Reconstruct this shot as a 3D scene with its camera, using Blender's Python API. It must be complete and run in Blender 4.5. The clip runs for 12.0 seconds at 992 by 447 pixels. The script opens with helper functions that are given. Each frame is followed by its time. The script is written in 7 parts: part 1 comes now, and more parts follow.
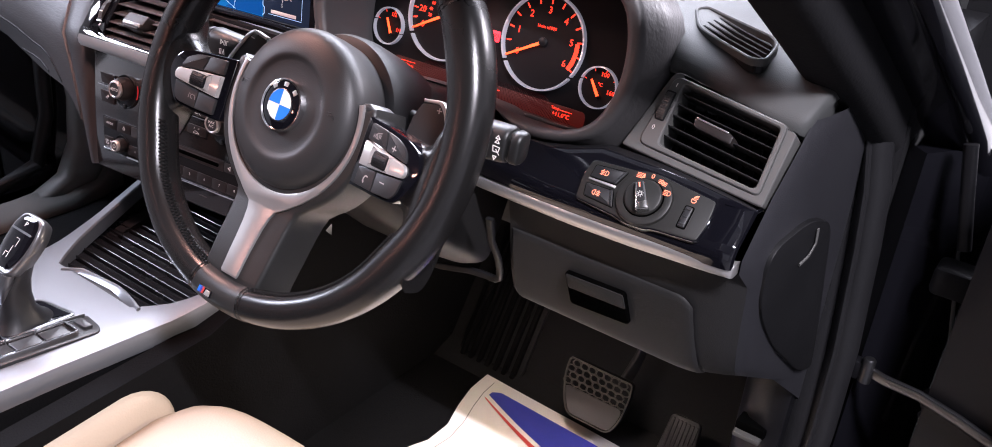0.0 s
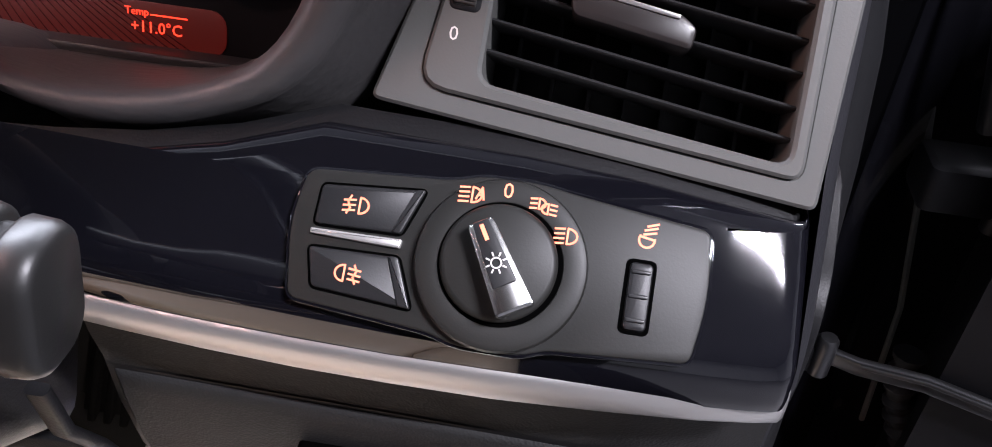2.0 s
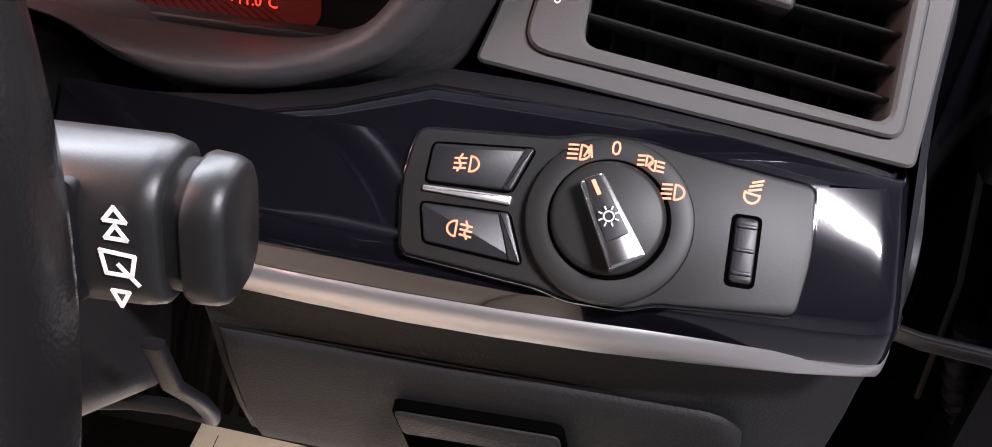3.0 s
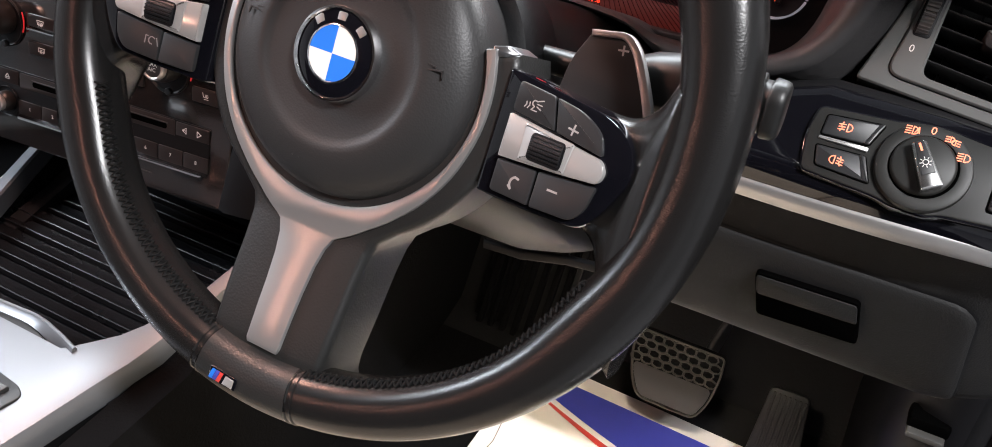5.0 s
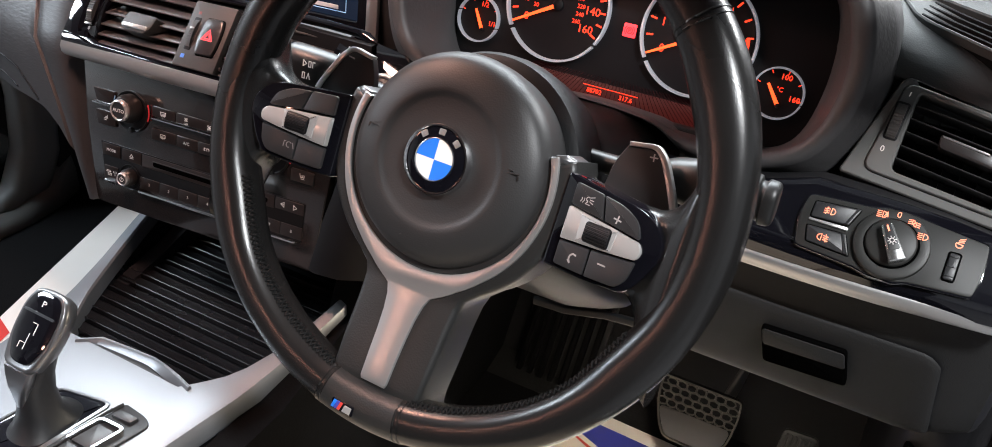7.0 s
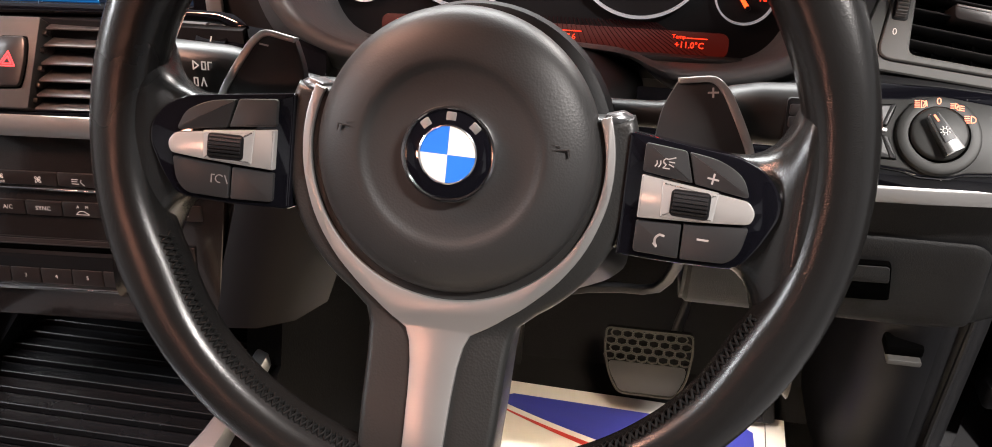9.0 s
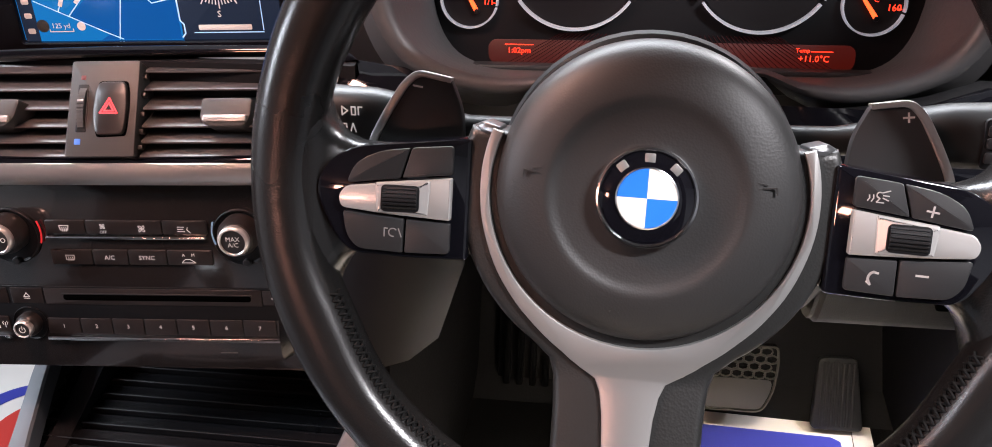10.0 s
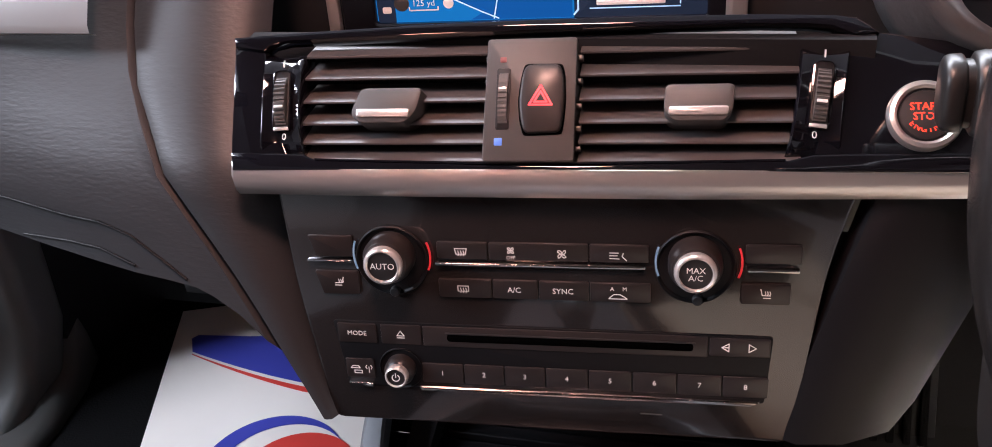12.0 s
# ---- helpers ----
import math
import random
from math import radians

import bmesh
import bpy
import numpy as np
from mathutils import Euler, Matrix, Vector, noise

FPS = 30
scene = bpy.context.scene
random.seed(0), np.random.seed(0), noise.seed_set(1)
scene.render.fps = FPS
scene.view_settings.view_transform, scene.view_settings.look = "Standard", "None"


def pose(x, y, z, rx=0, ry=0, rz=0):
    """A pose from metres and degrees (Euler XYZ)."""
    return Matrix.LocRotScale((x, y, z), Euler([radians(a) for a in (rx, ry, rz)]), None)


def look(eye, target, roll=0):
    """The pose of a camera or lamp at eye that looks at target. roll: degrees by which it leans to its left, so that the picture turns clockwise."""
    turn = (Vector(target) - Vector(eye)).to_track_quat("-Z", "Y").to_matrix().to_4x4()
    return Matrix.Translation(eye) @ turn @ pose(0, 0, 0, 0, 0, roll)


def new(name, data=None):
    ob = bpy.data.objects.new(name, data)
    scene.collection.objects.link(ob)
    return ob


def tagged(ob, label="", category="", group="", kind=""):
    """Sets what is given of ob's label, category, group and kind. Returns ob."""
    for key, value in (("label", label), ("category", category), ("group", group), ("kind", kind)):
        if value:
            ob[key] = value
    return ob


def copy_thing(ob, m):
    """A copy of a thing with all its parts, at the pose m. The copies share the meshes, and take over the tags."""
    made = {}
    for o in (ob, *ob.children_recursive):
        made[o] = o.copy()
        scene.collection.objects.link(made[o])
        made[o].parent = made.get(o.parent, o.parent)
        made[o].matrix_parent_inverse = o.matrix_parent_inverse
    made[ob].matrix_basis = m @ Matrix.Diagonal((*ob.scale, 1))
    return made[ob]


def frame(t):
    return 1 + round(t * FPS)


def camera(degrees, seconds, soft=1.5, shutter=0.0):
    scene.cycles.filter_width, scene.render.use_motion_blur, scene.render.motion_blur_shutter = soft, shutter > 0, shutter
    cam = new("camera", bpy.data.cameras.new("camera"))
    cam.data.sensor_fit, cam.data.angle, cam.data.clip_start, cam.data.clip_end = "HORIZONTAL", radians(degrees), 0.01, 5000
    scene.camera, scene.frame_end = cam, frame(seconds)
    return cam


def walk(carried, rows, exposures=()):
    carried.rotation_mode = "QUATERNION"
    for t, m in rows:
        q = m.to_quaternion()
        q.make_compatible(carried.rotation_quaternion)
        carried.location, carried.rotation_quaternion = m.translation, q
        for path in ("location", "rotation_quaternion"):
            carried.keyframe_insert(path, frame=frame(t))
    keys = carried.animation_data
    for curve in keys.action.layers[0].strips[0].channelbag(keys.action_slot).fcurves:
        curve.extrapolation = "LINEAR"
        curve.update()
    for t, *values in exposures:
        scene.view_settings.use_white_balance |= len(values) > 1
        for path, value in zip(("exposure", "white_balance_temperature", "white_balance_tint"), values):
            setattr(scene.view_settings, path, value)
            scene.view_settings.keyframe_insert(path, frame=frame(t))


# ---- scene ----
cam = camera(57.7, 12.0, soft=0.9)
METRES = 1.64
ROWS = [
    (0.0, 0.0, 0.0, 0.0, -0.0, 0.0, 0.0),
    (0.5, -0.0266, 0.0602, 0.0297, -7.43, -4.37, 3.81),
    (1.0, -0.0288, 0.174, 0.0465, -18.46, -8.82, 7.56),
    (1.5, 0.0022, 0.2727, 0.055, -24.42, -12.14, 10.78),
    (2.0, 0.0225, 0.3221, 0.055, -24.34, -13.76, 11.9),
    (2.5, 0.019, 0.3271, 0.0537, -24.23, -14.67, 11.99),
    (4.5, -0.0796, 0.2366, 0.0433, -10.99, -8.3, 8.18),
    (5.0, -0.0961, 0.1893, 0.0433, -7.35, -7.79, 3.81),
    (5.5, -0.1024, 0.1466, 0.0415, -5.08, -7.61, 2.35),
    (6.0, -0.111, 0.1236, 0.0452, -4.59, -5.82, 2.11),
    (6.5, -0.1121, 0.1025, 0.0619, -3.86, -3.83, 2.34),
    (8.5, -0.1719, 0.1939, 0.0656, -20.24, -9.6, 13.94),
    (9.0, -0.1808, 0.2105, 0.0789, -21.52, -9.9, 15.47),
    (9.5, -0.2004, 0.2238, 0.0876, -22.22, -10.15, 16.94),
    (10.0, -0.2215, 0.2438, 0.1048, -22.54, -10.14, 18.06),
    (10.5, -0.2384, 0.2688, 0.1113, -22.25, -9.54, 18.46),
    (11.0, -0.2563, 0.2967, 0.1186, -19.73, -7.78, 18.21),
    (11.5, -0.2793, 0.3435, 0.1342, -16.0, -6.62, 18.4),
    (12.0, -0.3151, 0.3729, 0.1369, -15.83, -7.15, 18.36),
]
BASE = pose(0.898, -0.4707, 0.9345, -27.354, -4.537, 36.17)
walk(cam, [(t, BASE @ pose(METRES * x, METRES * y, METRES * z, 90 + pitch, roll, yaw)) for t, x, y, z, yaw, pitch, roll in ROWS], exposures=[(0.0, 0.6, 6350, 24), (1.0, 0.9, 6200, 21), (2.5, 0.55, 6350, 21), (4.5, 0.84, 6700, 14), (5.0, 0.4, 6600, 12), (5.5, -0.02, 6500, 10), (6.5, 0.26, 6350, 9), (8.5, 0.57, 7350, 13), (10.0, 0.68, 6600, 15), (12.0, 0.65, 6450, 19)])

# ---- world and lamps ----
world = bpy.data.worlds.new("hall")
scene.world = world
world.use_nodes = True
world.node_tree.nodes["Background"].inputs[0].default_value = (0.75, 0.82, 1.0, 1)
world.node_tree.nodes["Background"].inputs[1].default_value = 0.12


def area_lamp(name, eye, target, sx, sy, power, colour):
    data = bpy.data.lights.new(name, "AREA")
    data.shape, data.size, data.size_y, data.energy, data.color = "RECTANGLE", sx, sy, power, colour
    ob = new(name, data)
    ob.matrix_basis = look(eye, target) if target else pose(*eye)
    return ob


# strip lamps of the hall, the warm courtesy lamps in the car's roof, and two added fill lamps
area_lamp("hall_lamp_ahead", (-0.5, 2.0, 2.70), (0.1, 0.6, 0.4), 3.6, 1.2, 330, (0.86, 0.94, 1.0))
area_lamp("hall_lamp_door", (2.08, -0.92, 2.72), None, 1.0, 0.055, 150, (0.95, 0.97, 1.0))
area_lamp("hall_lamp_beside", (-2.4, -0.7, 2.72), (-0.3, 0.1, 0.4), 0.5, 2.4, 230, (0.80, 0.90, 1.0))
# added unseen lamp that overexposes the white slab past the door
area_lamp("bay_fill_lamp", (2.6, 3.9, 2.72), (2.3, 3.9, -0.4), 1.6, 0.4, 260, (0.97, 0.98, 1.0))
area_lamp("courtesy_lamp", (-0.02, -0.04, 1.13), (0.02, 0.02, 0.3), 0.14, 0.07, 3.2, (1.0, 0.55, 0.43))
area_lamp("rear_courtesy_lamp", (-0.34, -1.40, 1.10), (0.2, 0.0, 0.62), 0.12, 0.06, 1.15, (1.0, 0.45, 0.32))
# added unseen lamp that brightens the mat and pedals
area_lamp("footwell_fill_lamp", (0.50, 0.27, 0.425), (0.47, 0.05, 0.0), 0.07, 0.04, 1.35, (1.0, 0.86, 0.66))

# ---- materials ----


def material(name, colour, rough=0.5, metal=0.0, grain=0.0, scale=800.0, vary=0.12, coat=0.0, glow=None, power=1.0, kind="noise", spec=0.5):
    mat = bpy.data.materials.new(name)
    mat.use_nodes = True
    nt = mat.node_tree
    bsdf = nt.nodes["Principled BSDF"]
    bsdf.inputs["Roughness"].default_value, bsdf.inputs["Metallic"].default_value = rough, metal
    bsdf.inputs["Specular IOR Level"].default_value = spec
    bsdf.inputs["Coat Weight"].default_value, bsdf.inputs["Coat Roughness"].default_value = coat, 0.06
    place = nt.nodes.new("ShaderNodeTexCoord")
    soft = nt.nodes.new("ShaderNodeTexNoise")
    soft.inputs["Scale"].default_value, soft.inputs["Detail"].default_value = 14.0, 5.0
    nt.links.new(place.outputs["Object"], soft.inputs["Vector"])
    mix = nt.nodes.new("ShaderNodeMix")
    mix.data_type = "RGBA"
    mix.inputs[6].default_value = (*[c * (1 - vary) for c in colour], 1)
    mix.inputs[7].default_value = (*[min(1, c * (1 + vary)) for c in colour], 1)
    nt.links.new(soft.outputs["Fac"], mix.inputs[0])
    nt.links.new(mix.outputs[2], bsdf.inputs["Base Color"])
    worn = nt.nodes.new("ShaderNodeMapRange")
    worn.inputs["To Min"].default_value, worn.inputs["To Max"].default_value = rough * 0.85, min(1, rough * 1.18)
    nt.links.new(soft.outputs["Fac"], worn.inputs["Value"])
    nt.links.new(worn.outputs["Result"], bsdf.inputs["Roughness"])
    if grain:
        tex = nt.nodes.new("ShaderNodeTexVoronoi" if kind == "cells" else "ShaderNodeTexNoise")
        tex.inputs["Scale"].default_value = scale
        nt.links.new(place.outputs["Object"], tex.inputs["Vector"])
        if kind == "ripple":
            stretch = nt.nodes.new("ShaderNodeMapping")
            stretch.inputs["Scale"].default_value = (0.28, 0.6, 1.0)
            nt.links.new(place.outputs["Object"], stretch.inputs["Vector"])
            nt.links.new(stretch.outputs["Vector"], tex.inputs["Vector"])
        bump = nt.nodes.new("ShaderNodeBump")
        bump.inputs["Strength"].default_value, bump.inputs["Distance"].default_value = grain, 0.0006
        nt.links.new(tex.outputs["Distance" if kind == "cells" else "Fac"], bump.inputs["Height"])
        nt.links.new(bump.outputs["Normal"], bsdf.inputs["Normal"])
    if glow:
        bsdf.inputs["Emission Color"].default_value, bsdf.inputs["Emission Strength"].default_value = (*glow, 1), power
    return mat


DASH = material("grained_dash_plastic", (0.025, 0.025, 0.027), 0.48, grain=0.42, scale=520, kind="ripple", spec=0.42)
HOOD = material("grained_hood_leather", (0.056, 0.054, 0.055), 0.46, grain=0.55, scale=380, kind="ripple", spec=0.55)
DASH_TOP = material("soft_dash_top", (0.049, 0.051, 0.050), 0.58, grain=0.14, scale=900, kind="cells", spec=0.35)
SMOOTH = material("satin_dark_plastic", (0.020, 0.020, 0.021), 0.40, grain=0.08, scale=1500)
GREY = material("graphite_plastic", (0.048, 0.047, 0.045), 0.48, grain=0.06, scale=1500, spec=0.35)
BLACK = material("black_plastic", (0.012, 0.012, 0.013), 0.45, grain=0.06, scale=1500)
# worn rubber, lightened further to stand for lit tread ridges
PEDAL = material("lit_worn_rubber", (0.042, 0.040, 0.036), 0.6, grain=0.3, scale=600, vary=0.35, spec=0.2)
STALK = material("satin_stalk_plastic", (0.010, 0.0098, 0.0096), 0.38, grain=0.05, scale=1500, spec=0.4)
KEY = material("satin_black_key", (0.020, 0.0168, 0.0164), 0.32, grain=0.04, scale=1500, spec=0.4)
DARK_TRIM = material("dark_smooth_trim", (0.0095, 0.009, 0.0088), 0.48, grain=0.10, scale=900, kind="cells", spec=0.35)
VENT_GREY = material("light_graphite_plastic", (0.092, 0.092, 0.088), 0.5, grain=0.08, scale=1200, spec=0.35)
SLAT = material("vent_slat_plastic", (0.062, 0.056, 0.055), 0.36, grain=0.05, scale=1500)
TRAY = material("black_tray_plastic", (0.008, 0.008, 0.009), 0.26, vary=0.2, spec=0.6)
FASCIA = material("gloss_fascia_black", (0.016, 0.0135, 0.0132), 0.14, coat=0.6, vary=0.08)
GLOSS = material("piano_black", (0.004, 0.004, 0.006), 0.03, coat=0.6, vary=0.05)
SILVER = material("satin_aluminium_paint", (0.52, 0.51, 0.50), 0.34, metal=0.80, grain=0.03, scale=2200, vary=0.05)
DULL = material("dull_dark_chrome", (0.20, 0.20, 0.205), 0.30, metal=0.85, vary=0.05)
CONSOLE = material("silver_console_paint", (0.205, 0.213, 0.228), 0.40, metal=0.66, grain=0.02, scale=2200, vary=0.03)
BRIGHT = material("bright_silver_paint", (0.70, 0.68, 0.66), 0.25, metal=0.65, vary=0.04)
CHROME = material("satin_chrome", (0.75, 0.75, 0.76), 0.16, metal=1.0, vary=0.03)
KNEE = material("dark_knee_plastic", (0.0158, 0.0156, 0.0156), 0.6, grain=0.25, scale=900, kind="cells", spec=0.16)
SWITCH_GREY = material("dark_olive_plastic", (0.0155, 0.0153, 0.014), 0.48, grain=0.05, scale=1500, spec=0.34)
END_GREY = material("smooth_grey_end_cap", (0.020, 0.020, 0.023), 0.42, grain=0.12, scale=900, kind="cells", spec=0.45)
LID_BLACK = material("matt_black_lid", (0.006, 0.006, 0.0068), 0.5, grain=0.12, scale=900, kind="cells", spec=0.3)
KNOB_SILVER = material("brushed_knob_silver", (0.55, 0.55, 0.54), 0.26, metal=1.0, vary=0.04)
LEATHER = material("black_wheel_leather", (0.0095, 0.009, 0.0088), 0.26, grain=0.09, scale=1100, kind="cells")
PAD = material("airbag_cover", (0.0195, 0.0187, 0.0187), 0.48, grain=0.10, scale=900, kind="cells")
SPOKE = material("grained_spoke", (0.015, 0.015, 0.0145), 0.40, grain=0.16, scale=800, kind="cells")
THREAD = material("black_thread", (0.006, 0.006, 0.006), 0.8, spec=0.15)
CREAM = material("cream_leather", (0.41, 0.335, 0.255), 0.45, grain=0.3, scale=420, kind="cells", vary=0.06)
CARPET = material("black_carpet", (0.0042, 0.0042, 0.0045), 0.95, grain=0.9, scale=420, vary=0.4, spec=0.06)
FELT = material("black_footwell_lining", (0.011, 0.011, 0.012), 0.85, grain=0.5, scale=300, vary=0.25, spec=0.12)
RUBBER = material("black_rubber", (0.010, 0.010, 0.011), 0.5, grain=0.15, scale=900, spec=0.3)
PAPER = material("paper_mat", (0.78, 0.73, 0.68), 0.55, grain=0.12, scale=60, vary=0.04)
BLUE = material("blue_print", (0.045, 0.055, 0.36), 0.45, vary=0.06)
RED = material("red_print", (0.62, 0.05, 0.04), 0.45, vary=0.06)
PAINT = material("black_car_paint", (0.006, 0.006, 0.008), 0.12, coat=1.0, vary=0.1)
DOOR_INNER = material("matt_black_paint", (0.004, 0.004, 0.005), 0.5, vary=0.3, spec=0.2)
STEEL = material("greased_steel", (0.075, 0.075, 0.078), 0.30, metal=0.9, vary=0.3)
ROOFING = material("anthracite_headliner", (0.10, 0.10, 0.10), 0.95, grain=0.3, scale=500)
WALL = material("grey_hall_wall", (0.26, 0.26, 0.27), 0.8, grain=0.1, scale=60)
CONCRETE = material("hall_floor_paint", (0.62, 0.62, 0.62), 0.4, grain=0.2, scale=40, vary=0.05)
# flat near black that stands in for shade inside slots, gaps and recesses
GAP_SHADE = material("gap_shade_black", (0.0012, 0.0012, 0.0012), 0.9, vary=0.1, spec=0.0)
TARMAC = material("grey_floor_paint", (0.14, 0.14, 0.145), 0.5, grain=0.2, scale=40, vary=0.15)
# dial black; also stands in for shade in slots and behind slats
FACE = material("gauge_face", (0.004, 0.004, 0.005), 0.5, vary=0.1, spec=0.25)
# weak glow added to brighten the metal rings, which are no lamps
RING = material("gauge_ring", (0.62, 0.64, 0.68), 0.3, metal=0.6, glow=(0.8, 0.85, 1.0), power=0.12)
LIT = material("lit_red", (0.5, 0.03, 0.01), 0.5, glow=(1.0, 0.035, 0.012), power=2.2)
NEEDLE = material("lit_needle", (0.6, 0.1, 0.02), 0.5, glow=(1.0, 0.075, 0.016), power=2.0)
AMBER = material("lit_icon", (0.7, 0.3, 0.18), 0.5, glow=(1.0, 0.15, 0.07), power=1.25)
DULL_RED = material("dull_red_mark", (0.16, 0.03, 0.03), 0.5)
ARC_RED = material("lit_red_arc", (0.6, 0.03, 0.04), 0.4, glow=(1.0, 0.05, 0.06), power=0.12)
ARC_BLUE = material("lit_blue_arc", (0.2, 0.35, 0.5), 0.4, glow=(0.35, 0.6, 0.9), power=0.03)
HAZARD = material("lit_hazard", (0.7, 0.05, 0.06), 0.5, glow=(1.0, 0.03, 0.04), power=1.6)
PRINT = material("pale_print", (0.62, 0.6, 0.58), 0.5, glow=(1.0, 0.9, 0.85), power=0.10)
MARK = material("dull_print", (0.20, 0.19, 0.19), 0.5)
PRINT_DIM = material("dim_key_print", (0.36, 0.33, 0.32), 0.5, glow=(1.0, 0.85, 0.8), power=0.03)
PRINT_BLUE = material("blue_mark", (0.05, 0.2, 0.7), 0.5)
WHITE_GLASS = material("white_enamel", (0.72, 0.70, 0.67), 0.35, vary=0.02, spec=0.12)
BLUE_GLASS = material("blue_enamel", (0.02, 0.17, 0.68), 0.35, vary=0.02, spec=0.12)
SCREEN = material("map_screen", (0.002, 0.012, 0.03), 0.2, glow=(0.003, 0.125, 0.36), power=0.9, spec=0.2)
SCREEN_DEEP = material("map_screen_deep", (0.002, 0.010, 0.03), 0.2, glow=(0.002, 0.066, 0.25), power=0.9, spec=0.2)
SCREEN_DARK = material("dark_screen_part", (0.01, 0.015, 0.025), 0.15, glow=(0.012, 0.022, 0.045), power=0.5)
SCREEN_LINE = material("screen_line", (0.4, 0.6, 0.8), 0.4, glow=(0.16, 0.33, 0.55), power=0.7)
RED_DIM = material("dim_red_field", (0.012, 0.004, 0.004), 0.5, glow=(1.0, 0.05, 0.02), power=0.035)
RED_GLOW = material("cluster_light_field", (0.02, 0.005, 0.005), 0.25, glow=(0.6, 0.03, 0.05), power=0.016)

# ---- building helpers; panels are drawn in millimetres ----
MM = 0.001


def panel(x, y, z, lean=0.0, yaw=0.0, roll=0.0):
    """A panel's frame: across, up along the face, and out towards the driver."""
    return pose(x, y, z, 90 - lean, 0, yaw) @ pose(0, 0, 0, 0, 0, roll)


def thing(name, m, label, category, group="", kind=""):
    ob = new(name)
    ob.empty_display_size = 0.02
    ob.matrix_basis = m
    return tagged(ob, label, category, group, kind)


def part(name, bm, mat, parent, label="", m=None, sharp=38):
    if m is not None:
        bmesh.ops.transform(bm, matrix=m, verts=bm.verts)
    me = bpy.data.meshes.new(name)
    bm.normal_update()
    bm.to_mesh(me)
    bm.free()
    me.materials.append(mat)
    me.polygons.foreach_set("use_smooth", [True] * len(me.polygons))
    me.set_sharp_from_angle(angle=radians(sharp))
    ob = new(name, me)
    ob.parent = parent
    if label:
        ob["label"] = label
    return ob


def solo(name, bm, mat, label, category, kind="", group="", m=None, sharp=38):
    return tagged(part(name, bm, mat, None, label, m, sharp), label, category, group, kind)


def rings(loops, closed=True, ends=(True, True), scale=1.0, bm=None, tail=False):
    """Skin over loops of points; closed: each loop is a ring; tail: the last loop joins the first."""
    bm = bm or bmesh.new()
    rows = [[bm.verts.new(Vector(p) * scale) for p in loop] for loop in loops]
    n = len(rows[0])
    pairs = list(zip(rows, rows[1:])) + ([(rows[-1], rows[0])] if tail else [])
    for a, b in pairs:
        for i in range(n if closed else n - 1):
            j = (i + 1) % n
            bm.faces.new((a[i], a[j], b[j], b[i]))
    if closed and not tail:
        if ends[0]:
            bm.faces.new(rows[0][::-1])
        if ends[1]:
            bm.faces.new(rows[-1])
    return bm


def inset(pts, d):
    """The outline moved inwards by d; it runs anticlockwise."""
    out, n = [], len(pts)
    for i in range(n):
        p, q, r = Vector(pts[i - 1][:2]), Vector(pts[i][:2]), Vector(pts[(i + 1) % n][:2])
        a, b = (q - p), (r - q)
        a = a.normalized() if a.length > 1e-9 else b.normalized()
        b = b.normalized() if b.length > 1e-9 else a
        na, nb = Vector((-a.y, a.x)), Vector((-b.y, b.x))
        m = na + nb
        m = m / max(0.35, m.dot(na)) if m.length > 1e-6 else na
        out.append(tuple(q + m * d))
    return out


def plate(pts, low, high, bevel=0.6, bm=None, scale=MM, dome=0.0):
    """A plate with this outline (anticlockwise) between two heights, its front edge rounded."""
    a = inset(pts, bevel * 0.3)
    b = inset(pts, bevel)
    lift = lambda q, h: [(p[0], p[1], h) for p in q]
    return rings([lift(pts, low), lift(pts, high - bevel), lift(a, high - bevel * 0.3), lift(b, high)], scale=scale, bm=bm)


def rrect(w, h, r, cx=0.0, cy=0.0, n=4):
    r = min(r, w / 2 - 1e-6, h / 2 - 1e-6)
    pts = []
    for k, (sx, sy) in enumerate(((1, -1), (1, 1), (-1, 1), (-1, -1))):
        for i in range(n + 1):
            a = radians(-90 + 90 * k + 90 * i / n)
            pts.append((cx + sx * (w / 2 - r) + r * math.cos(a), cy + sy * (h / 2 - r) + r * math.sin(a)))
    return pts


def round_corners(pts, r, n=4):
    """An anticlockwise polygon with rounded corners; r: one radius or one for each corner."""
    out, k = [], len(pts)
    for i in range(k):
        rad = r[i] if isinstance(r, (list, tuple)) else r
        p, q, s = Vector(pts[i - 1]), Vector(pts[i]), Vector(pts[(i + 1) % k])
        a, b = (p - q), (s - q)
        d = min(rad, a.length * 0.45, b.length * 0.45)
        if d < 1e-6:
            out.append(tuple(q))
            continue
        a, b = q + a.normalized() * d, q + b.normalized() * d
        for j in range(n + 1):
            t = j / n
            out.append(tuple(a * (1 - t) ** 2 + q * 2 * t * (1 - t) + b * t ** 2))
    return out


def circle(r, n=32, cx=0.0, cy=0.0, start=0.0, span=360.0):
    full = abs(span) >= 360
    return [(cx + r * math.cos(radians(start + span * i / (n if full else n - 1))), cy + r * math.sin(radians(start + span * i / (n if full else n - 1)))) for i in range(n)]


def lathe(profile, n=32, bm=None, scale=MM, cx=0.0, cy=0.0, ends=(True, True)):
    """Turned about the outward axis; the profile is (radius, height) from back to front."""
    return rings([[(x, y, h) for x, y in circle(r, n, cx, cy)] for r, h in profile], scale=scale, bm=bm, ends=ends)


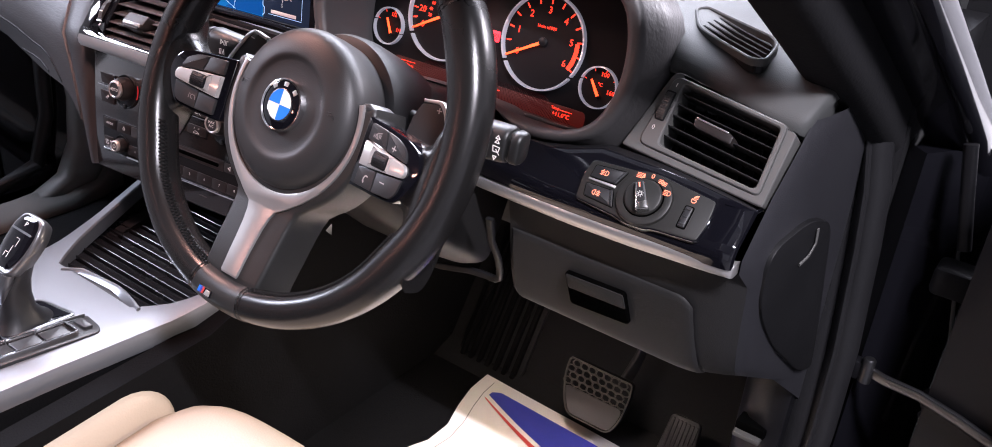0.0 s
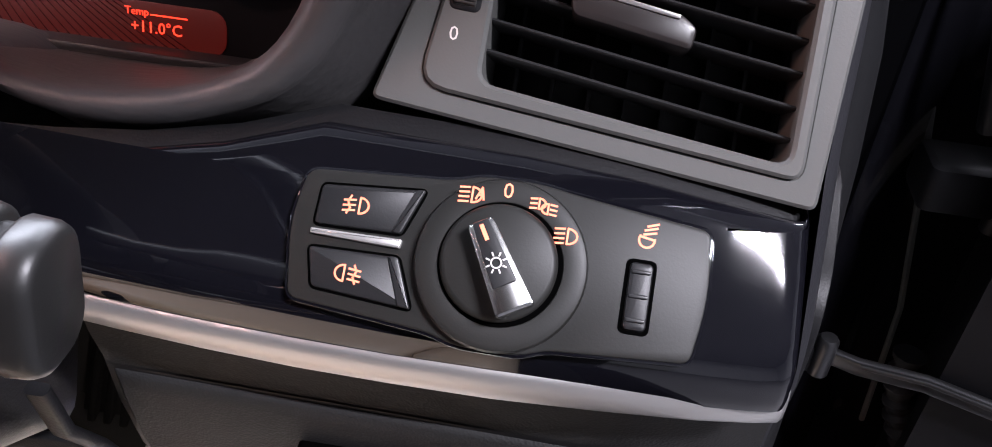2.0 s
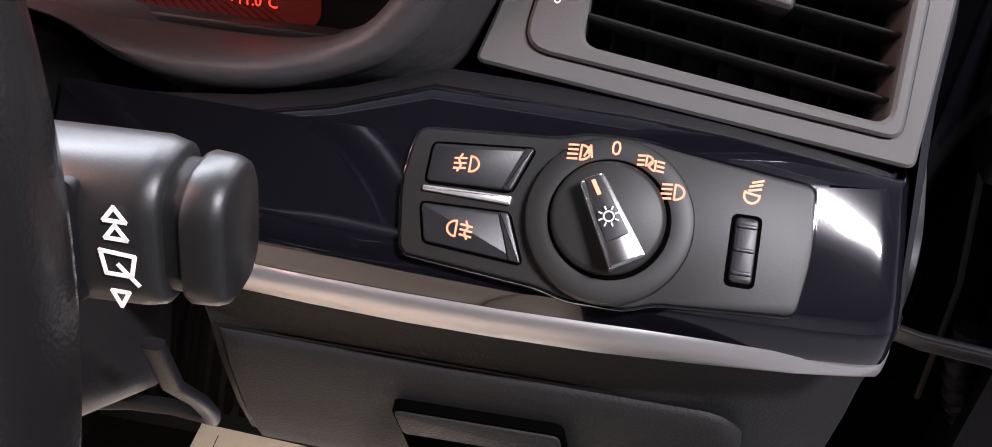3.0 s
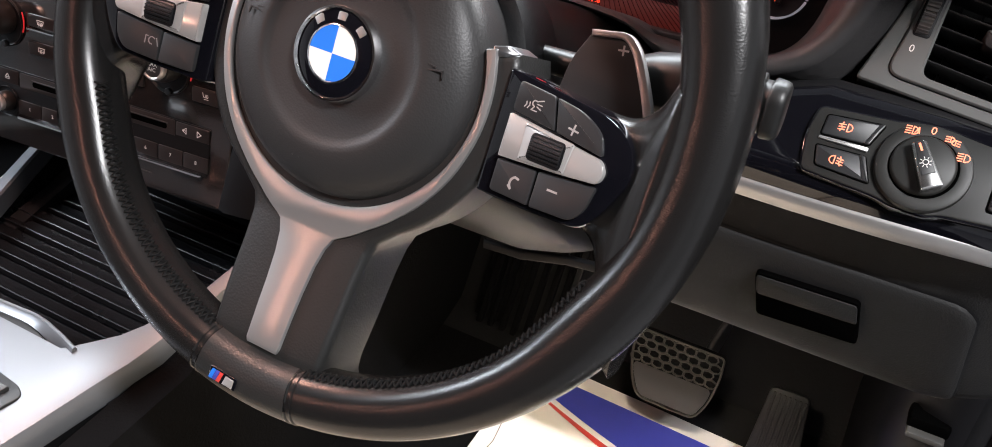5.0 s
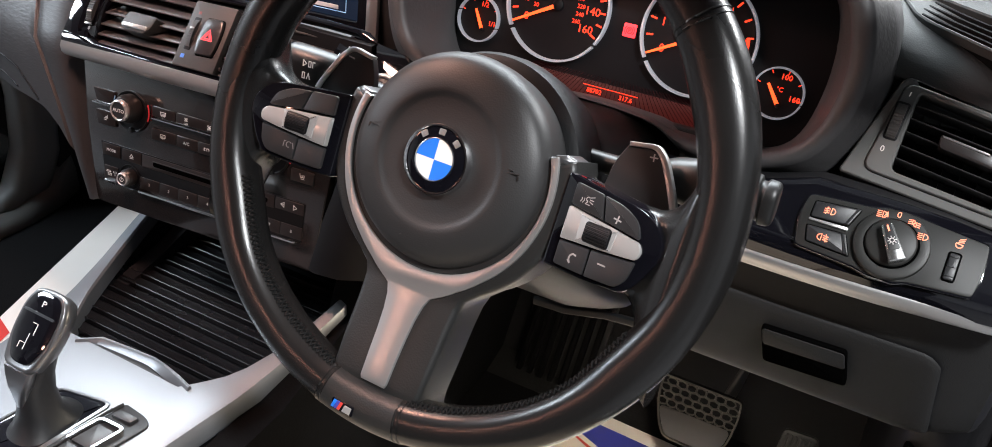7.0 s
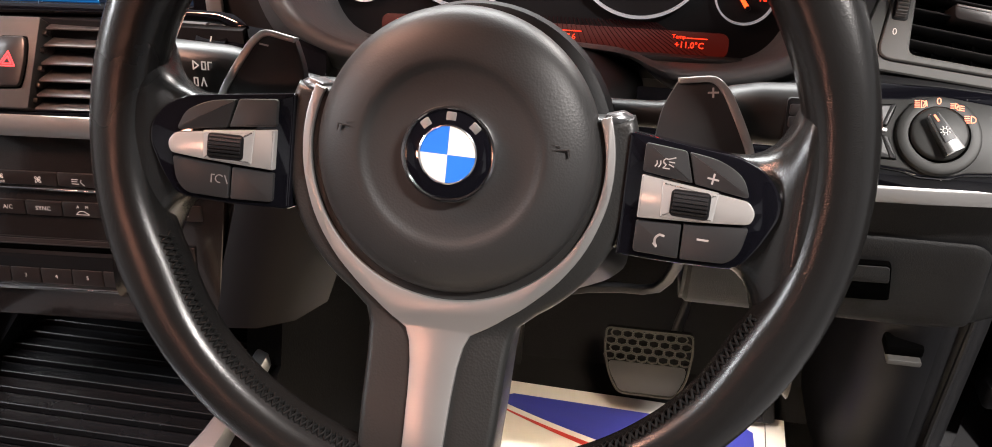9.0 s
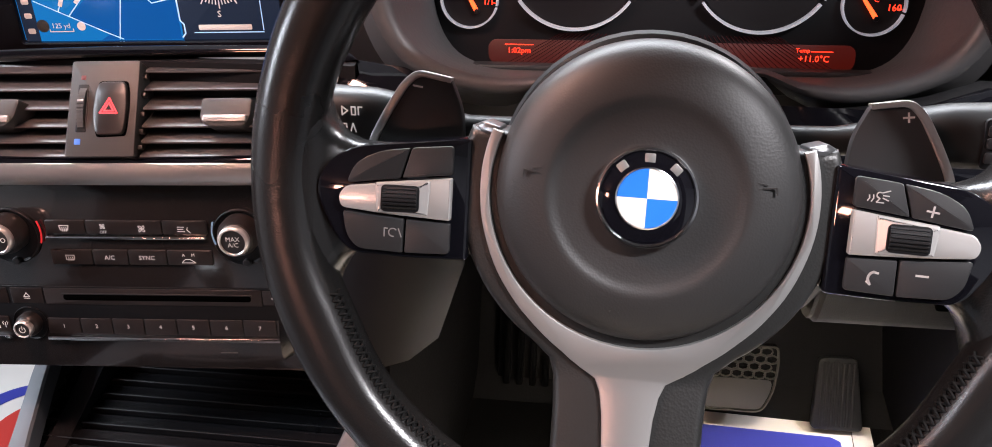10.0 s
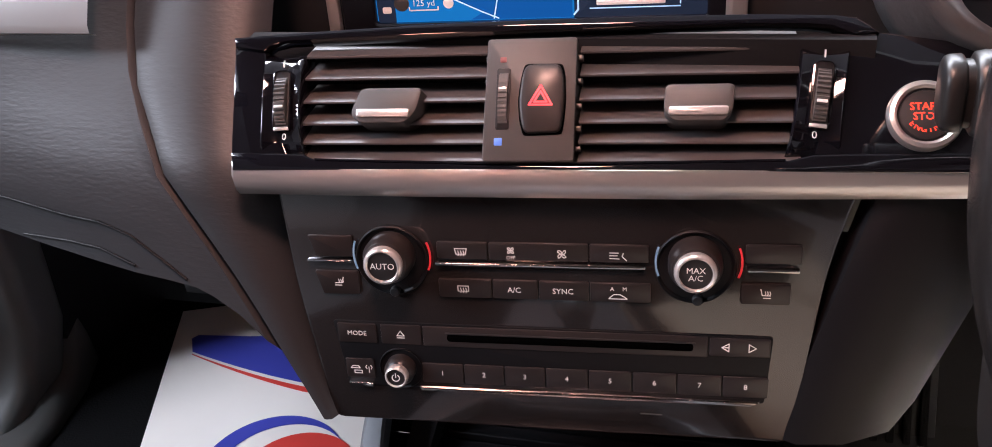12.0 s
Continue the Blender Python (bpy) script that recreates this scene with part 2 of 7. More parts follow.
def sweep(path, section, closed=False, up=(0, 0, 1), bm=None, scale=1.0, ends=(True, True)):
    """A section (across, up) carried along a path; section may be a function of the step."""
    path = [Vector(p) for p in path]
    n, loops = len(path), []
    for i, p in enumerate(path):
        a = path[i - 1] if (closed or i) else path[0]
        b = path[(i + 1) % n] if (closed or i < n - 1) else path[-1]
        t = (b - a).normalized()
        side = t.cross(Vector(up)).normalized()
        top = side.cross(t)
        sec = section(i / n) if callable(section) else section
        loops.append([p + side * u + top * v for u, v in sec])
    return rings(loops, scale=scale, bm=bm, ends=ends, tail=closed)


def box(lo, hi, bevel=0.0, bm=None, scale=1.0, m=None):
    bm = bm or bmesh.new()
    cx, cy, w, h = (lo[0] + hi[0]) / 2, (lo[1] + hi[1]) / 2, hi[0] - lo[0], hi[1] - lo[1]
    if bevel <= 0:
        pts = [(lo[0], lo[1]), (hi[0], lo[1]), (hi[0], hi[1]), (lo[0], hi[1])]
        return rings([[(x, y, lo[2]) for x, y in pts], [(x, y, hi[2]) for x, y in pts]], scale=scale, bm=bm)
    pts = rrect(w, h, bevel, cx, cy, 3)
    thin = inset(pts, bevel * 0.8)
    mid = inset(pts, bevel * 0.25)
    z = lambda q, h: [(x, y, h) for x, y in q]
    return rings([z(thin, lo[2]), z(mid, lo[2] + bevel * 0.3), z(pts, lo[2] + bevel), z(pts, hi[2] - bevel), z(mid, hi[2] - bevel * 0.3), z(thin, hi[2])], scale=scale, bm=bm)


def strokes(lines, width, h, bm=None, scale=MM, thick=0.15):
    """Thin raised lines, for marks and icons."""
    bm = bm or bmesh.new()
    for line in lines:
        for p, q in zip(line, line[1:]):
            p, q = Vector(p), Vector(q)
            d = (q - p)
            if d.length < 1e-9:
                continue
            d.normalize()
            s = Vector((-d.y, d.x)) * width / 2
            p, q = p - d * width * 0.3, q + d * width * 0.3
            a = [p - s, q - s, q + s, p + s]
            rings([[(v.x, v.y, h) for v in a], [(v.x, v.y, h + thick) for v in a]], scale=scale, bm=bm)
    return bm


def lettering(body, size, x, y, h, mat, parent, name="lettering", turn=0.0, wide=1.0):
    data = bpy.data.curves.new(name, "FONT")
    data.body, data.size, data.align_x, data.align_y, data.extrude = body, size * MM, "CENTER", "CENTER", 0.00008
    data.resolution_u = 2
    src = bpy.data.objects.new(name, data)
    me = bpy.data.meshes.new_from_object(src)
    bpy.data.objects.remove(src)
    bpy.data.curves.remove(data)
    me.transform(pose(x * MM, y * MM, h * MM, 0, 0, turn) @ Matrix.Diagonal((wide, 1, 1, 1)))
    me.materials.clear()
    me.materials.append(mat)
    ob = new(name, me)
    ob.parent = parent
    return ob


# ---- hall round the car ----
def slab(name, lo, hi, mat, label, category):
    return solo(name, box(lo, hi), mat, label, category, "structure")


slab("ground", (-5, -5, -0.55), (5, 5, -0.45), TARMAC, "dark grey floor of the hall", "floor")
# white slab added so that the floor there reads as brightly lit
slab("bright_floor_slab", (1.1, 2.0, -0.449), (5, 5, -0.44), CONCRETE, "white slab added as the brightly lit hall floor past the door", "floor")
slab("wall_north", (-5, 5, -0.55), (5, 5.1, 3.0), WALL, "plain grey wall of the hall ahead", "wall")
slab("wall_south", (-5, -5.1, -0.55), (5, -5, 3.0), WALL, "plain grey wall of the hall behind", "wall")
slab("wall_east", (5, -5.1, -0.55), (5.1, 5.1, 3.0), WALL, "plain grey wall beside the open door", "wall")
slab("wall_west", (-5.1, -5.1, -0.55), (-5, 5.1, 3.0), CONCRETE, "plain white wall on the far side", "wall")
slab("ceiling", (-5.1, -5.1, 3.0), (5.1, 5.1, 3.1), WALL, "plain grey ceiling of the hall", "ceiling")
fixture = thing("ceiling_lamp", pose(-0.5, 2.0, 2.78), "long strip lamp under the hall ceiling", "lamp", "strip lamps")
part("housing", box((-1.25, -0.3, 0), (1.25, 0.3, 0.22), 0.01), WALL, fixture)
copy_thing(fixture, pose(2.08, -0.92, 2.78))
# housing for the added lamp over the white slab
copy_thing(fixture, pose(2.6, 3.9, 2.78))
copy_thing(fixture, pose(-2.4, -0.7, 2.78, 0, 0, 90))

# ---- body of the car ----
slab("floor", (-0.80, -1.8, 0.02), (0.80, 0.62, 0.085), CARPET, "black carpet on the cabin floor", "floor")
for side, x0, x1, d in (("driver", 0.16, 0.76, 0.0), ("passenger", -0.74, -0.11, 0.205)):
    bm = rings([[(x, 0.46 + d, 0.084), (x, 0.51 + d, 0.10), (x, min(0.712, 0.66 + d), 0.34), (x, 0.719, 0.36), (x, 0.719, 0.02)] for x in (x0, x1)])
    solo("toe_board_" + side, bm, FELT, "black felt lined slope at the front of the footwell", "floor lining", "structure")
slab("firewall", (-0.85, 0.72, 0.0), (0.85, 0.78, 0.80), FELT, "black lining of the wall ahead of the feet", "wall lining")
slab("wall_rear", (-0.80, -1.85, 0.0), (0.80, -1.80, 1.2), FELT, "dark lining closing the rear of the cabin", "wall lining")
slab("roof", (-0.66, -1.85, 1.18), (0.66, 0.06, 1.24), ROOFING, "anthracite cloth headliner under the car roof", "ceiling")
for side, x0 in (("left", -1), ("right", 1)):
    bm = sweep([(x0 * 0.735, 0.42, 0.655), (x0 * 0.724, 0.36, 0.70), (x0 * 0.699, 0.25, 0.78), (x0 * 0.657, 0.06, 0.915), (x0 * 0.62, -0.10, 1.03), (x0 * 0.60, -0.2, 1.19)], rrect(0.060, 0.070, 0.02), up=(0, 0.6, 0.8))
    solo("trim_pillar_" + side, bm, FELT, "black windscreen pillar trim", "pillar trim", "structure")
bm = sweep([(0.70, -0.86, 0.0), (0.74, -0.84, 0.6), (0.66, -0.80, 1.2)], rrect(0.10, 0.14, 0.02), up=(0, 1, 0))
solo("trim_middle_pillar", bm, FELT, "black middle pillar behind the door opening", "pillar trim", "structure")
slab("wall_side_rear", (0.72, -1.80, 0.0), (0.78, -0.92, 0.80), FELT, "dark side lining behind the door opening", "wall lining")
slab("door_sill", (0.70, -0.92, -0.08), (0.82, 0.40, 0.085), PAINT, "gloss black painted sill under the door opening", "sill")
roof_lamp = thing("courtesy_light", pose(-0.02, -0.06, 1.18), "warm courtesy lamp in the headliner", "lamp")
part("housing", box((-0.11, -0.07, -0.03), (0.11, 0.07, 0.0), 0.008), GREY, roof_lamp)
copy_thing(roof_lamp, pose(-0.34, -1.46, 1.18))

# passenger side: pillar with seal, sill and the open door
def tube(path, r, n=10):
    return sweep(path, [(r * math.cos(radians(k * 360 / n)), r * math.sin(radians(k * 360 / n))) for k in range(n)], up=(0.2, 1, 0.1))


slab("door_sill_passenger", (-0.84, -0.92, -0.08), (-0.72, 0.40, 0.085), PAINT, "gloss black painted sill on the passenger side", "sill")
slab("wall_side_rear_passenger", (-0.78, -1.80, 0.0), (-0.72, -0.92, 0.80), FELT, "dark side lining on the passenger side", "wall lining")
near = thing("door_frame", pose(0, 0, 0), "dark passenger door frame with smooth grey moulding and seal", "door frame", "door frames")
bm = sweep([(-0.715, 0.405, 0.70), (-0.715, 0.425, 0.55), (-0.715, 0.445, 0.40), (-0.715, 0.452, 0.28), (-0.715, 0.440, 0.18), (-0.715, 0.40, 0.105), (-0.715, 0.33, 0.07), (-0.715, 0.20, 0.06), (-0.715, -0.5, 0.06)], rrect(0.075, 0.060, 0.022, 0, 0, 6), up=(1, 0, 0))
part("opening_moulding", bm, VENT_GREY, near, "smooth dark grey moulding round the door opening")
part("sill_trim", rings([[(-0.648, y, 0.086), (-0.652, y, 0.094), (-0.668, y, 0.102), (-0.72, y, 0.108), (-0.72, y, 0.086)] for y in (-0.5, 0.2, 0.36)] + [[(-0.660, 0.43, 0.086), (-0.664, 0.43, 0.096), (-0.676, 0.432, 0.112), (-0.72, 0.435, 0.125), (-0.72, 0.435, 0.086)], [(-0.683, 0.487, 0.086), (-0.685, 0.488, 0.12), (-0.688, 0.488, 0.16), (-0.72, 0.49, 0.18), (-0.72, 0.49, 0.086)]]), VENT_GREY, near, "smooth grey sill trim", sharp=60)
part("kick_panel", rings([[(-0.66, 0.66, z), (-0.690, 0.46, z), (-0.74, 0.44, z), (-0.75, 0.66, z)] for z in (0.06, 0.70)]), FELT, near)
part("rubber_seal", tube([(-0.772, -0.2, 0.10), (-0.774, 0.25, 0.105), (-0.775, 0.36, 0.14), (-0.776, 0.395, 0.24), (-0.772, 0.402, 0.40), (-0.762, 0.402, 0.55), (-0.745, 0.405, 0.69), (-0.715, 0.38, 0.80)], 0.015), RUBBER, near, "thick black rubber door seal")
part("pillar_skin", rings([[(-0.785, 0.405, z), (-0.76, 0.43, z), (-0.76, 0.56, z), (-0.98, 0.56, z), (-0.98, 0.50, z), (-0.90, 0.46, z), (-0.80, 0.43, z)] for z in (-0.2, 0.3, 0.6, 0.85)]), PAINT, near, "gloss black door pillar")
door = thing("door_1", pose(-0.88, 0.42, 0.0), "open black passenger door with a dark lining", "door", kind="structure")
DL = pose(0, 0, 0, 0, 0, 32)
part("door_shell", rings([[(0.05, -0.02, z), (0.03, 0.10, z), (-0.95, 0.09, z), (-0.95, -0.03, z), (0.02, -0.04, z)] for z in (-0.1, 0.40, 0.78)]), PAINT, door, m=DL)
part("lining", rings([[(-0.06, -0.045, z), (-0.06, -0.075, z), (-0.90, -0.085, z), (-0.90, -0.045, z)][::-1] for z in (0.06, 0.35, 0.74)]), BLACK, door, "black door lining", m=DL)
part("pocket", sweep([(-0.10, -0.095, 0.20), (-0.45, -0.11, 0.19), (-0.85, -0.10, 0.20)], rrect(0.06, 0.16, 0.025)), SMOOTH, door, m=DL)
part("armrest", sweep([(-0.14, -0.10, 0.52), (-0.45, -0.115, 0.49), (-0.86, -0.10, 0.50)], rrect(0.07, 0.07, 0.025)), SMOOTH, door, m=DL)
part("window_frame", sweep([(-0.02, 0.02, 0.76), (-0.25, 0.02, 0.94), (-0.5, 0.02, 1.12), (-0.92, 0.02, 1.14)], rrect(0.05, 0.05, 0.012)), PAINT, door, m=DL)

# ---- dashboard ----
dash = thing("dashboard", pose(0, 0, 0), "dark grey grained dashboard with satin silver and gloss black trim", "dashboard")
top = [(0.40, 0.66), (0.345, 0.70), (0.335, 0.735), (0.36, 0.752), (0.60, 0.79), (0.80, 0.80), (0.80, 0.66)]
part("top_pad", rings([[(x, y, z) for y, z in top] for x in (-0.72, 0.56)]), DASH_TOP, dash)
shoulder = [(0.40, 0.668), (0.262, 0.698), (0.2515, 0.7005), (0.2485, 0.7030), (0.2480, 0.7065), (0.2500, 0.7110), (0.2545, 0.7160), (0.2620, 0.7210), (0.2740, 0.7265), (0.29, 0.7315), (0.36, 0.748), (0.60, 0.79), (0.80, 0.80), (0.80, 0.668)]
loops = []
for x, k, d, fan_out in ((0.536, 0.86, 0.05, 0), (0.538, 0.93, 0.034, 0), (0.542, 0.97, 0.020, 0), (0.549, 0.99, 0.009, 0), (0.560, 1.0, 0.002, 0), (0.62, 1.0, 0.0, 0), (0.66, 1.0, 0.0, 0.3), (0.69, 0.99, 0.0, 0.8), (0.700, 0.975, 0.0005, 1.0), (0.7065, 0.95, 0.002, 1.0), (0.7105, 0.90, 0.005, 1.0), (0.7125, 0.82, 0.010, 1.0), (0.7130, 0.55, 0.014, 1.0)):
    loop = []
    for y, z in shoulder:
        yy = max(y, 0.248 + d) if y < 0.38 else y + d * 0.3
        zz = 0.70 + (z - 0.70) * k + (0.003 - 0.10 * (x - 0.56)) * (1.0 if y < 0.30 else 0.6) - 0.11 * max(0.0, x - 0.60) * max(0.0, min(1.0, (0.30 - y) / 0.05))
        loop.append((x + fan_out * 0.16 * max(0.0, min(yy, 0.42) - 0.25), yy, zz))
    loops.append(loop)
part("shoulder_pad", rings(loops), DASH_TOP, dash, "soft grey pad over the side vent")
bm = rings([[(x, 0.300, 0.66), (x, 0.2535 + d, 0.672), (x, 0.2535 + d, 0.688 - 0.2 * (x - 0.62)), (x, 0.2560 + d, 0.704 - 0.25 * (x - 0.62)), (x, 0.32, 0.704)] for x, d in ((0.545, 0.03), (0.556, 0.012), (0.57, 0.006), (0.60, 0.003), (0.66, 0.002), (0.70, 0.003), (0.710, 0.010))])
bmesh.ops.recalc_face_normals(bm, faces=bm.faces)
part("vent_neck", bm, DASH_TOP, dash)
# inner carcass behind the panels
part("carcass", box((-0.72, 0.30, 0.46), (0.72, 0.80, 0.665), 0.01), BLACK, dash)

# added sheet whose colour makes the shaded gap behind the vents
part("display_shade_sheet", rings([[(x, 0.196, 0.600), (x, 0.1985, 0.640), (x, 0.205, 0.6405), (x, 0.285, 0.604), (x, 0.285, 0.590)] for x in (-0.17, 0.0, 0.17)]), FELT, dash, "dark sheet added to keep the gap below the screen black")

# silver strip across the dash: in front of the driver and in the middle
strip = [(0.0, 0.002), (0.006, 0.002), (0.0085, 0.006), (0.009, 0.012), (0.006, 0.0185), (0.0, 0.020)]


def bar(path, sec, mat, name, label=""):
    loops = [[(x, y - o, z + v) for o, v in sec] for x, y, z in path]
    return part(name, rings([loop[::-1] for loop in loops]), mat, dash, label)


slim = [(-0.012, 0.0), (-0.0008, 0.0), (0.0, 0.0012), (0.0003, 0.005), (0.0, 0.0092), (-0.0012, 0.0110), (-0.003, 0.0116), (-0.012, 0.0117)]
bar([(0.440, 0.1670, 0.5695), (0.470, 0.1625, 0.5712), (0.500, 0.1585, 0.5727), (0.530, 0.1550, 0.5743), (0.56, 0.1530, 0.5752), (0.59, 0.1522, 0.5760), (0.62, 0.1522, 0.5768), (0.65, 0.1535, 0.5778), (0.68, 0.1564, 0.5778), (0.697, 0.1600, 0.5770), (0.7045, 0.1622, 0.5765), (0.7060, 0.1642, 0.5766)], slim, SILVER, "silver_strip", "satin silver strip under the light switch")
bar([(-0.164, 0.145, 0.571), (-0.161, 0.141, 0.570), (-0.08, 0.146, 0.570), (0.0, 0.152, 0.570), (0.08, 0.158, 0.570), (0.20, 0.170, 0.570), (0.26, 0.178, 0.570)], strip, SILVER, "silver_strip", "satin silver strip under the middle vents")

# gloss panel round the light switch
SM = panel(0.617, 0.168, 0.614, 45)
GLOSS_X = [0.440, 0.470, 0.500, 0.530, 0.56, 0.59, 0.62, 0.65, 0.68, 0.6945, 0.7005, 0.7030, 0.7042, 0.7048]
GLOSS_BACK = [0.0150, 0.0105, 0.0065, 0.003, 0.001, 0.0, 0.0002, 0.0014, 0.0044, 0.0072, 0.0092, 0.0112, 0.0142, 0.0200]


def gloss_top(x):
    return float(np.interp(x, (0.44, 0.475, 0.5025, 0.521, 0.539, 0.557, 0.632, 0.66, 0.68, 0.695, 0.705), (11.0, 14.0, 18.0, 22.0, 28.0, 36.0, 34.4, 30.6, 26.8, 23.5, 20.5)))


up_ = lambda v: max(0.0, min(1.0, (v + 28) / 45))
cols, shelf = [], []
for x, back in zip(GLOSS_X, GLOSS_BACK):
    vt = gloss_top(x)
    sec = [(-30.5, -11.0), (-28.3, -7.8), (-25.2, -4.6), (-22, -2.0), (-18.5, -0.6), (-13, 0.0), (5, 0.1), (18, 0.0), (vt - 8, -0.2), (vt - 4, -0.5), (vt - 2, -1.2), (vt - 0.6, -2.4), (vt, -4.2), (vt, -10.0)]
    at_x = lambda v, h: SM @ Vector(((x - 0.617), v * MM, h * MM)) + Vector((0, back * ((0.5 + 0.5 * up_(v)) if x > 0.59 else (0.85 - 0.55 * up_(v))), 0))
    cols.append([at_x(v, h) for v, h in sec])
    shelf.append([at_x(vt - 1, -9.0), at_x(vt + 3, -10.0), at_x(vt + 8, -12.5), at_x(vt + 9, -30)])
part("gloss_panel", rings(cols, closed=False), GLOSS, dash, "gloss black panel round the light switch", sharp=50)
part("gloss_ledge", rings(shelf, closed=False), LID_BLACK, dash, "dark ledge under the side vent")

# knee panel and the drawer lid in it
knee = [(0.166, 0.574), (0.168, 0.560), (0.172, 0.545), (0.175, 0.52), (0.182, 0.488), (0.190, 0.464), (0.198, 0.453), (0.212, 0.446), (0.24, 0.441), (0.30, 0.438), (0.40, 0.436)]


def knee_loop(x, out=0.0, lift=0.0):
    k = max(0.0, (x - 0.66) / 0.05)
    return [(x, y - out + 0.018 * k * k, z + lift * max(0.0, (0.56 - z)) / 0.14) for y, z in knee]


bm = rings([knee_loop(x, 0.0, l) for x, l in ((0.4835, 0.0), (0.50, 0.0), (0.55, 0.0), (0.60, 0.0), (0.65, 0.0), (0.69, 0.0), (0.705, 0.0), (0.713, 0.0))], closed=False)
part("knee_panel", bm, KNEE, dash)
part("knee_panel_edge", rings([[(0.4838, y + 0.0005 + d, z - 0.0005) for y, z in knee] for d in (0.0, 0.05)], closed=False), LID_BLACK, dash, "dark edge of the knee panel")


def knee_at(x, s, out):
    """A point on the knee panel at x, s metres down its face."""
    l = 0.0
    pts = [Vector(p) for p in knee_loop(x, 0.0, l)]
    for a, b in zip(pts, pts[1:]):
        d = (b - a).length
        if s <= d:
            p = a + (b - a) * s / d
            t = (b - a).normalized()
            nrm = Vector((0, t.z, -t.y))
            if nrm.y > 0:
                nrm = -nrm
            return p + nrm * out
        s -= d
    return pts[-1]


def on_lid(x, d, out):
    """A point of the drawer lid, whose end slants outwards towards the bottom."""
    return knee_at(x + 0.127 * max(0.0, d - 0.0345) * max(0.0, min(1.0, (x - 0.62) / 0.054)), d, out)


def corner(x):
    return 0.010 * max(0.0, (x - 0.660) / 0.0145) ** 2.4


lid = []
for x in (0.486, 0.489, 0.50, 0.54, 0.58, 0.62, 0.655, 0.662, 0.667, 0.671, 0.6735, 0.6745):
    s0, s1 = 0.0350 + corner(x), 0.139
    proud = 0.0030 if 0.488 < x < 0.673 else (0.0022 if 0.488 < x < 0.674 else 0.0004)
    col = [on_lid(x, s0, 0.0), on_lid(x, s0 + 0.0006, proud * 0.55), on_lid(x, s0 + 0.0022, proud * 0.93)]
    col += [on_lid(x, s0 + (s1 - s0) * k / 12, proud) for k in range(1, 12)]
    col += [on_lid(x, s1 - 0.001, proud * 0.7), on_lid(x, s1, 0.0)]
    lid.append(col)
seam = [[on_lid(x, a, 0.0006) for a in (0.0336 + corner(x - 0.0012), 0.05, 0.06, 0.08, 0.10, 0.12, 0.139)] for x in (0.4845, 0.55, 0.62, 0.655, 0.663, 0.668, 0.672, 0.6745, 0.6758)]
part("lid_seam", rings(seam, closed=False), FACE, dash)
drawer = part("drawer_lid", rings(lid, closed=False), KNEE, dash, "dark grey drawer lid with a pull and a painted dark recess")
hm = panel(0.5865, 0.1723, 0.5035, -11)
pocket = round_corners([(-27.5, -18.5), (34.0, -15.0), (27.5, 18.0), (-34.5, 15.8)], 3)
part("pull_gap", plate(inset(pocket, -0.3), -2, 2.3, 0.2), GAP_SHADE, drawer, "dark gap round the pull", m=hm)
# black plate paints the shade of the recess; nothing is cut into the lid
part("pull_shade", plate(inset(pocket, 0.8), -2, 2.5, 0.3), GAP_SHADE, drawer, m=hm)
flap = round_corners([(-31.0, -1.0), (30.2, 1.6), (26.8, 17.0), (-33.6, 14.9)], 2.5)
bm = plate(flap, 0, 3.4, 0.8)
for p in bm.verts:
    p.co.z -= 0.05 * max(0.0, 0.010 - p.co.y)
part("pull_flap", bm, KNEE, drawer, "flap of the drawer pull", m=hm)

# end cap of the dash, seen past the open door
rowsA = [(0.7135, 0.262, 0.690), (0.7115, 0.235, 0.660), (0.709, 0.212, 0.634), (0.7085, 0.192, 0.612), (0.708, 0.173, 0.590), (0.7085, 0.172, 0.578)]
rowsA += [tuple(p) for p in knee_loop(0.713)[1:9]]
rowsD = [(0.738 + 0.006 * i / 13, 0.40 - 0.02 * i / 13, 0.70 - 0.355 * i / 13) for i in range(14)]
mixed = lambda f, k: [tuple(Vector(a) * (1 - f) + Vector(d) * f + Vector((k, 0, 0))) for a, d in zip(rowsA, rowsD)]
part("end_cap", rings([rowsA, mixed(0.03, 0.0022), mixed(0.10, 0.0042), mixed(0.3, 0.0060), mixed(0.6, 0.0040), rowsD], closed=False), END_GREY, dash, "dark smooth cap on the end of the dashboard", sharp=60)

cap = round_corners([(0.004, -0.028), (0.05, -0.085), (0.130, -0.150), (0.160, -0.160), (0.146, -0.098), (0.108, 0.028), (0.062, 0.042), (-0.002, 0.030)], [0.03, 0.06, 0.03, 0.012, 0.05, 0.02, 0.03, 0.03], 6)
capm = Matrix.Translation((0.7205, 0.204, 0.560)) @ Matrix(((0.165, 0.0, 0.9863, 0), (0.9863, 0.0, -0.165, 0), (0.0, 1.0, 0.0, 0), (0, 0, 0, 1)))
lidcap = part("fuse_lid", plate(cap, -0.006, 0.0012, 0.0010, scale=1.0), LID_BLACK, dash, "dark D shaped lid with a pale crescent for the lit finger notch", m=capm)
# raised pale crescent stands for the light caught in the finger notch
part("notch", sweep([(0.057, 0.0, 0.0027), (0.072, 0.004, 0.0027), (0.080, 0.014, 0.0027), (0.077, 0.030, 0.0027)], rrect(0.0035, 0.0016, 0.0007), up=(0, 0, 1)), VENT_GREY, lidcap, m=capm)

# flanks of the middle stack
def flank(cols, name, mat=DASH):
    return part(name, rings(cols, closed=False), mat, dash)


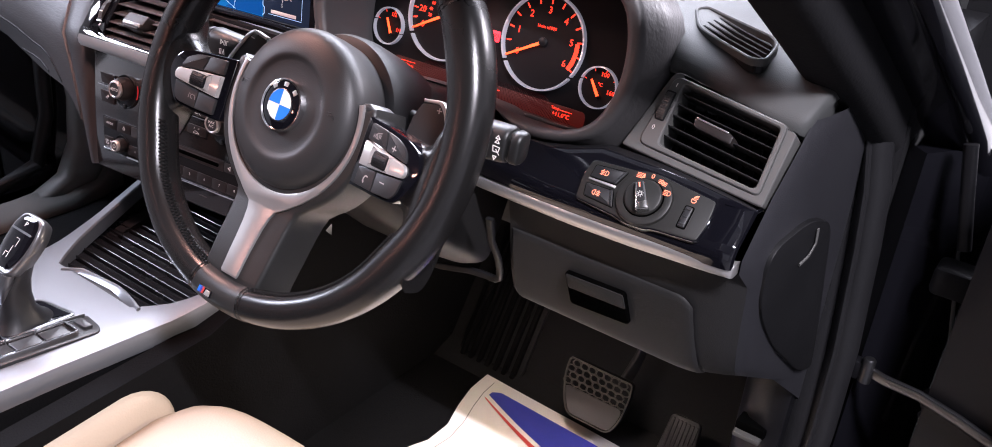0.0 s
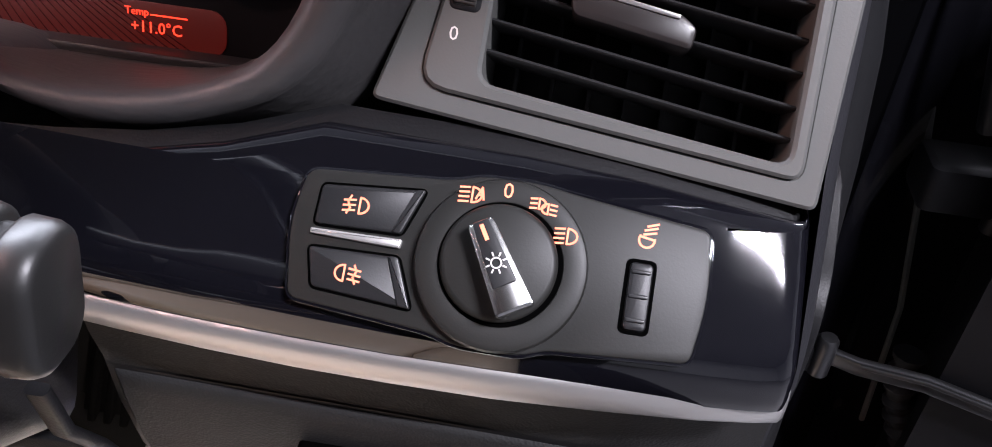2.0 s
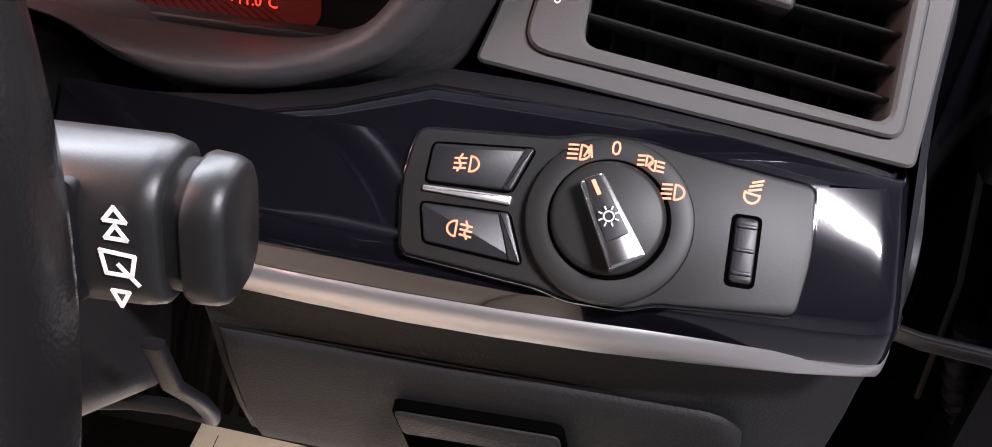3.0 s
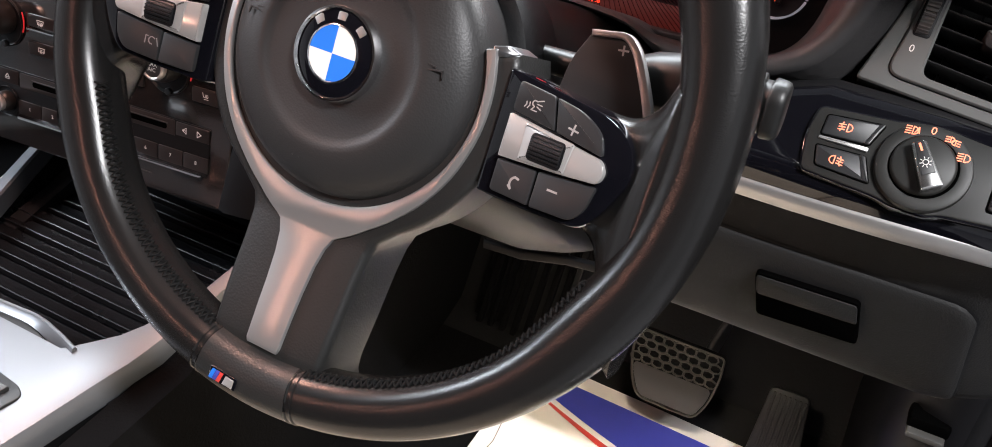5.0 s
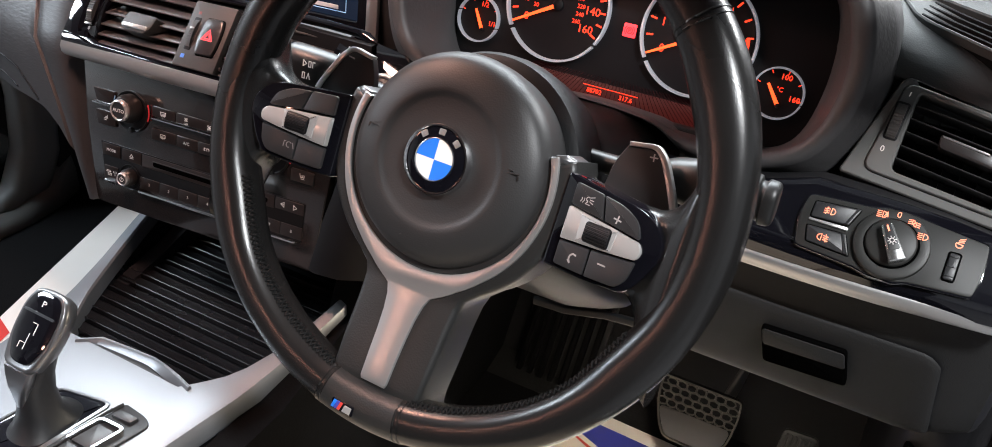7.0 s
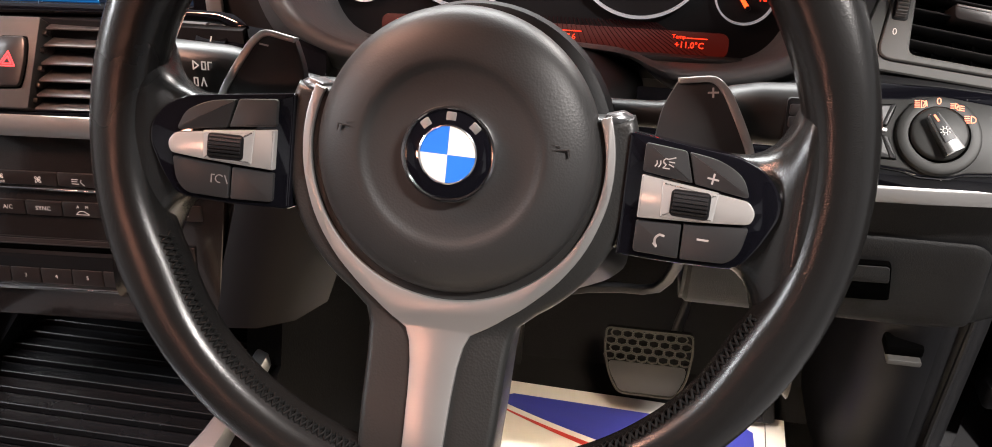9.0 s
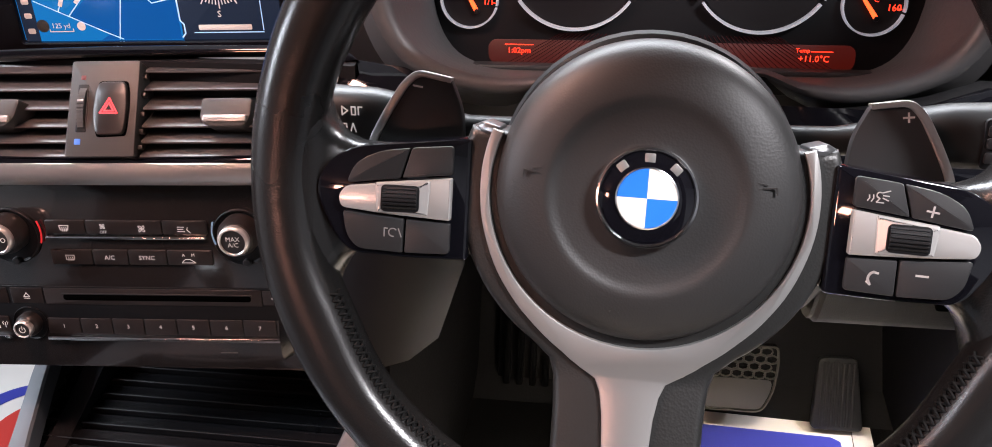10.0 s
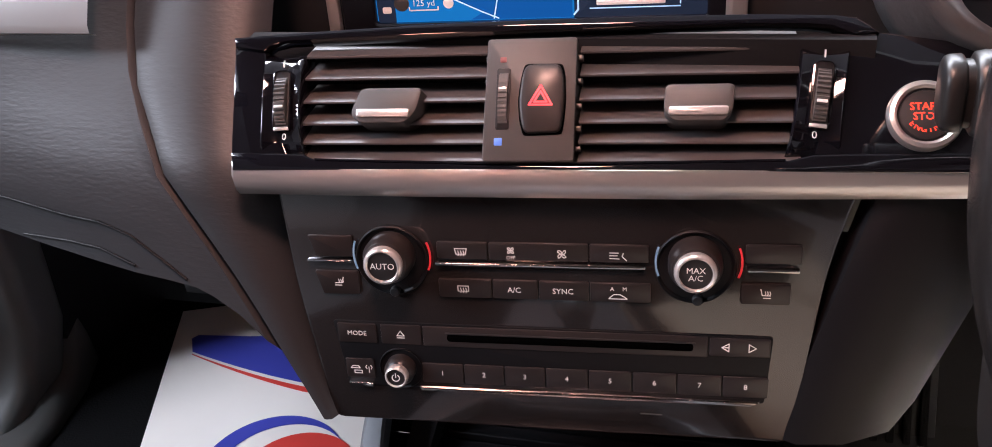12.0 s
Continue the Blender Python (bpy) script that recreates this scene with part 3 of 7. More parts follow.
zs = [0.70, 0.66, 0.62, 0.585, 0.55, 0.52, 0.49, 0.46, 0.437, 0.428]
def edge_x(z):
    return np.interp(z, (0.42, 0.437, 0.575, 0.60, 0.70), (0.115, 0.118, 0.158, 0.166, 0.172))
def seam_x(z):
    return np.interp(z, (0.42, 0.447, 0.464, 0.493, 0.521, 0.562, 0.597, 0.615, 0.645, 0.70), (0.125, 0.138, 0.148, 0.164, 0.181, 0.209, 0.2325, 0.244, 0.252, 0.258))
def face_y(z):
    return 0.140 + (z - 0.505) * 0.194 + max(0.0, z - 0.575) * 0.62
def flank_y(z, f):
    return face_y(z) - 0.0165 + f * 0.010 * max(0.0, min(1.0, (z - 0.45) / 0.15))


zs_left = [0.70, 0.68, 0.66, 0.645, 0.63, 0.615, 0.60, 0.585, 0.575, 0.562, 0.548, 0.534, 0.52, 0.505, 0.49, 0.475, 0.46, 0.448, 0.437, 0.428]
left = []
for f, back in ((0.0, 0.034), (0.05, 0.026), (0.12, 0.019), (0.22, 0.012), (0.36, 0.006), (0.55, 0.002), (0.8, 0.001), (0.96, 0.0012), (0.99, 0.0022), (1.0, 0.005)):
    left.append([(-(edge_x(z) * (1 - f) + seam_x(z) * f), flank_y(z, f) + back, z) for z in zs_left] + [(-(edge_x(0.42) * (1 - f) + seam_x(0.42) * f), flank_y(0.42, f) + back + 0.045, 0.424)])
left.append([(x, y + 0.05, z) for x, y, z in left[-1]])
flank(left[::-1], "stack_flank")
right = []
for f, back in ((0.0, 0.014), (0.06, 0.004), (0.2, 0.0), (0.5, 0.004), (0.8, 0.018), (1.0, 0.045)):
    right.append([(0.015 + edge_x(z) * (1 - f) + (0.225 - 0.35 * max(0, 0.5 - z)) * f, face_y(z) + 0.012 + back - 0.004, z) for z in zs[3:]])
flank(right, "stack_flank", FACE)

# passenger side: silver strip, soft panel and glove box
pas = [(0.30, 0.72), (0.235, 0.705), (0.212, 0.69), (0.186, 0.645), (0.181, 0.640), (0.1765, 0.622), (0.172, 0.605), (0.1665, 0.585), (0.161, 0.565), (0.156, 0.545), (0.159, 0.540), (0.158, 0.530), (0.163, 0.513), (0.185, 0.500), (0.26, 0.495), (0.40, 0.49)]


cols = []
for g, l in ((0.0, 0.03), (0.25, 0.028), (0.45, 0.022), (0.60, 0.012), (0.72, 0.002), (0.80, -0.001), (0.86, -0.003), (0.91, -0.004), (0.94, -0.006), (0.955, -0.010), (0.975, -0.020), (0.990, -0.034), (0.997, -0.044), (1.0, -0.044)):
    col = []
    for y, z in pas:
        zz = z + l * max(0.0, 0.62 - z) / 0.10
        f = max(0.0, min(1.0, (g - 0.55) / 0.42))
        f = f * f * (3 - 2 * f) if z > 0.51 else 0.55 * f
        yy = y * (1 - f) + (flank_y(zz, 1.0) + 0.0015) * f
        yy += 0.005 if g >= 0.996 else 0.0
        yy += 0.008 if g >= 1.0 else 0.0
        col.append((-0.72 + (0.72 - seam_x(zz)) * min(g, 0.998), yy, zz))
    cols.append(col)
part("passenger_panel", rings(cols, closed=False), DASH, dash, "dark grey grained panel with the glove box")


def on_panel(x, z):
    """The point of the passenger panel at this place and height."""
    at = []
    for col in cols[:-1]:
        face = [p for p in col[2:13]][::-1]
        at.append([np.interp(z, [p[2] for p in face], [p[k] for p in face]) for k in (0, 1)])
    return (x, float(np.interp(x, [a for a, _ in at], [b for _, b in at])), z)


def panel_groove(name, ends, label):
    path = []
    for (x0, z0), (x1, z1) in zip(ends, ends[1:]):
        path += [on_panel(x0 + (x1 - x0) * k / 5, z0 + (z1 - z0) * k / 5) for k in range(5)]
    path.append(on_panel(*ends[-1]))
    part(name, sweep(path, rrect(0.0026, 0.0022, 0.0008)), FACE, dash, label)


panel_groove("glove_box_gap", [(-0.66, 0.566), (-0.45, 0.560), (-0.341, 0.550), (-0.293, 0.5435), (-0.269, 0.542), (-0.247, 0.535), (-0.227, 0.522), (-0.211, 0.511)], "dark gap along the glove box lid")
panel_groove("glove_box_handle_gap", [(-0.342, 0.521), (-0.299, 0.524), (-0.274, 0.523), (-0.249, 0.515)], "dark gap above the glove box handle")
bm = rings([[(x, 0.213, 0.6925), (x, 0.207, 0.696), (x, 0.182, 0.653), (x, 0.1815, 0.648), (x, 0.187, 0.645)] for x in (-0.70, -0.50, -0.30, -0.268, -0.2645)], closed=False)
part("silver_strip", bm, SILVER, dash, "satin silver strip on the passenger side")

# ---- footwell ----
bm = rings([[(0.175, y, z) for y, z in ((-0.5, 0.085), (0.60, 0.085), (0.60, 0.46), (0.20, 0.46), (0.16, 0.37), (0.05, 0.33), (-0.5, 0.30))], [(0.145, y, z) for y, z in ((-0.5, 0.085), (0.60, 0.085), (0.60, 0.46), (0.20, 0.46), (0.16, 0.37), (0.05, 0.33), (-0.5, 0.30))]])
solo("tunnel_side", bm, CARPET, "black lined side of the centre tunnel", "wall lining", "structure")
bm = rings([[(-0.088, y, z) for y, z in ((-0.5, 0.085), (0.60, 0.085), (0.60, 0.46), (0.30, 0.46), (0.24, 0.375), (0.16, 0.348), (0.05, 0.32), (-0.5, 0.30))], [(-0.106, y, z) for y, z in ((-0.5, 0.085), (0.60, 0.085), (0.60, 0.46), (0.30, 0.46), (0.24, 0.375), (0.16, 0.348), (0.05, 0.32), (-0.5, 0.30))]])
solo("tunnel_side_passenger", bm, FELT, "black lined passenger side of the centre tunnel", "wall lining", "structure")
bm = rings([[(0.735, 0.40, 0.0), (0.735, 0.70, 0.0), (0.735, 0.70, 0.72), (0.735, 0.40, 0.72)], [(0.765, 0.40, 0.0), (0.765, 0.70, 0.0), (0.765, 0.70, 0.72), (0.765, 0.40, 0.72)]])
solo("side_lining", bm, FELT, "dark kick panel beside the pedals", "wall lining", "structure")
kick = thing("kick_panel", pose(0, 0, 0), "dark plastic kick panel with a small latch", "trim panel")
part("body", rings([[(0.660, 0.55, z), (0.676, 0.405, z), (0.684, 0.380, z), (0.700, 0.362, z), (0.722, 0.354, z), (0.738, 0.358, z), (0.742, 0.40, z), (0.74, 0.56, z)] for z in (0.08, 0.20, 0.43)]), DOOR_INNER, kick)
# solid black block gives the latch recess its shade by colour
latch = part("latch", box((0.690, 0.348, 0.296), (0.724, 0.370, 0.309), 0.003), GAP_SHADE, kick, "black block standing in for the shaded latch recess")
part("latch_lip", box((0.691, 0.340, 0.2925), (0.722, 0.356, 0.2985), 0.002), GREY, latch, "pale lower lip of the latch")


# ---- paper mats ----
def mat_print(parent, shapes):
    for pts, m, label in shapes:
        part("print", rings([[(x, y, 1.2) for x, y in pts], [(x, y, 1.5) for x, y in pts]], scale=MM), m, parent, label)


def paper_mat(name, m, w, h, label, bay=0.0):
    ob = thing(name, m, label, "paper mat", "paper mats")
    loops = []
    for i in range(13):
        v = -h + h * i / 12
        pull = bay * math.exp(-((v + 155) / 75) ** 2)
        loops.append([(-w / 2 + pull + (w - pull) * k / 10, v, 0.35 * math.sin(k * 1.1 + i * 0.7) * 0.6) for k in range(11)])
    lo = rings(loops, closed=False, scale=MM)
    extra = bmesh.ops.extrude_face_region(lo, geom=lo.faces[:])
    for g in extra["geom"]:
        if isinstance(g, bmesh.types.BMVert):
            g.co.z += 0.0006
    bmesh.ops.recalc_face_normals(lo, faces=lo.faces)
    part("sheet", lo, PAPER, ob)
    return ob


dm = paper_mat("paper_mat", pose(0.459, 0.462, 0.0925, 0, 0, -2.0), 364, 520, "white paper floor mat with blue and red bands by the pedals", 36.0)
n = 14
blue = [(-148, -30), (-140, -24)] + [(-136 + 272 * i / n, -22) for i in range(n + 1)] + [(146, -28)] + [(150, -100)] + [(150 - 298 * i / n, -104 + 66 * (i / n) ** 1.7) for i in range(1, n + 1)]
redb = [(150 - 298 * i / n, -112 + 66 * (i / n) ** 1.7) for i in range(n + 1)]
redb = [(x, y) for x, y in redb] + [(x, y - 9 * (1 - abs(x) / 190)) for x, y in redb[::-1]]
mat_print(dm, [(blue[::-1], BLUE, "blue printed band"), (redb[::-1], RED, "red printed line")])
[part("edge_line", strokes([l], 0.8, 1.2), FACE, dm) for l in ([(-160, -10), (-157, -40), (-148, -75), (-136, -110), (-129, -150), (-132, -190), (-146, -230), (-156, -300)], [(160, -10), (158, -300)])]

pm = paper_mat("paper_mat", pose(-0.446, 0.652, 0.0905, 0, 0, 20.0), 364, 520, "white paper floor mat with blue and red print, passenger footwell")
pb = [(-158, -66), (-150, -60), (-83, -77), (150, -125), (150, -232)] + [(150 - 302 * i / n, -232 + 138 * (i / n) ** 1.55) for i in range(1, n + 1)]
pr = [(150 - 302 * i / n, -240 + 142 * (i / n) ** 1.55) for i in range(n + 1)]
pr = pr + [(x, y - 9 * (1 - abs(x) / 190)) for x, y in pr[::-1]]
arc = circle(82, 30, -28, -320, 28, 140)
arc2 = circle(76, 30, -16, -330, 28, 140)
disc = circle(68, 40, 2, -339)
mat_print(pm, [(pb[::-1], BLUE, "blue printed band"), (pr[::-1], RED, "red printed line"), ((arc + arc2[::-1]), BLUE, "blue printed ring"), (disc, RED, "red printed disc"), ([(-180, -450), (-180, -474), (-168, -488), (-148, -500), (-148, -476)], RED, "red printed mark")])

# ---- pedals ----
brake = thing("brake_pedal", panel(0.475, 0.437, 0.180, 20), "black rubber brake pedal with a honeycomb tread", "pedal")
outline = round_corners([(-30, -45), (36, -45), (47, -22), (51, 12), (49, 34), (-49, 34), (-50, 8), (-42, -24)], [10, 10, 16, 16, 6, 6, 16, 16])
# carpet black on the pad makes the tread holes look shaded
part("pad", plate(outline, -8, 0, 2.0), CARPET, brake)
part("rim", rings([[(x, y, h) for x, y in q] for q, h in ((outline, 0), (outline, 2.4), (inset(outline, 1.6), 2.6), (inset(outline, 2.4), 0))], scale=MM, ends=(False, False)), PEDAL, brake, "raised worn rim, lightened as if lit")
cells = []
for row in range(4):
    for k in range(-4, 5):
        u, v = k * 12.0 + (6.0 if row % 2 else 0.0), 27.5 - 9.0 * row
        if abs(u) < 43:
            ring_c = [(u + 6.6 * math.cos(radians(a)), v + 4.9 * math.sin(radians(a))) for a in range(0, 361, 45)]
            cells.append(ring_c)
tagged(part("tread", strokes(cells, 1.3, 0, thick=2.6), PEDAL, brake, "worn honeycomb tread, lightened as if lit"), kind="stuff")
part("lower_face", plate(round_corners([(-28, -42), (34, -42), (43, -22), (45, -6), (-44, -6), (-39, -22)], 7), 0, 1.0, 0.4), SMOOTH, brake, "smooth worn lower face")
to_pad = panel(0.475, 0.437, 0.180, 20).inverted()
part("arm", sweep([(0.504, 0.462, 0.196), (0.508, 0.470, 0.212), (0.514, 0.478, 0.240), (0.518, 0.51, 0.30), (0.518, 0.56, 0.42)], rrect(0.007, 0.020, 0.003)), RUBBER, brake, "steel pedal arm", m=to_pad)
gas = thing("accelerator_pedal", panel(0.605, 0.455, 0.145, 30), "black ribbed accelerator pedal", "pedal")
part("pad", plate(round_corners([(-35, -44), (22, -44), (11, 40), (-30, 38)], 7), -10, 0, 2.0), RUBBER, gas)
ribs = bmesh.new()
for k in range(-3, 4):
    plate(rrect(3.2, 74, 1.4, -8 + k * 5.6, -3, 2), 0, 1.6, 0.5, ribs)
part("ribs", ribs, RUBBER, gas)
rest = thing("footwell_grille", panel(0.262, 0.548, 0.180, 32), "dark slatted panel behind the steering column", "panel")
part("backing", plate(rrect(120, 230, 8), -6, 0, 1), FACE, rest)
for k in range(7):
    part("slat", plate(rrect(8, 220, 3, -48 + 16 * k, 0, 2), 0, 7, 1.2), CARPET, rest)

# ---- vents ----
def slats(parent, x0, x1, heights, depth, tilt, mat=SLAT, thick=1.8, taper=0.0):
    """One blade for each height, its front edge rounded."""
    for i, v in enumerate(heights):
        a, b = x0 + taper * i, x1 - taper * i
        sec = [(-depth, -thick / 2), (-1.2, -thick / 2), (-0.2, -thick * 0.3), (0, 0), (-0.2, thick * 0.3), (-1.2, thick / 2), (-depth, thick / 2)]
        c, s = math.cos(radians(tilt)), math.sin(radians(tilt))
        loop = [(w * c - h * s, v + w * s + h * c) for w, h in sec]
        part("slat", rings([[(x, h, w) for w, h in loop] for x in (a, b)], scale=MM), mat, parent)


def thumbwheel(parent, u, v, h, r, width, mat=BLACK, low=0.0, tilt=0):
    """A ribbed wheel standing half out of its slot."""
    arc = []
    for i in range(15):
        for f, k in ((0.0, 0.86), (0.12, 1.0), (0.5, 1.0), (0.62, 0.86)):
            a = radians(180 * (i + f) / 15)
            arc.append((math.cos(a) * r * k, math.sin(a) * h * k))
    bm = rings([[(x, y, z) for y, z in arc] for x in (-width / 2, width / 2)], scale=MM)
    return part("thumbwheel", bm, mat, parent, m=pose(u * MM, v * MM, low * MM, 0, 0, tilt))


VM = panel(0.0025, 0.174, 0.617, 41, 4.5)
vents = thing("centre_vents", VM, "gloss black centre air vents with grey slats and silver tipped tabs", "air vent")
# surround: one band above, one below and the ends, round two openings
part("surround_top", plate([(-170, 30), (-153, 27.5), (-148, 31), (-140, 32.6), (-125, 33.2), (-60, 34.6), (0, 35.4), (60, 36.0), (114, 36.0), (138, 35.0), (149, 33.9), (155, 31.0), (160, 28.8), (171, 29.8), (167, 34.0), (160, 38.4), (150, 39.8), (114, 41.4), (60, 42.0), (0, 41.8), (-60, 40.6), (-120, 38.4), (-171, 35.8)], -7, 3.5, 1.6), GLOSS, vents)
part("surround_bottom", plate([(-166, -40), (230, -40), (228, -30), (140, -31), (128, -34), (24, -36.2), (-24, -36.2), (-118, -34), (-126, -31), (-168, -30)], -30, 2.0, 1.2), GLOSS, vents)
part("surround_left", plate([(-168, -31), (-135, -31), (-150, 0), (-152.5, 30), (-171, 31)], -30, 1.0, 1.0), GLOSS, vents)
part("surround_right", plate([(140, -31), (232, -33), (226, 22), (171, 31), (156, 29)], -30, 1.0, 1.0), GLOSS, vents)
part("lip", strokes([[(-118, -34), (-24, -36), (24, -36), (126, -34)]], 1.0, 1.5, thick=1.0), GLOSS, vents)
# black sheet paints the shade of the duct behind the slats
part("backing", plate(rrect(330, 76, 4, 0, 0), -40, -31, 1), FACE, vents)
for a, b in ((-128, -24), (24, 134)):
    slats(vents, a, b, (23.8, 11.2, -2.0, -14.2, -25.0, -34.8), 24, -40, SLAT, 2.0)
    for k in range(9):
        part("vane", rings([[(a + (b - a) * (k + 0.5) / 9 + d, v, w) for v, w in ((-34, -30), (34, -30), (34, -22), (-34, -22))] for d in (-0.6, 0.6)], scale=MM), FACE, vents)
for u in (-24.4, 24.0):
    for v in (23.3, 10.7, -2.7, -14.8, -25.6):
        part("pivot", box((u - 1.6, v - 4.0, -3.0), (u + 1.6, v - 1.0, 1.2), 0.5), KEY, vents, m=Matrix.Scale(MM, 4))
for u, skew in ((-78.5, 2.2), (84.0, 0.0)):
    tab = part("tab", plate(round_corners([(-12 - skew, -14), (13 - skew, -14), (17, -8.5), (18 + skew, 5), (-16 + skew, 5), (-17 - skew, -9)], [3, 3, 4, 3, 3, 4]), -12, 8.6, 0.9), GREY, vents, m=pose(u * MM, -1.5 * MM, 0))
    part("tab_tip", plate(round_corners([(-14.5, -11.2), (14.5, -11.2), (15, -6.6), (-14.5, -6.6)], 1.4), 7.5, 10.2, 0.9), BRIGHT, tab, "bright silver tab tip", m=pose((u - skew * 0.4) * MM, -1.5 * MM, 0))
for e, u0, lean in ((-1, -139.6, 0.10), (1, 143.4, 0.12)):
    # saddle shaped gloss moulding, crowned along the wheel and hollow across
    def mould(v, k):
        mid = u0 + lean * (v - 2) * (1 if e > 0 else -0.4)
        flare = 0.012 * max(0.0, abs(v) - 6) ** 2 * 0.5
        return mid + (k - 0.5) * (22.4 + flare)
    loops = []
    for v, h in ((31.0 if e > 0 else 27.5, -8), (30.0 if e > 0 else 26.5, -2.0), (22, 2.6), (14, 4.6), (4, 5.4), (-6, 5.6), (-16, 5.0), (-24, 3.4), (-30, 0.8), (-33.5, -4)):
        loops.append([(mould(v, 0), v, -12)] + [(mould(v, k), v, h - 2.4 * (1 - (2 * k - 1) ** 2) + g) for k, g in ((0.0, -1.2), (0.04, 0.0), (0.2, 0.0), (0.4, 0.0), (0.6, 0.0), (0.8, 0.0), (0.96, 0.0), (1.0, -1.2))] + [(mould(v, 1), v, -12)])
    bm = rings(loops, scale=MM)
    bmesh.ops.recalc_face_normals(bm, faces=bm.faces)
    part("wheel_surround", bm, GLOSS, vents, "hollow gloss black moulding round the thumbwheel", sharp=50)
    wheel_u, tilt = (u0 - 0.2, -7) if e > 0 else (u0 + 0.8, 3)
    at = pose(wheel_u * MM, -1.5 * MM, 0, 0, 0, tilt)
    part("wheel_slot", plate(rrect(9.4, 34, 3), 0, 4.4, 0.4), FACE, vents, m=at)
    edge_q = rrect(9.4, 34, 3)
    part("slot_edge", rings([[(x, y, h) for x, y in q] for q, h in ((inset(edge_q, -0.7), 2.0), (inset(edge_q, -0.6), 4.9), (inset(edge_q, 0.2), 5.1), (inset(edge_q, 0.5), 3.6))], scale=MM, ends=(False, False)), GLOSS, vents, "raised gloss rim of the wheel slot", m=at)
    part("slot_lip", plate(rrect(8.6, 2.0, 0.6, 0, -16.2), 4.0, 5.6, 0.4), BRIGHT, vents, "bright lip below the thumbwheel", m=at)
    wheel_1 = thumbwheel(vents, wheel_u, -2.2, 6.4, 14.0, 6.2, GREY, 3.0, tilt)
    part("index", plate(rrect(5.0, 1.5, 0.4, 0, -4.0), 8.6, 9.5, 0.2), PRINT, wheel_1, "pale index bar", m=pose(wheel_u * MM, -2.2 * MM, 0, 0, 0, tilt))
    lettering("0", 5.4, u0 + (3.0 if e < 0 else -3.6), -21.8, 3.0, PRINT, vents)
    part("mark", strokes([[(wheel_u + (-1.2 if e < 0 else 2.2), 18.2), (wheel_u + (-1.2 if e < 0 else 2.4), 21.6)]], 0.8, 2.0, thick=0.6), PRINT, vents)

hz = thing("hazard_switch", VM, "graphite panel with hazard button and temperature wheel", "switch")
part("panel", plate(round_corners([(-25.2, -35.6), (22.4, -35.4), (22.6, 30.2), (-24.4, 30.0)], 1.8), -24, 6, 0.5), GREY, hz)
bow = [(-3.6, 15.0), (14.8, 15.0), (16.4, 8.0), (17.0, -3.0), (16.4, -13.5), (15.4, -20.8), (-3.2, -21.6), (-5.4, -14.0), (-6.4, -4.4), (-5.4, 7.0)][::-1]
part("well", plate(round_corners(inset(bow, -0.9), 2), 5, 6.4, 0.2), GAP_SHADE, hz, "dark gap round the button")
button = part("button", plate(round_corners(bow, [8, 8, 1.5, 1.5, 8, 8, 8, 8, 1.5, 1.5][::-1]), 5, 9.4, 1.6), KEY, hz, "black button with a lit red triangle")
tri = lambda k: [(4.9 + k * math.cos(radians(a)), -3.4 + k * math.sin(radians(a))) for a in (90, 210, 330, 90)]
part("triangle", strokes([tri(6.8), tri(3.8)], 0.9, 9.4, thick=0.3), HAZARD, button, "lit red hazard triangle")
part("wheel_slot", plate(rrect(7.4, 33, 1.2, -15.2, -2.6), 5, 6.3, 0.3), FACE, hz)
wheel_1 = thumbwheel(hz, -15.0, -2.6, 4.4, 14, 4.8, GREY, 5.4)
part("index", plate(rrect(4.4, 1.6, 0.4, -15.0, 2.0), 9.0, 9.9, 0.2), BRIGHT, wheel_1, "bright index bar")
part("cold_mark", plate(rrect(4.2, 4.0, 0.5, -17.0, -25.5), 5.8, 6.2, 0.1), PRINT_BLUE, hz, "blue cold mark")
part("warm_mark", plate(rrect(3.4, 3.0, 0.5, -15.8, 18.6), 5.8, 6.1, 0.1), DULL_RED, hz, "dull red warm mark")

start = thing("start_button", VM @ pose(0.1905, -0.0124, 0.001), "round start button with a silver ring and lit red letters", "button")
part("ring", lathe([(17.4, 0), (17.4, 3), (16.6, 5.0), (14.6, 5.6), (13.2, 4.4), (12.8, 1)], 48), SILVER, start, "satin silver ring")
part("cap", lathe([(12.6, 0), (12.6, 3.6), (11.8, 4.6), (7, 5.2), (0.1, 5.4)], 40), BLACK, start)
lettering("START", 5.2, 0, 3.6, 5.3, LIT, start)
lettering("STOP", 5.2, 0, -1.2, 5.3, LIT, start)
for i, ch in enumerate("ENGINE"):
    a = radians(-90 + 20 * (i - 2.5))
    lettering(ch, 4.0, 8.6 * math.cos(a), 1.0 + 8.6 * math.sin(a), 5.1, LIT, start, turn=20 * (i - 2.5))

# side vent
RM = panel(0.649, 0.222, 0.665, 32)
side = thing("side_vent", RM, "graphite side air vent with dark slats and a thumbwheel", "air vent")
op = round_corners([(-46.8, -19.6), (46.8, -31.2), (47.6, 23.2), (-44.6, 37.4)], [5, 5, 4, 4])
bezel = round_corners([(-65.5, -22.8), (51.2, -35.4), (52.2, 26.8), (-54.5, 43.0)], [9, 5, 5, 8])
outer = round_corners([(-79.5, -28.5), (57, -43.2), (61.0, 23.0), (-57, 48)], [3, 3, 4, 8])
def ring_plate(out, inn, low, high, mat, name, parent, label="", m=None):
    z = lambda q, h: [(x, y, h) for x, y in q]
    bm = rings([z(out, low), z(out, high - 1), z(inset(out, 1.0), high), z(inset(inn, -1.2), high), z(inn, high - 1.2), z(inn, low)], scale=MM, ends=(False, False))
    return part(name, bm, mat, parent, label, m)
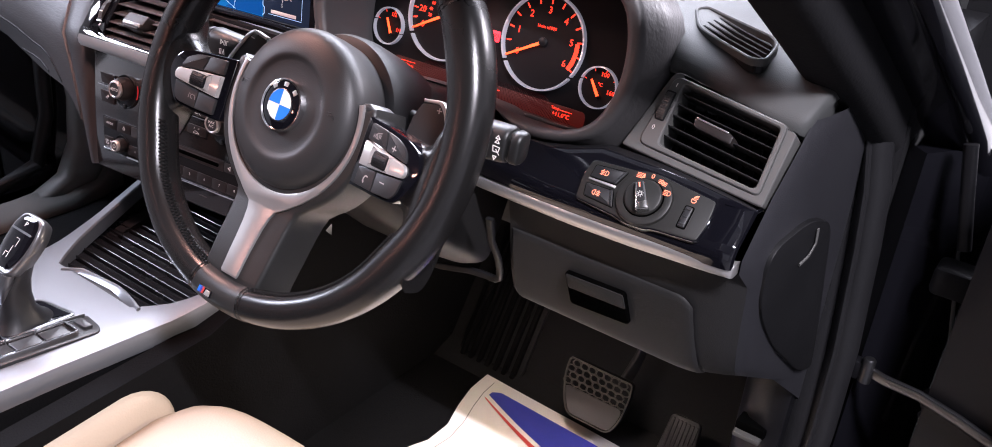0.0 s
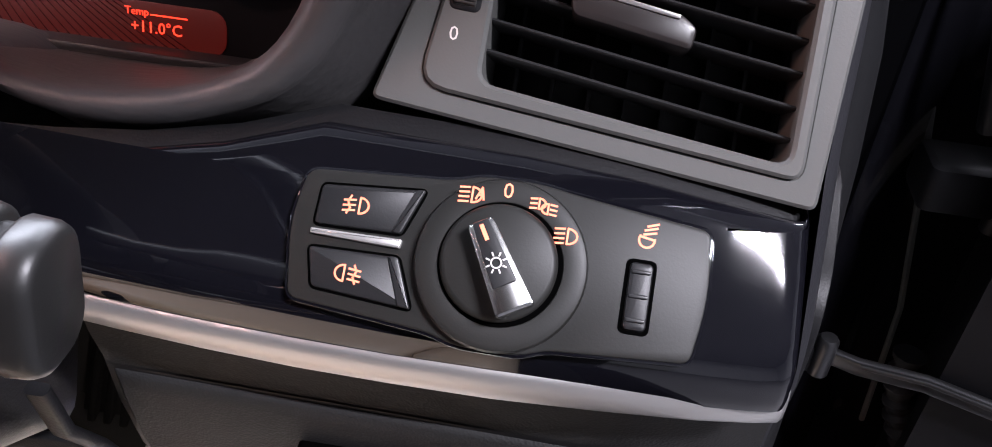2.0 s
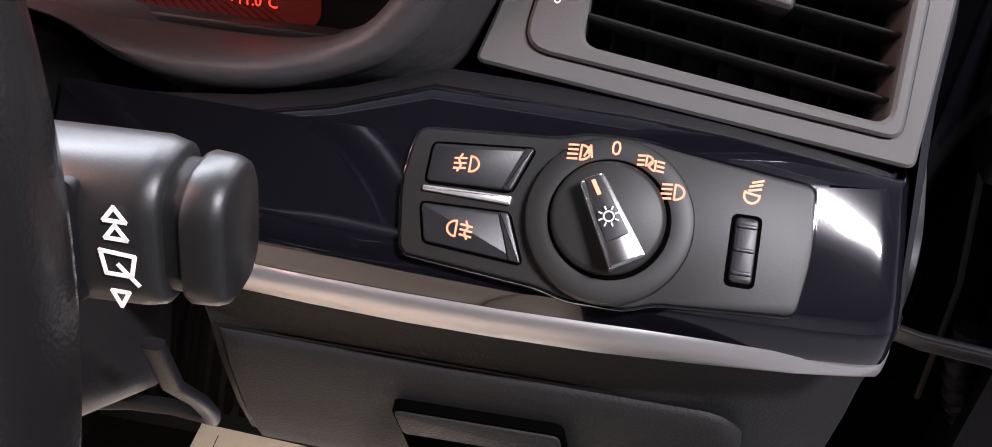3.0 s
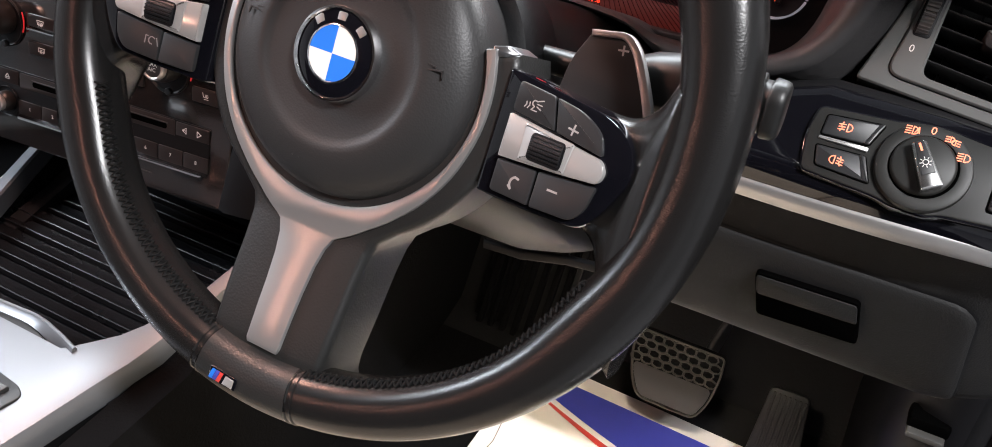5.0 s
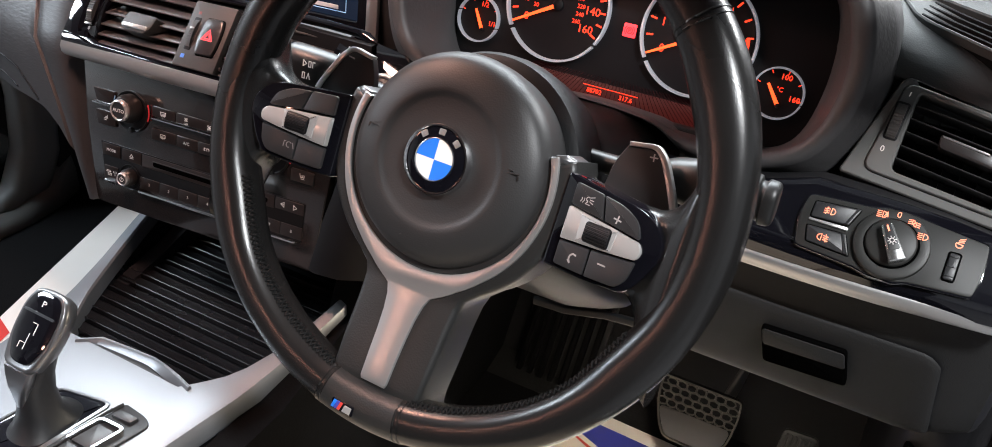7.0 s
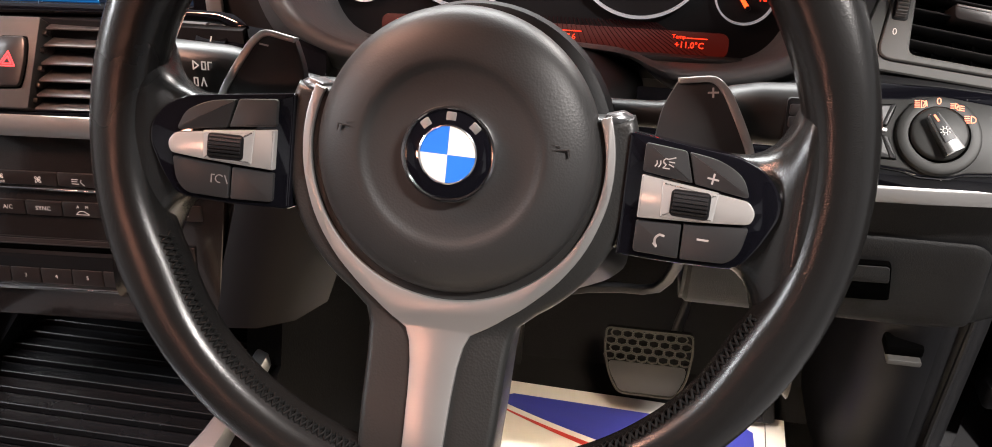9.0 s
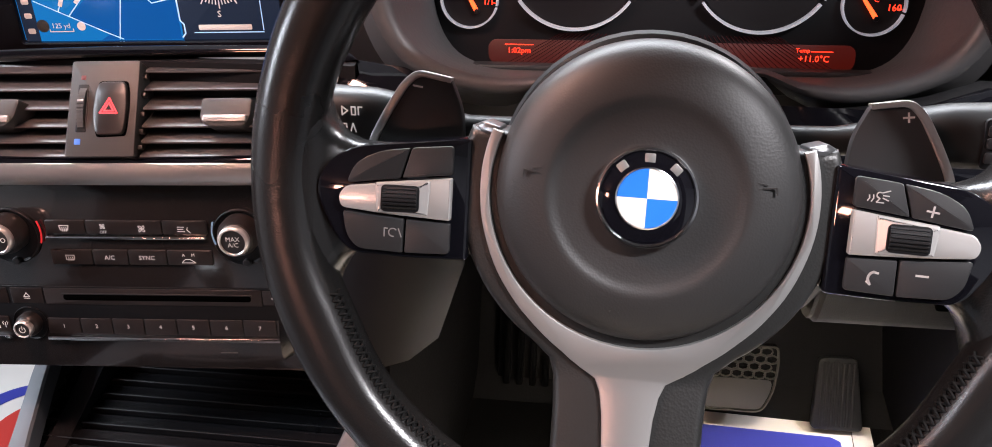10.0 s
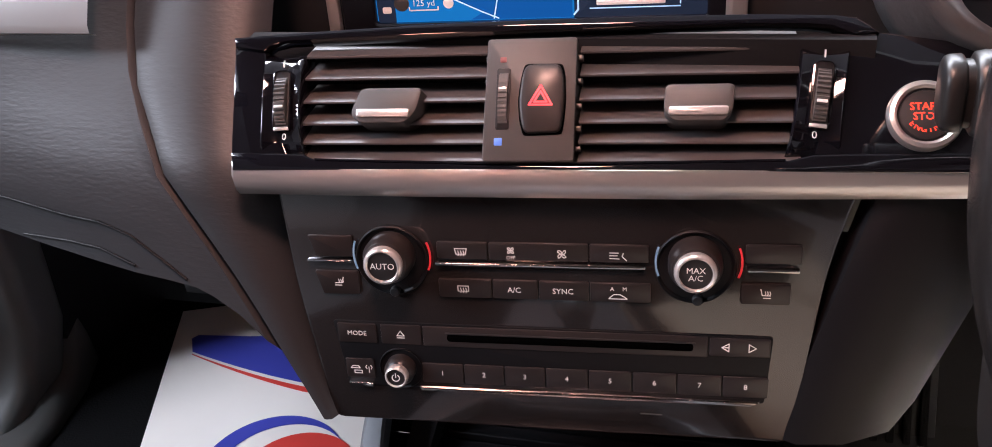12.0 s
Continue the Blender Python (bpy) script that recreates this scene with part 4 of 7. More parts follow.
ring_plate(outer, inset(bezel, 0.6), -34, 0.4, VENT_GREY, "frame", side)
ring_plate(bezel, op, -34, 2.6, VENT_GREY, "bezel", side, "raised graphite bezel round the slats")
# near black sheet for the shaded depth of the vent
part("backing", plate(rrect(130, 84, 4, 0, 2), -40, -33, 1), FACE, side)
for i, v in enumerate((33.0, 23.2, 13.0, 3.2, -7.0, -16.4)):
    sl = -0.148
    bm = rings([[(x, v + x * sl + h, w) for h, w in ((-0.8, -26), (-0.8, -4), (-0.5, -3.0), (0, -2.6), (0.5, -3.0), (0.8, -4), (0.8, -26))] for x in (-50, 52)], scale=MM)
    part("slat", bm, SMOOTH, side)
for k in range(8):
    part("vane", rings([[(-38 + 12 * k + d, v, w) for v, w in ((-32, -32), (36, -32), (36, -22), (-32, -22))] for d in (-0.6, 0.6)], scale=MM), FACE, side)
tab = part("tab", plate(round_corners([(-22.5, 3.5), (13.6, -2.4), (14.4, 4.4), (9.4, 7.8), (-23.6, 13.0)], [3, 2, 2, 2, 3]), -16, 4, 1.4), KEY, side)
part("tab_tip", plate(round_corners([(-21.5, 10.8), (8.8, 6.0), (9.2, 7.4), (-22.4, 12.4)], 0.5), 3, 4.7, 0.4), SILVER, tab, "silver edge of the tab")
part("wheel_slot", plate(rrect(9.6, 28, 2, 0, 0), 1, 2.9, 0.3), FACE, side, m=pose(-0.0532, 0.0145, 0, 0, 0, -4))
thumbwheel(side, -53.2, 14.5, 5, 12.6, 6.6, GREY, 2.2, -4)
lettering("0", 6.0, -56.2, -6.6, 2.65, PRINT, side)
part("mark", strokes([[(-50.6, 33.2), (-50.2, 36.0)]], 0.8, 2.6), PRINT, side)

TM = panel(0.617, 0.318, 0.7405, 78, 0, -20)
topv = thing("windscreen_vent", TM, "leaf shaped grey vent on top of the dashboard", "air vent")
leaf = round_corners([(-47, -10), (-18, -35), (52, -44), (60, -38), (50, -13), (38, -2.5), (-45, -0.5)], [6, 12, 6, 6, 8, 8, 5])
ring_plate(inset(leaf, -3), leaf, -6, 1.2, DASH_TOP, "frame", topv)
# vent floor in black, so its shade is in the colour
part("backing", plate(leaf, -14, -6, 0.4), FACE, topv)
for k in range(5):
    v0, a, b = -7.5 - 7.2 * k, (-43, -37, -30, -22, -8)[k], (44, 50, 53, 56, 56)[k]
    part("slat", rings([[(x, v0 - 0.10 * x + dv, w) for dv, w in ((-1.2, -12), (0.6, -12), (1.6, -2.0), (-0.2, -2.0))] for x in (a, b)], scale=MM), FELT, topv)

# ---- light switch ----
sw = thing("light_switch", SM, "headlight switch panel with rotary knob and lit orange icons", "switch")
edge = round_corners([(-57.4, -17.6), (-16, -21.2), (-8, -23.6), (10, -23.6), (17, -20.9), (56.4, -18.2), (59.4, 0), (57.8, 19.2), (18, 24.0), (8, 25.6), (-8, 25.2), (-16, 22.7), (-58.2, 20.0), (-60.8, 4)], [3, 6, 12, 12, 6, 3, 30, 3, 6, 12, 12, 6, 4, 20])
part("seam", plate(inset(edge, -0.9), -6, 2.2, 0.6), GLOSS, sw)
part("plate", plate(edge, -6, 3.0, 0.9), SWITCH_GREY, sw)


def fog_icon(cx, cy, s):
    lamp = [(cx + s * (0.7 + 2.6 * math.cos(radians(a))), cy + 2.3 * math.sin(radians(a))) for a in range(-90, 91, 20)]
    lamp.append(lamp[0])
    rays = [[(cx - s * 0.6, cy + d), (cx - s * 4.0, cy + d - 0.4)] for d in (-1.5, 0, 1.5)] + [[(cx - s * 2.0, cy + 2.6), (cx - s * 2.8, cy + 0.9), (cx - s * 2.0, cy - 0.9), (cx - s * 2.8, cy - 2.6)]]
    return [lamp] + rays


def lamp_icon(cx, cy, rays=4, flip=1, k=1.35):
    lamp = [(cx + k * flip * (0.2 + 2.0 * math.cos(radians(a))), cy + k * 1.6 * math.sin(radians(a))) for a in range(-90, 91, 20)]
    lamp.append(lamp[0])
    return [lamp] + [[(cx - k * flip * 0.5, cy + k * (-1.5 + 3.0 * j / (rays - 1))), (cx - k * flip * 2.5, cy + k * (-1.7 + 3.0 * j / (rays - 1)))] for j in range(rays)]


SWITCH_KEYS = ([(-53.4, 4.2), (-28.0, 4.8), (-23.0, 18.2), (-52.9, 15.8)], [(-30.8, 5.0), (-28.0, 4.8), (-23.0, 18.2), (-25.8, 17.9)], (-41.8, 11.0)), ([(-50.9, -13.6), (-21.8, -15.8), (-27.6, -1.8), (-53.6, -2.4)], [(-25.4, -15.4), (-21.8, -15.8), (-27.6, -1.8), (-30.6, -1.9)], (-41.3, -8.6))
for pts, facet_q, (cx, cy) in SWITCH_KEYS:
    pts = round_corners(pts, 1.5)
    part("seam", plate(inset(pts, -0.7), 2, 3.2, 0.1), GAP_SHADE, sw)
    b = part("button", plate(pts, 2, 4.2, 0.8), BLACK, sw, "black fog lamp button")
    part("button_facet", plate(round_corners(facet_q, 0.8), 3, 4.9, 0.6), SMOOTH, b, "raised end of the button")
    part("icon", strokes(fog_icon(cx, cy, 1 if cy > 0 else -1), 0.55, 4.15), AMBER, b, "lit orange lamp icon")
part("silver_bar", plate(round_corners([(-54.0, 1.2), (-27.6, 0.6), (-27.4, 3.4), (-54.0, 2.9)], 0.6), 2, 4.6, 0.7), BRIGHT, sw, "thin bright bar between the buttons")
DIAL = (1.3, 0.5)
knob = part("dial", lathe([(24.4, 0), (24.4, 4.6), (23.8, 6.2), (22.2, 6.9), (17.6, 6.6), (17.0, 6.0)], 64, cx=DIAL[0], cy=DIAL[1]), SWITCH_GREY, sw, "ring with lit lamp symbols")
part("seam", lathe([(17.6, 4), (17.4, 6.5), (15.6, 6.6)], 48, cx=DIAL[0], cy=DIAL[1]), GAP_SHADE, sw)
knob2 = part("knob", lathe([(16.4, 5), (16.4, 8.0), (15.8, 9.0), (14.6, 9.5), (0.1, 9.7)], 56, cx=0.9, cy=0.7), SWITCH_GREY, sw)
turn = pose(1.3 * MM, -0.9 * MM, 0, 0, 0, 30.5)
GRIP = [(-5.6, -13.2), (5.6, -13.2), (3.8, 13.4), (-3.8, 13.4)]
bm = plate(round_corners(GRIP, [1.2, 1.2, 1.8, 1.8]), 9, 16.6, 1.0)
for p in bm.verts:
    p.co.z -= 0.16 * max(0.0, p.co.y - 2 * MM) * (1 if p.co.z > 12 * MM else 0)
part("knob_grip", bm, KNOB_SILVER, knob2, "bright silver bar of the knob", m=turn)
bm = plate(round_corners([(-3.5, -5.8), (3.5, -5.8), (2.3, 13.0), (-2.3, 13.0)], 0.7), 15, 17.0, 0.3)
for p in bm.verts:
    p.co.z -= 0.16 * max(0.0, p.co.y - 2 * MM)
part("knob_inlay", bm, BLACK, knob2, "black inlay of the knob", m=turn)
bm = strokes([[(0, 7.6), (0, 11.6)]], 1.1, 17.05)
for p in bm.verts:
    p.co.z -= 0.16 * max(0.0, p.co.y - 2 * MM)
part("index", bm, AMBER, knob2, "lit orange index line", m=turn)
sun = [circle(1.4, 13) + [circle(1.4, 13)[0]]] + [[(2.0 * math.cos(radians(a)), 2.0 * math.sin(radians(a))), (2.9 * math.cos(radians(a)), 2.9 * math.sin(radians(a)))] for a in range(0, 360, 45)]
part("icon", strokes(sun, 0.45, 17.0), PRINT, knob2, m=turn @ pose(0, 0.6 * MM, 0))
auto_lamp = lamp_icon(-9.8, 18.6) + [[(-8.4, 17.6), (-6.9, 21.0), (-6.2, 17.6)], [(-7.8, 18.8), (-6.5, 18.8)]]
side_lamps = lamp_icon(9.2, 18.9, 3, 1, 0.9) + lamp_icon(12.2, 17.7, 3, -1, 0.9)
for lines in (auto_lamp, lamp_icon(18.2, 11.0), side_lamps):
    part("symbol", strokes(lines, 0.55, 6.85), AMBER, knob, "lit orange lamp symbol")
lettering("0", 6.2, 0.4, 21.0, 6.9, AMBER, knob)
part("seam", plate(rrect(8.6, 21.0, 1.8, 40.0, -2.2), 2.4, 3.2, 0.1), GAP_SHADE, sw)
roller = part("dimmer_roller", plate(rrect(6.6, 19.0, 1.5, 40.0, -2.2), 2, 4.6, 1.2), BLACK, sw)
for v in (4.6, -2.2, -8.8):
    part("rib", plate(rrect(5.4, 1.2, 0.5, 40.0, v), 4.2, 5.2, 0.4), SMOOTH, roller)
glow = [circle(2.2, 10, 40.4, 14.0, 150, 220), [(38.6, 14.8), (42.2, 14.2)], [(39.6, 16.6), (43.0, 17.6)], [(40.2, 17.8), (43.2, 18.8)], [(39.4, 15.4), (42.8, 16.2)]]
part("icon", strokes(glow, 0.6, 2.95), AMBER, sw, "lit orange dimmer icon")

# ---- middle stack: climate and radio panels ----
CM = panel(0.0075, 0.140, 0.505, 11, 4.5)
stack = thing("control_stack", CM, "gloss black fascia of the middle stack", "fascia")
part("fascia", plate(round_corners([(-132, -80), (136, -80.5), (150, 30), (160.5, 68), (-148, 68), (-144.5, 10)], [6, 6, 30, 2, 2, 20]), -22, 0, 1.5), FASCIA, stack)
part("mark", strokes([[(54, -66), (66, -66)]], 0.8, 0.0, thick=0.3), GREY, stack)


def keys(parent, cells, low=0.0, high=1.6, mat=KEY, name="button"):
    out = []
    for x0, y0, x1, y1 in cells:
        out.append(part(name, plate(rrect(x1 - x0 - 0.7, y1 - y0 - 0.6, 0.9, (x0 + x1) / 2, (y0 + y1) / 2, 2), low, high, 0.6), mat, parent))
    return out


def rotary(parent, u, v, r, h, text, well, low):
    part("knob_well", lathe([(well, -0.5), (well, 1.2), (well * 0.97, 1.9), (well * 0.93, 1.5), (well * 0.90, 0.4), (r * 1.2, 0.4)], 56, cx=u, cy=v - low), FACE, parent, "round recess behind the knob")
    k = part("knob", lathe([(r * 1.30, 0.5), (r * 1.30, h * 0.45), (r * 1.22, h * 0.52), (r * 1.12, h - 5.4), (r * 1.0, h - 4.6)], 56, cx=u, cy=v), KEY, parent, "black rotary knob with a silver ring")
    part("knob_ring", lathe([(r * 0.99, h - 6), (r * 1.03, h - 3.6), (r * 1.01, h - 1.6), (r * 0.94, h - 0.4), (r * 0.84, h), (r * 0.78, h - 0.5), (r * 0.76, h - 1.6)], 56, cx=u, cy=v, ends=(False, False)), BRIGHT, k, "bright satin silver ring")
    part("knob_cap", lathe([(r * 0.77, h - 4), (r * 0.77, h - 1.2), (r * 0.5, h - 0.9), (0.05, h - 0.8)], 40, cx=u, cy=v), BLACK, k)
    for i, word in enumerate(text):
        lettering(word, r * 0.46 if len(text) == 1 else r * 0.42, u, v + (0 if len(text) == 1 else (1.9 - 4.2 * i)), h - 0.85, PRINT, k)
    return k


clim = thing("climate_panel", CM, "black climate panel with two rotary knobs and white symbols", "control panel")
keys(clim, [(-58.6, 28.4, -29.2, 39.2), (-29.2, 28.4, 26.2, 39.2), (26.2, 28.4, 58.4, 39.2), (107.5, 29.5, 136.5, 40.6)])
keys(clim, [(-59, 4.8, -28.1, 16.7), (-28.1, 4.8, -2.0, 16.7), (-2.0, 4.8, 26.2, 16.7), (26.2, 4.8, 59.6, 16.7), (106, 6.0, 132, 18.6)])
for q in ([(-129.5, 28.6), (-107.5, 28.6), (-107.5, 41.4), (-133.6, 41.4)], [(-128.0, 5.0), (-105.5, 5.0), (-105.5, 19.6), (-131.8, 19.6)]):
    part("button", plate(round_corners(q, 1.2), 0, 1.6, 0.6), KEY, clim)
for x0, x1 in ((-135.0, -108.5), (-59.5, 56.5), (109, 135.5)):
    part("silver_line", plate(rrect(x1 - x0, 2.2, 0.8, (x0 + x1) / 2, 26.2), -0.5, 2.8, 0.8), CHROME, clim, "thin silver line between the button rows")
rotary(clim, -85, 30.4, 10.9, 19, ["AUTO"], 21.0, 3.6)
rotary(clim, 82.2, 30.4, 10.9, 19, ["MAX", "A/C"], 21.0, 3.6)
for u in (-84.5, 84):
    part("lock_nub", lathe([(3.0, 0), (3.0, 2.6), (2.4, 3.4), (0.1, 3.6)], 16, cx=u, cy=8.0), BLACK, clim)
    for e, m_ in ((-1, ARC_BLUE), (1, ARC_RED)):
        arc_q = circle(22.9, 12, u, 30, 90 - e * 90 - 22, 44) + circle(21.8, 12, u, 30, 90 - e * 90 - 22, 44)[::-1]
        part("arc_mark", rings([[(x, y, h) for x, y in arc_q] for h in (1.2, 1.9)], scale=MM), m_, clim)
lettering("A/C", 4.6, -15.6, 10.6, 1.6, PRINT, clim)
lettering("SYNC", 4.6, 11.6, 10.6, 1.6, PRINT, clim)
lettering("OFF", 3.0, -16.5, 30.2, 1.6, PRINT, clim)
lettering("A     M", 3.2, 42, 13.0, 1.6, PRINT, clim)
def defrost(cx, cy, front):
    top = [(cx - 3.4, cy + 1.9), (cx + 3.4, cy + 1.9), (cx + 2.6, cy - 1.4), (cx - 2.6, cy - 1.4), (cx - 3.4, cy + 1.9)] if front else [(cx - 3, cy - 1.4), (cx - 3, cy + 1.8), (cx + 3, cy + 1.8), (cx + 3, cy - 1.4), (cx - 3, cy - 1.4)]
    return [top] + [[(cx + d, cy + 0.6), (cx + d + 0.4, cy - 1.0), (cx + d, cy - 2.4)] for d in (-1.5, 0, 1.5)]
def fan(cx, cy, r):
    out = []
    for a in (20, 110, 200, 290):
        c, s_ = math.cos(radians(a)), math.sin(radians(a))
        out.append([(cx + r * (c * p - s_ * q), cy + r * (s_ * p + c * q)) for p, q in ((0.1, 0), (0.55, -0.15), (1.0, 0.15), (1.05, 0.6), (0.7, 0.65), (0.35, 0.35), (0.1, 0))])
    return out
def seat(cx, cy, s):
    return [[(cx - 2.6 * s, cy + 2.8), (cx - 1.8 * s, cy - 0.6), (cx + 2.4 * s, cy - 0.8)], [(cx - 1.2 * s, cy - 2.2), (cx + 2.6 * s, cy - 2.2)]] + [[(cx + d, cy + 1.6), (cx + d + 0.3, cy + 0.2), (cx + d, cy - 0.4)] for d in (-0.3, 0.9, 2.1)]
person = [[(44.6, 34.2), (44.0, 32.4), (45.4, 31.0), (46.4, 30.0)]]
flow = [[(37.4, 34.4), (42, 34.4)], [(37.4, 32.8), (41.4, 32.8)], [(37.4, 31.2), (42.4, 31.0)]]
caricon = [[(37.6, 8.2), (39.4, 9.8), (42.8, 9.8), (45.4, 8.2), (46.6, 7.2), (36.8, 7.2), (37.6, 8.2)]]
for lines in (defrost(-44.6, 33.2, True), defrost(-44.6, 10.6, False), fan(-16.5, 34.6, 1.8), fan(11.6, 33, 2.4), seat(-117.5, 13, -1), seat(119, 12.4, 1), person + flow, caricon):
    part("symbol", strokes(lines, 0.5, 1.55), PRINT, clim, "white button symbol")

radio = thing("radio_panel", CM, "black radio panel with disc slot and numbered buttons", "radio")
part("frame_line", plate(round_corners([(-119, -55), (121.5, -55), (124.6, -13.6), (-125, -12.4)], 2), -1, 0.9, 0.3), FACE, radio)
keys(radio, [(-123, -26.8, -98.6, -13.6), (-96.6, -26.8, -71.6, -13.6), (90.8, -26.2, 123.6, -14.4), (-120.5, -50.5, -102, -37)])
part("slot_bar", plate(rrect(161, 13, 1, 9.6, -20.6), -0.5, 1.5, 0.6), KEY, radio)
# flush black strip instead of a cut slot; its shade is in the colour
part("disc_slot_shade", plate(rrect(139, 4.8, 2, 13, -21), 1.2, 1.75, 0.1), GAP_SHADE, radio, "black strip painted as the shaded disc slot")
part("slot_shade", plate(rrect(141, 1.0, 0.4, 13, -18.2), 1.2, 2.2, 0.3), BLACK, radio)
xs8 = [-73.5, -48, -24, 0, 24.6, 49.2, 74, 98.6, 123.6]
for i in range(8):
    keys(radio, [(xs8[i], -51.4, xs8[i + 1], -38)], high=1.9)
    lettering(str(i + 1), 4.4, (xs8[i] + xs8[i + 1]) / 2, -44.6, 1.9, PRINT, radio)
part("silver_line", plate(round_corners([(-75, -56.4), (115, -56.4), (119.5, -53), (-75, -53)], [0.5, 4, 1, 0.5]), -0.5, 3.0, 0.9), CHROME, radio, "thin silver line under the numbered buttons")
part("silver_line", plate(round_corners([(-117, -55.8), (-104, -55.8), (-104, -52.6), (-119.5, -52.6)], [3, 0.5, 0.5, 1]), -0.5, 3.0, 0.9), CHROME, radio)
rotary(radio, -85.8, -42.2, 6.9, 14, [], 13.4, 0.4)
part("power_mark", strokes([circle(2.2, 14, -85.8, -42.2, 125, 290), [(-85.8, -42.0), (-85.8, -39.3)]], 0.5, 13.2), PRINT, radio)
lettering("MODE", 4.2, -110.8, -20.2, 1.6, PRINT, radio)
for mark in [[(-86.4, -20.9), (-82, -20.9), (-84.2, -17.8), (-86.4, -20.9)], [(-86.4, -22.2), (-82, -22.2)], [(101.4, -20.3), (97.6, -20.3 - 0), (101.4, -17.9), (101.4, -22.7), (97.6, -20.3)], [(112, -20.3 + 2.4), (112, -22.7), (115.8, -20.3), (112, -17.9)], [(-116, -42.2), (-112.4, -42.2), (-111.4, -43.6), (-117, -43.6), (-116, -42.2)], [(-115, -45.2), (-110.4, -45.2), (-110.4, -47), (-115, -47), (-115, -45.2)], [(-105.9, -42.6), (-105.9, -46.4)], [(-107.2, -41.6), (-107.9, -42.8), (-107.2, -44.0)], [(-104.6, -41.6), (-103.9, -42.8), (-104.6, -44.0)]]:
    part("symbol", strokes([mark], 0.5, 1.55), PRINT, radio)

# ---- display ----
DM = panel(0.012, 0.292, 0.655, 6, 4.5)
disp = thing("map_display", DM, "black framed screen showing a blue map", "screen")
ring_plate(rrect(244, 128, 6, -36, 0), rrect(209, 84, 2, -31.5, 6), -20, 4, GLOSS, "bezel", disp)
part("side_bar", plate(rrect(13, 116, 3, 90, 0), 0, 5, 1.4), SILVER, disp, "satin silver bar beside the screen")
part("side_bar", plate(rrect(8, 116, 2, -164, 0), 0, 5, 1.2), SILVER, disp)
part("map", plate(rrect(128, 84, 1, -72, 6), -3, -1, 0.1), SCREEN, disp, "blue map")
part("map_ground", plate([(-74, -35.6), (-9, -35.6), (-9, 47), (-40, 47), (-51, 22), (-96, -17), (-66, -31)], -1.6, -0.9, 0.05), SCREEN_DEEP, disp, "deeper blue ground of the map")
part("map_side", plate(rrect(81, 84, 1, 33, 6), -3, -1, 0.1), SCREEN_DARK, disp, "dark compass side of the map")
for road in ([(-122, -4.5), (-97, -16.3), (-67, -30.4), (-56, -35)], [(-54, 47), (-50, 28), (-51, 0), (-56, -22), (-59, -35)], [(-51, 0), (-40, 4), (-27.6, -7.2), (-10, -3.7)], [(-104, -13), (-92, 8), (-70, 47)], [(-96, -16.5), (-80, 0), (-50, 28), (-10, 44)]):
    part("road", strokes([road], 0.8, -0.88), SCREEN_LINE, disp)
for a, b in (((-101, -8), (-96, 4)), ((-88, -6), (-76, 8))):
    part("road_name_bar", strokes([[a, b]], 3.2, -0.8), PRINT, disp, "pale bar of a road name")
part("menu_bar", plate(rrect(12, 84, 0.5, -129.5, 6), -2, -0.8, 0.1), SCREEN_DARK, disp, "dark menu strip")
for v in (-28, -16, -5, 7, 19, 31):
    part("menu_icon", plate(rrect(6, 4.2, 1.2, -129, v), -0.9, -0.6, 0.05), PRINT, disp)
part("side_line", strokes([[(-8, -34), (-5.4, -31), (-5.4, -24), (-8, -21), (-8, 46)]], 1.1, -0.9), SCREEN_LINE, disp)
part("side_line", strokes([[(2, -30.5), (57, -30.5)]], 0.7, -0.9), SCREEN_LINE, disp)
part("side_line", strokes([[(57, -29), (57, 46)]], 0.7, -0.9), SCREEN_LINE, disp)
for a in range(180, 361, 6):
    c, k = math.cos(radians(a)), math.sin(radians(a))
    part("tick", strokes([[(25 + 22 * c, 16 + 22 * k), (25 + (25 if a % 30 else 28) * c, 16 + (25 if a % 30 else 28) * k)]], 0.9, -0.9), PRINT, disp)
lettering("S", 7, 24, -16.5, -0.85, PRINT, disp)
part("name_bar", plate(rrect(42, 4.2, 0.8, 27, -26.6), -1, -0.6, 0.1), PRINT, disp, "pale bar of the road name")
part("scale_bar", strokes([[(-114, -26.5), (-114, -28.5), (-95, -28.5), (-95, -26.5)]], 0.8, -0.85), PRINT, disp)
lettering("125 yd", 5.6, -104.5, -24.2, -0.85, PRINT, disp)
part("compass_ball", lathe([(5, -1), (5, -0.6), (3.4, -0.3), (0.1, -0.2)], 20, cx=-119, cy=-24), GREY, disp)
part("zoom_mark", lathe([(3.4, -1), (3.4, -0.7), (0.1, -0.6)], 18, cx=-88, cy=-24.5), PRINT, disp)

# ---- instrument cluster ----
GM = panel(0.374, 0.265, 0.665, 14)
clu = thing("instrument_cluster", GM, "instrument cluster with lit red dials in a hooded surround", "instrument cluster")
def half_loop(half, h, grow=0.0):
    """A smooth closed outline from the points of its right half, bottom to top."""
    pts = [(-u, v) for u, v in half[:0:-1]] + list(half)
    pts = pts if half[-1][0] else pts[1:]
    n, out = len(pts), []
    for i in range(n):
        p = [Vector(pts[(i + k) % n]) for k in (-1, 0, 1, 2)]
        for f in (0.0, 0.33, 0.67):
            q = 0.5 * (2 * p[1] + (p[2] - p[0]) * f + (2 * p[0] - 5 * p[1] + 4 * p[2] - p[3]) * f * f + (3 * p[1] - p[0] - 3 * p[2] + p[3]) * f ** 3)
            out.append(q)
    if grow:
        out = [Vector(q) for q in inset([tuple(q) for q in out], -grow)]
    return [(q.x, q.y, h) for q in out]


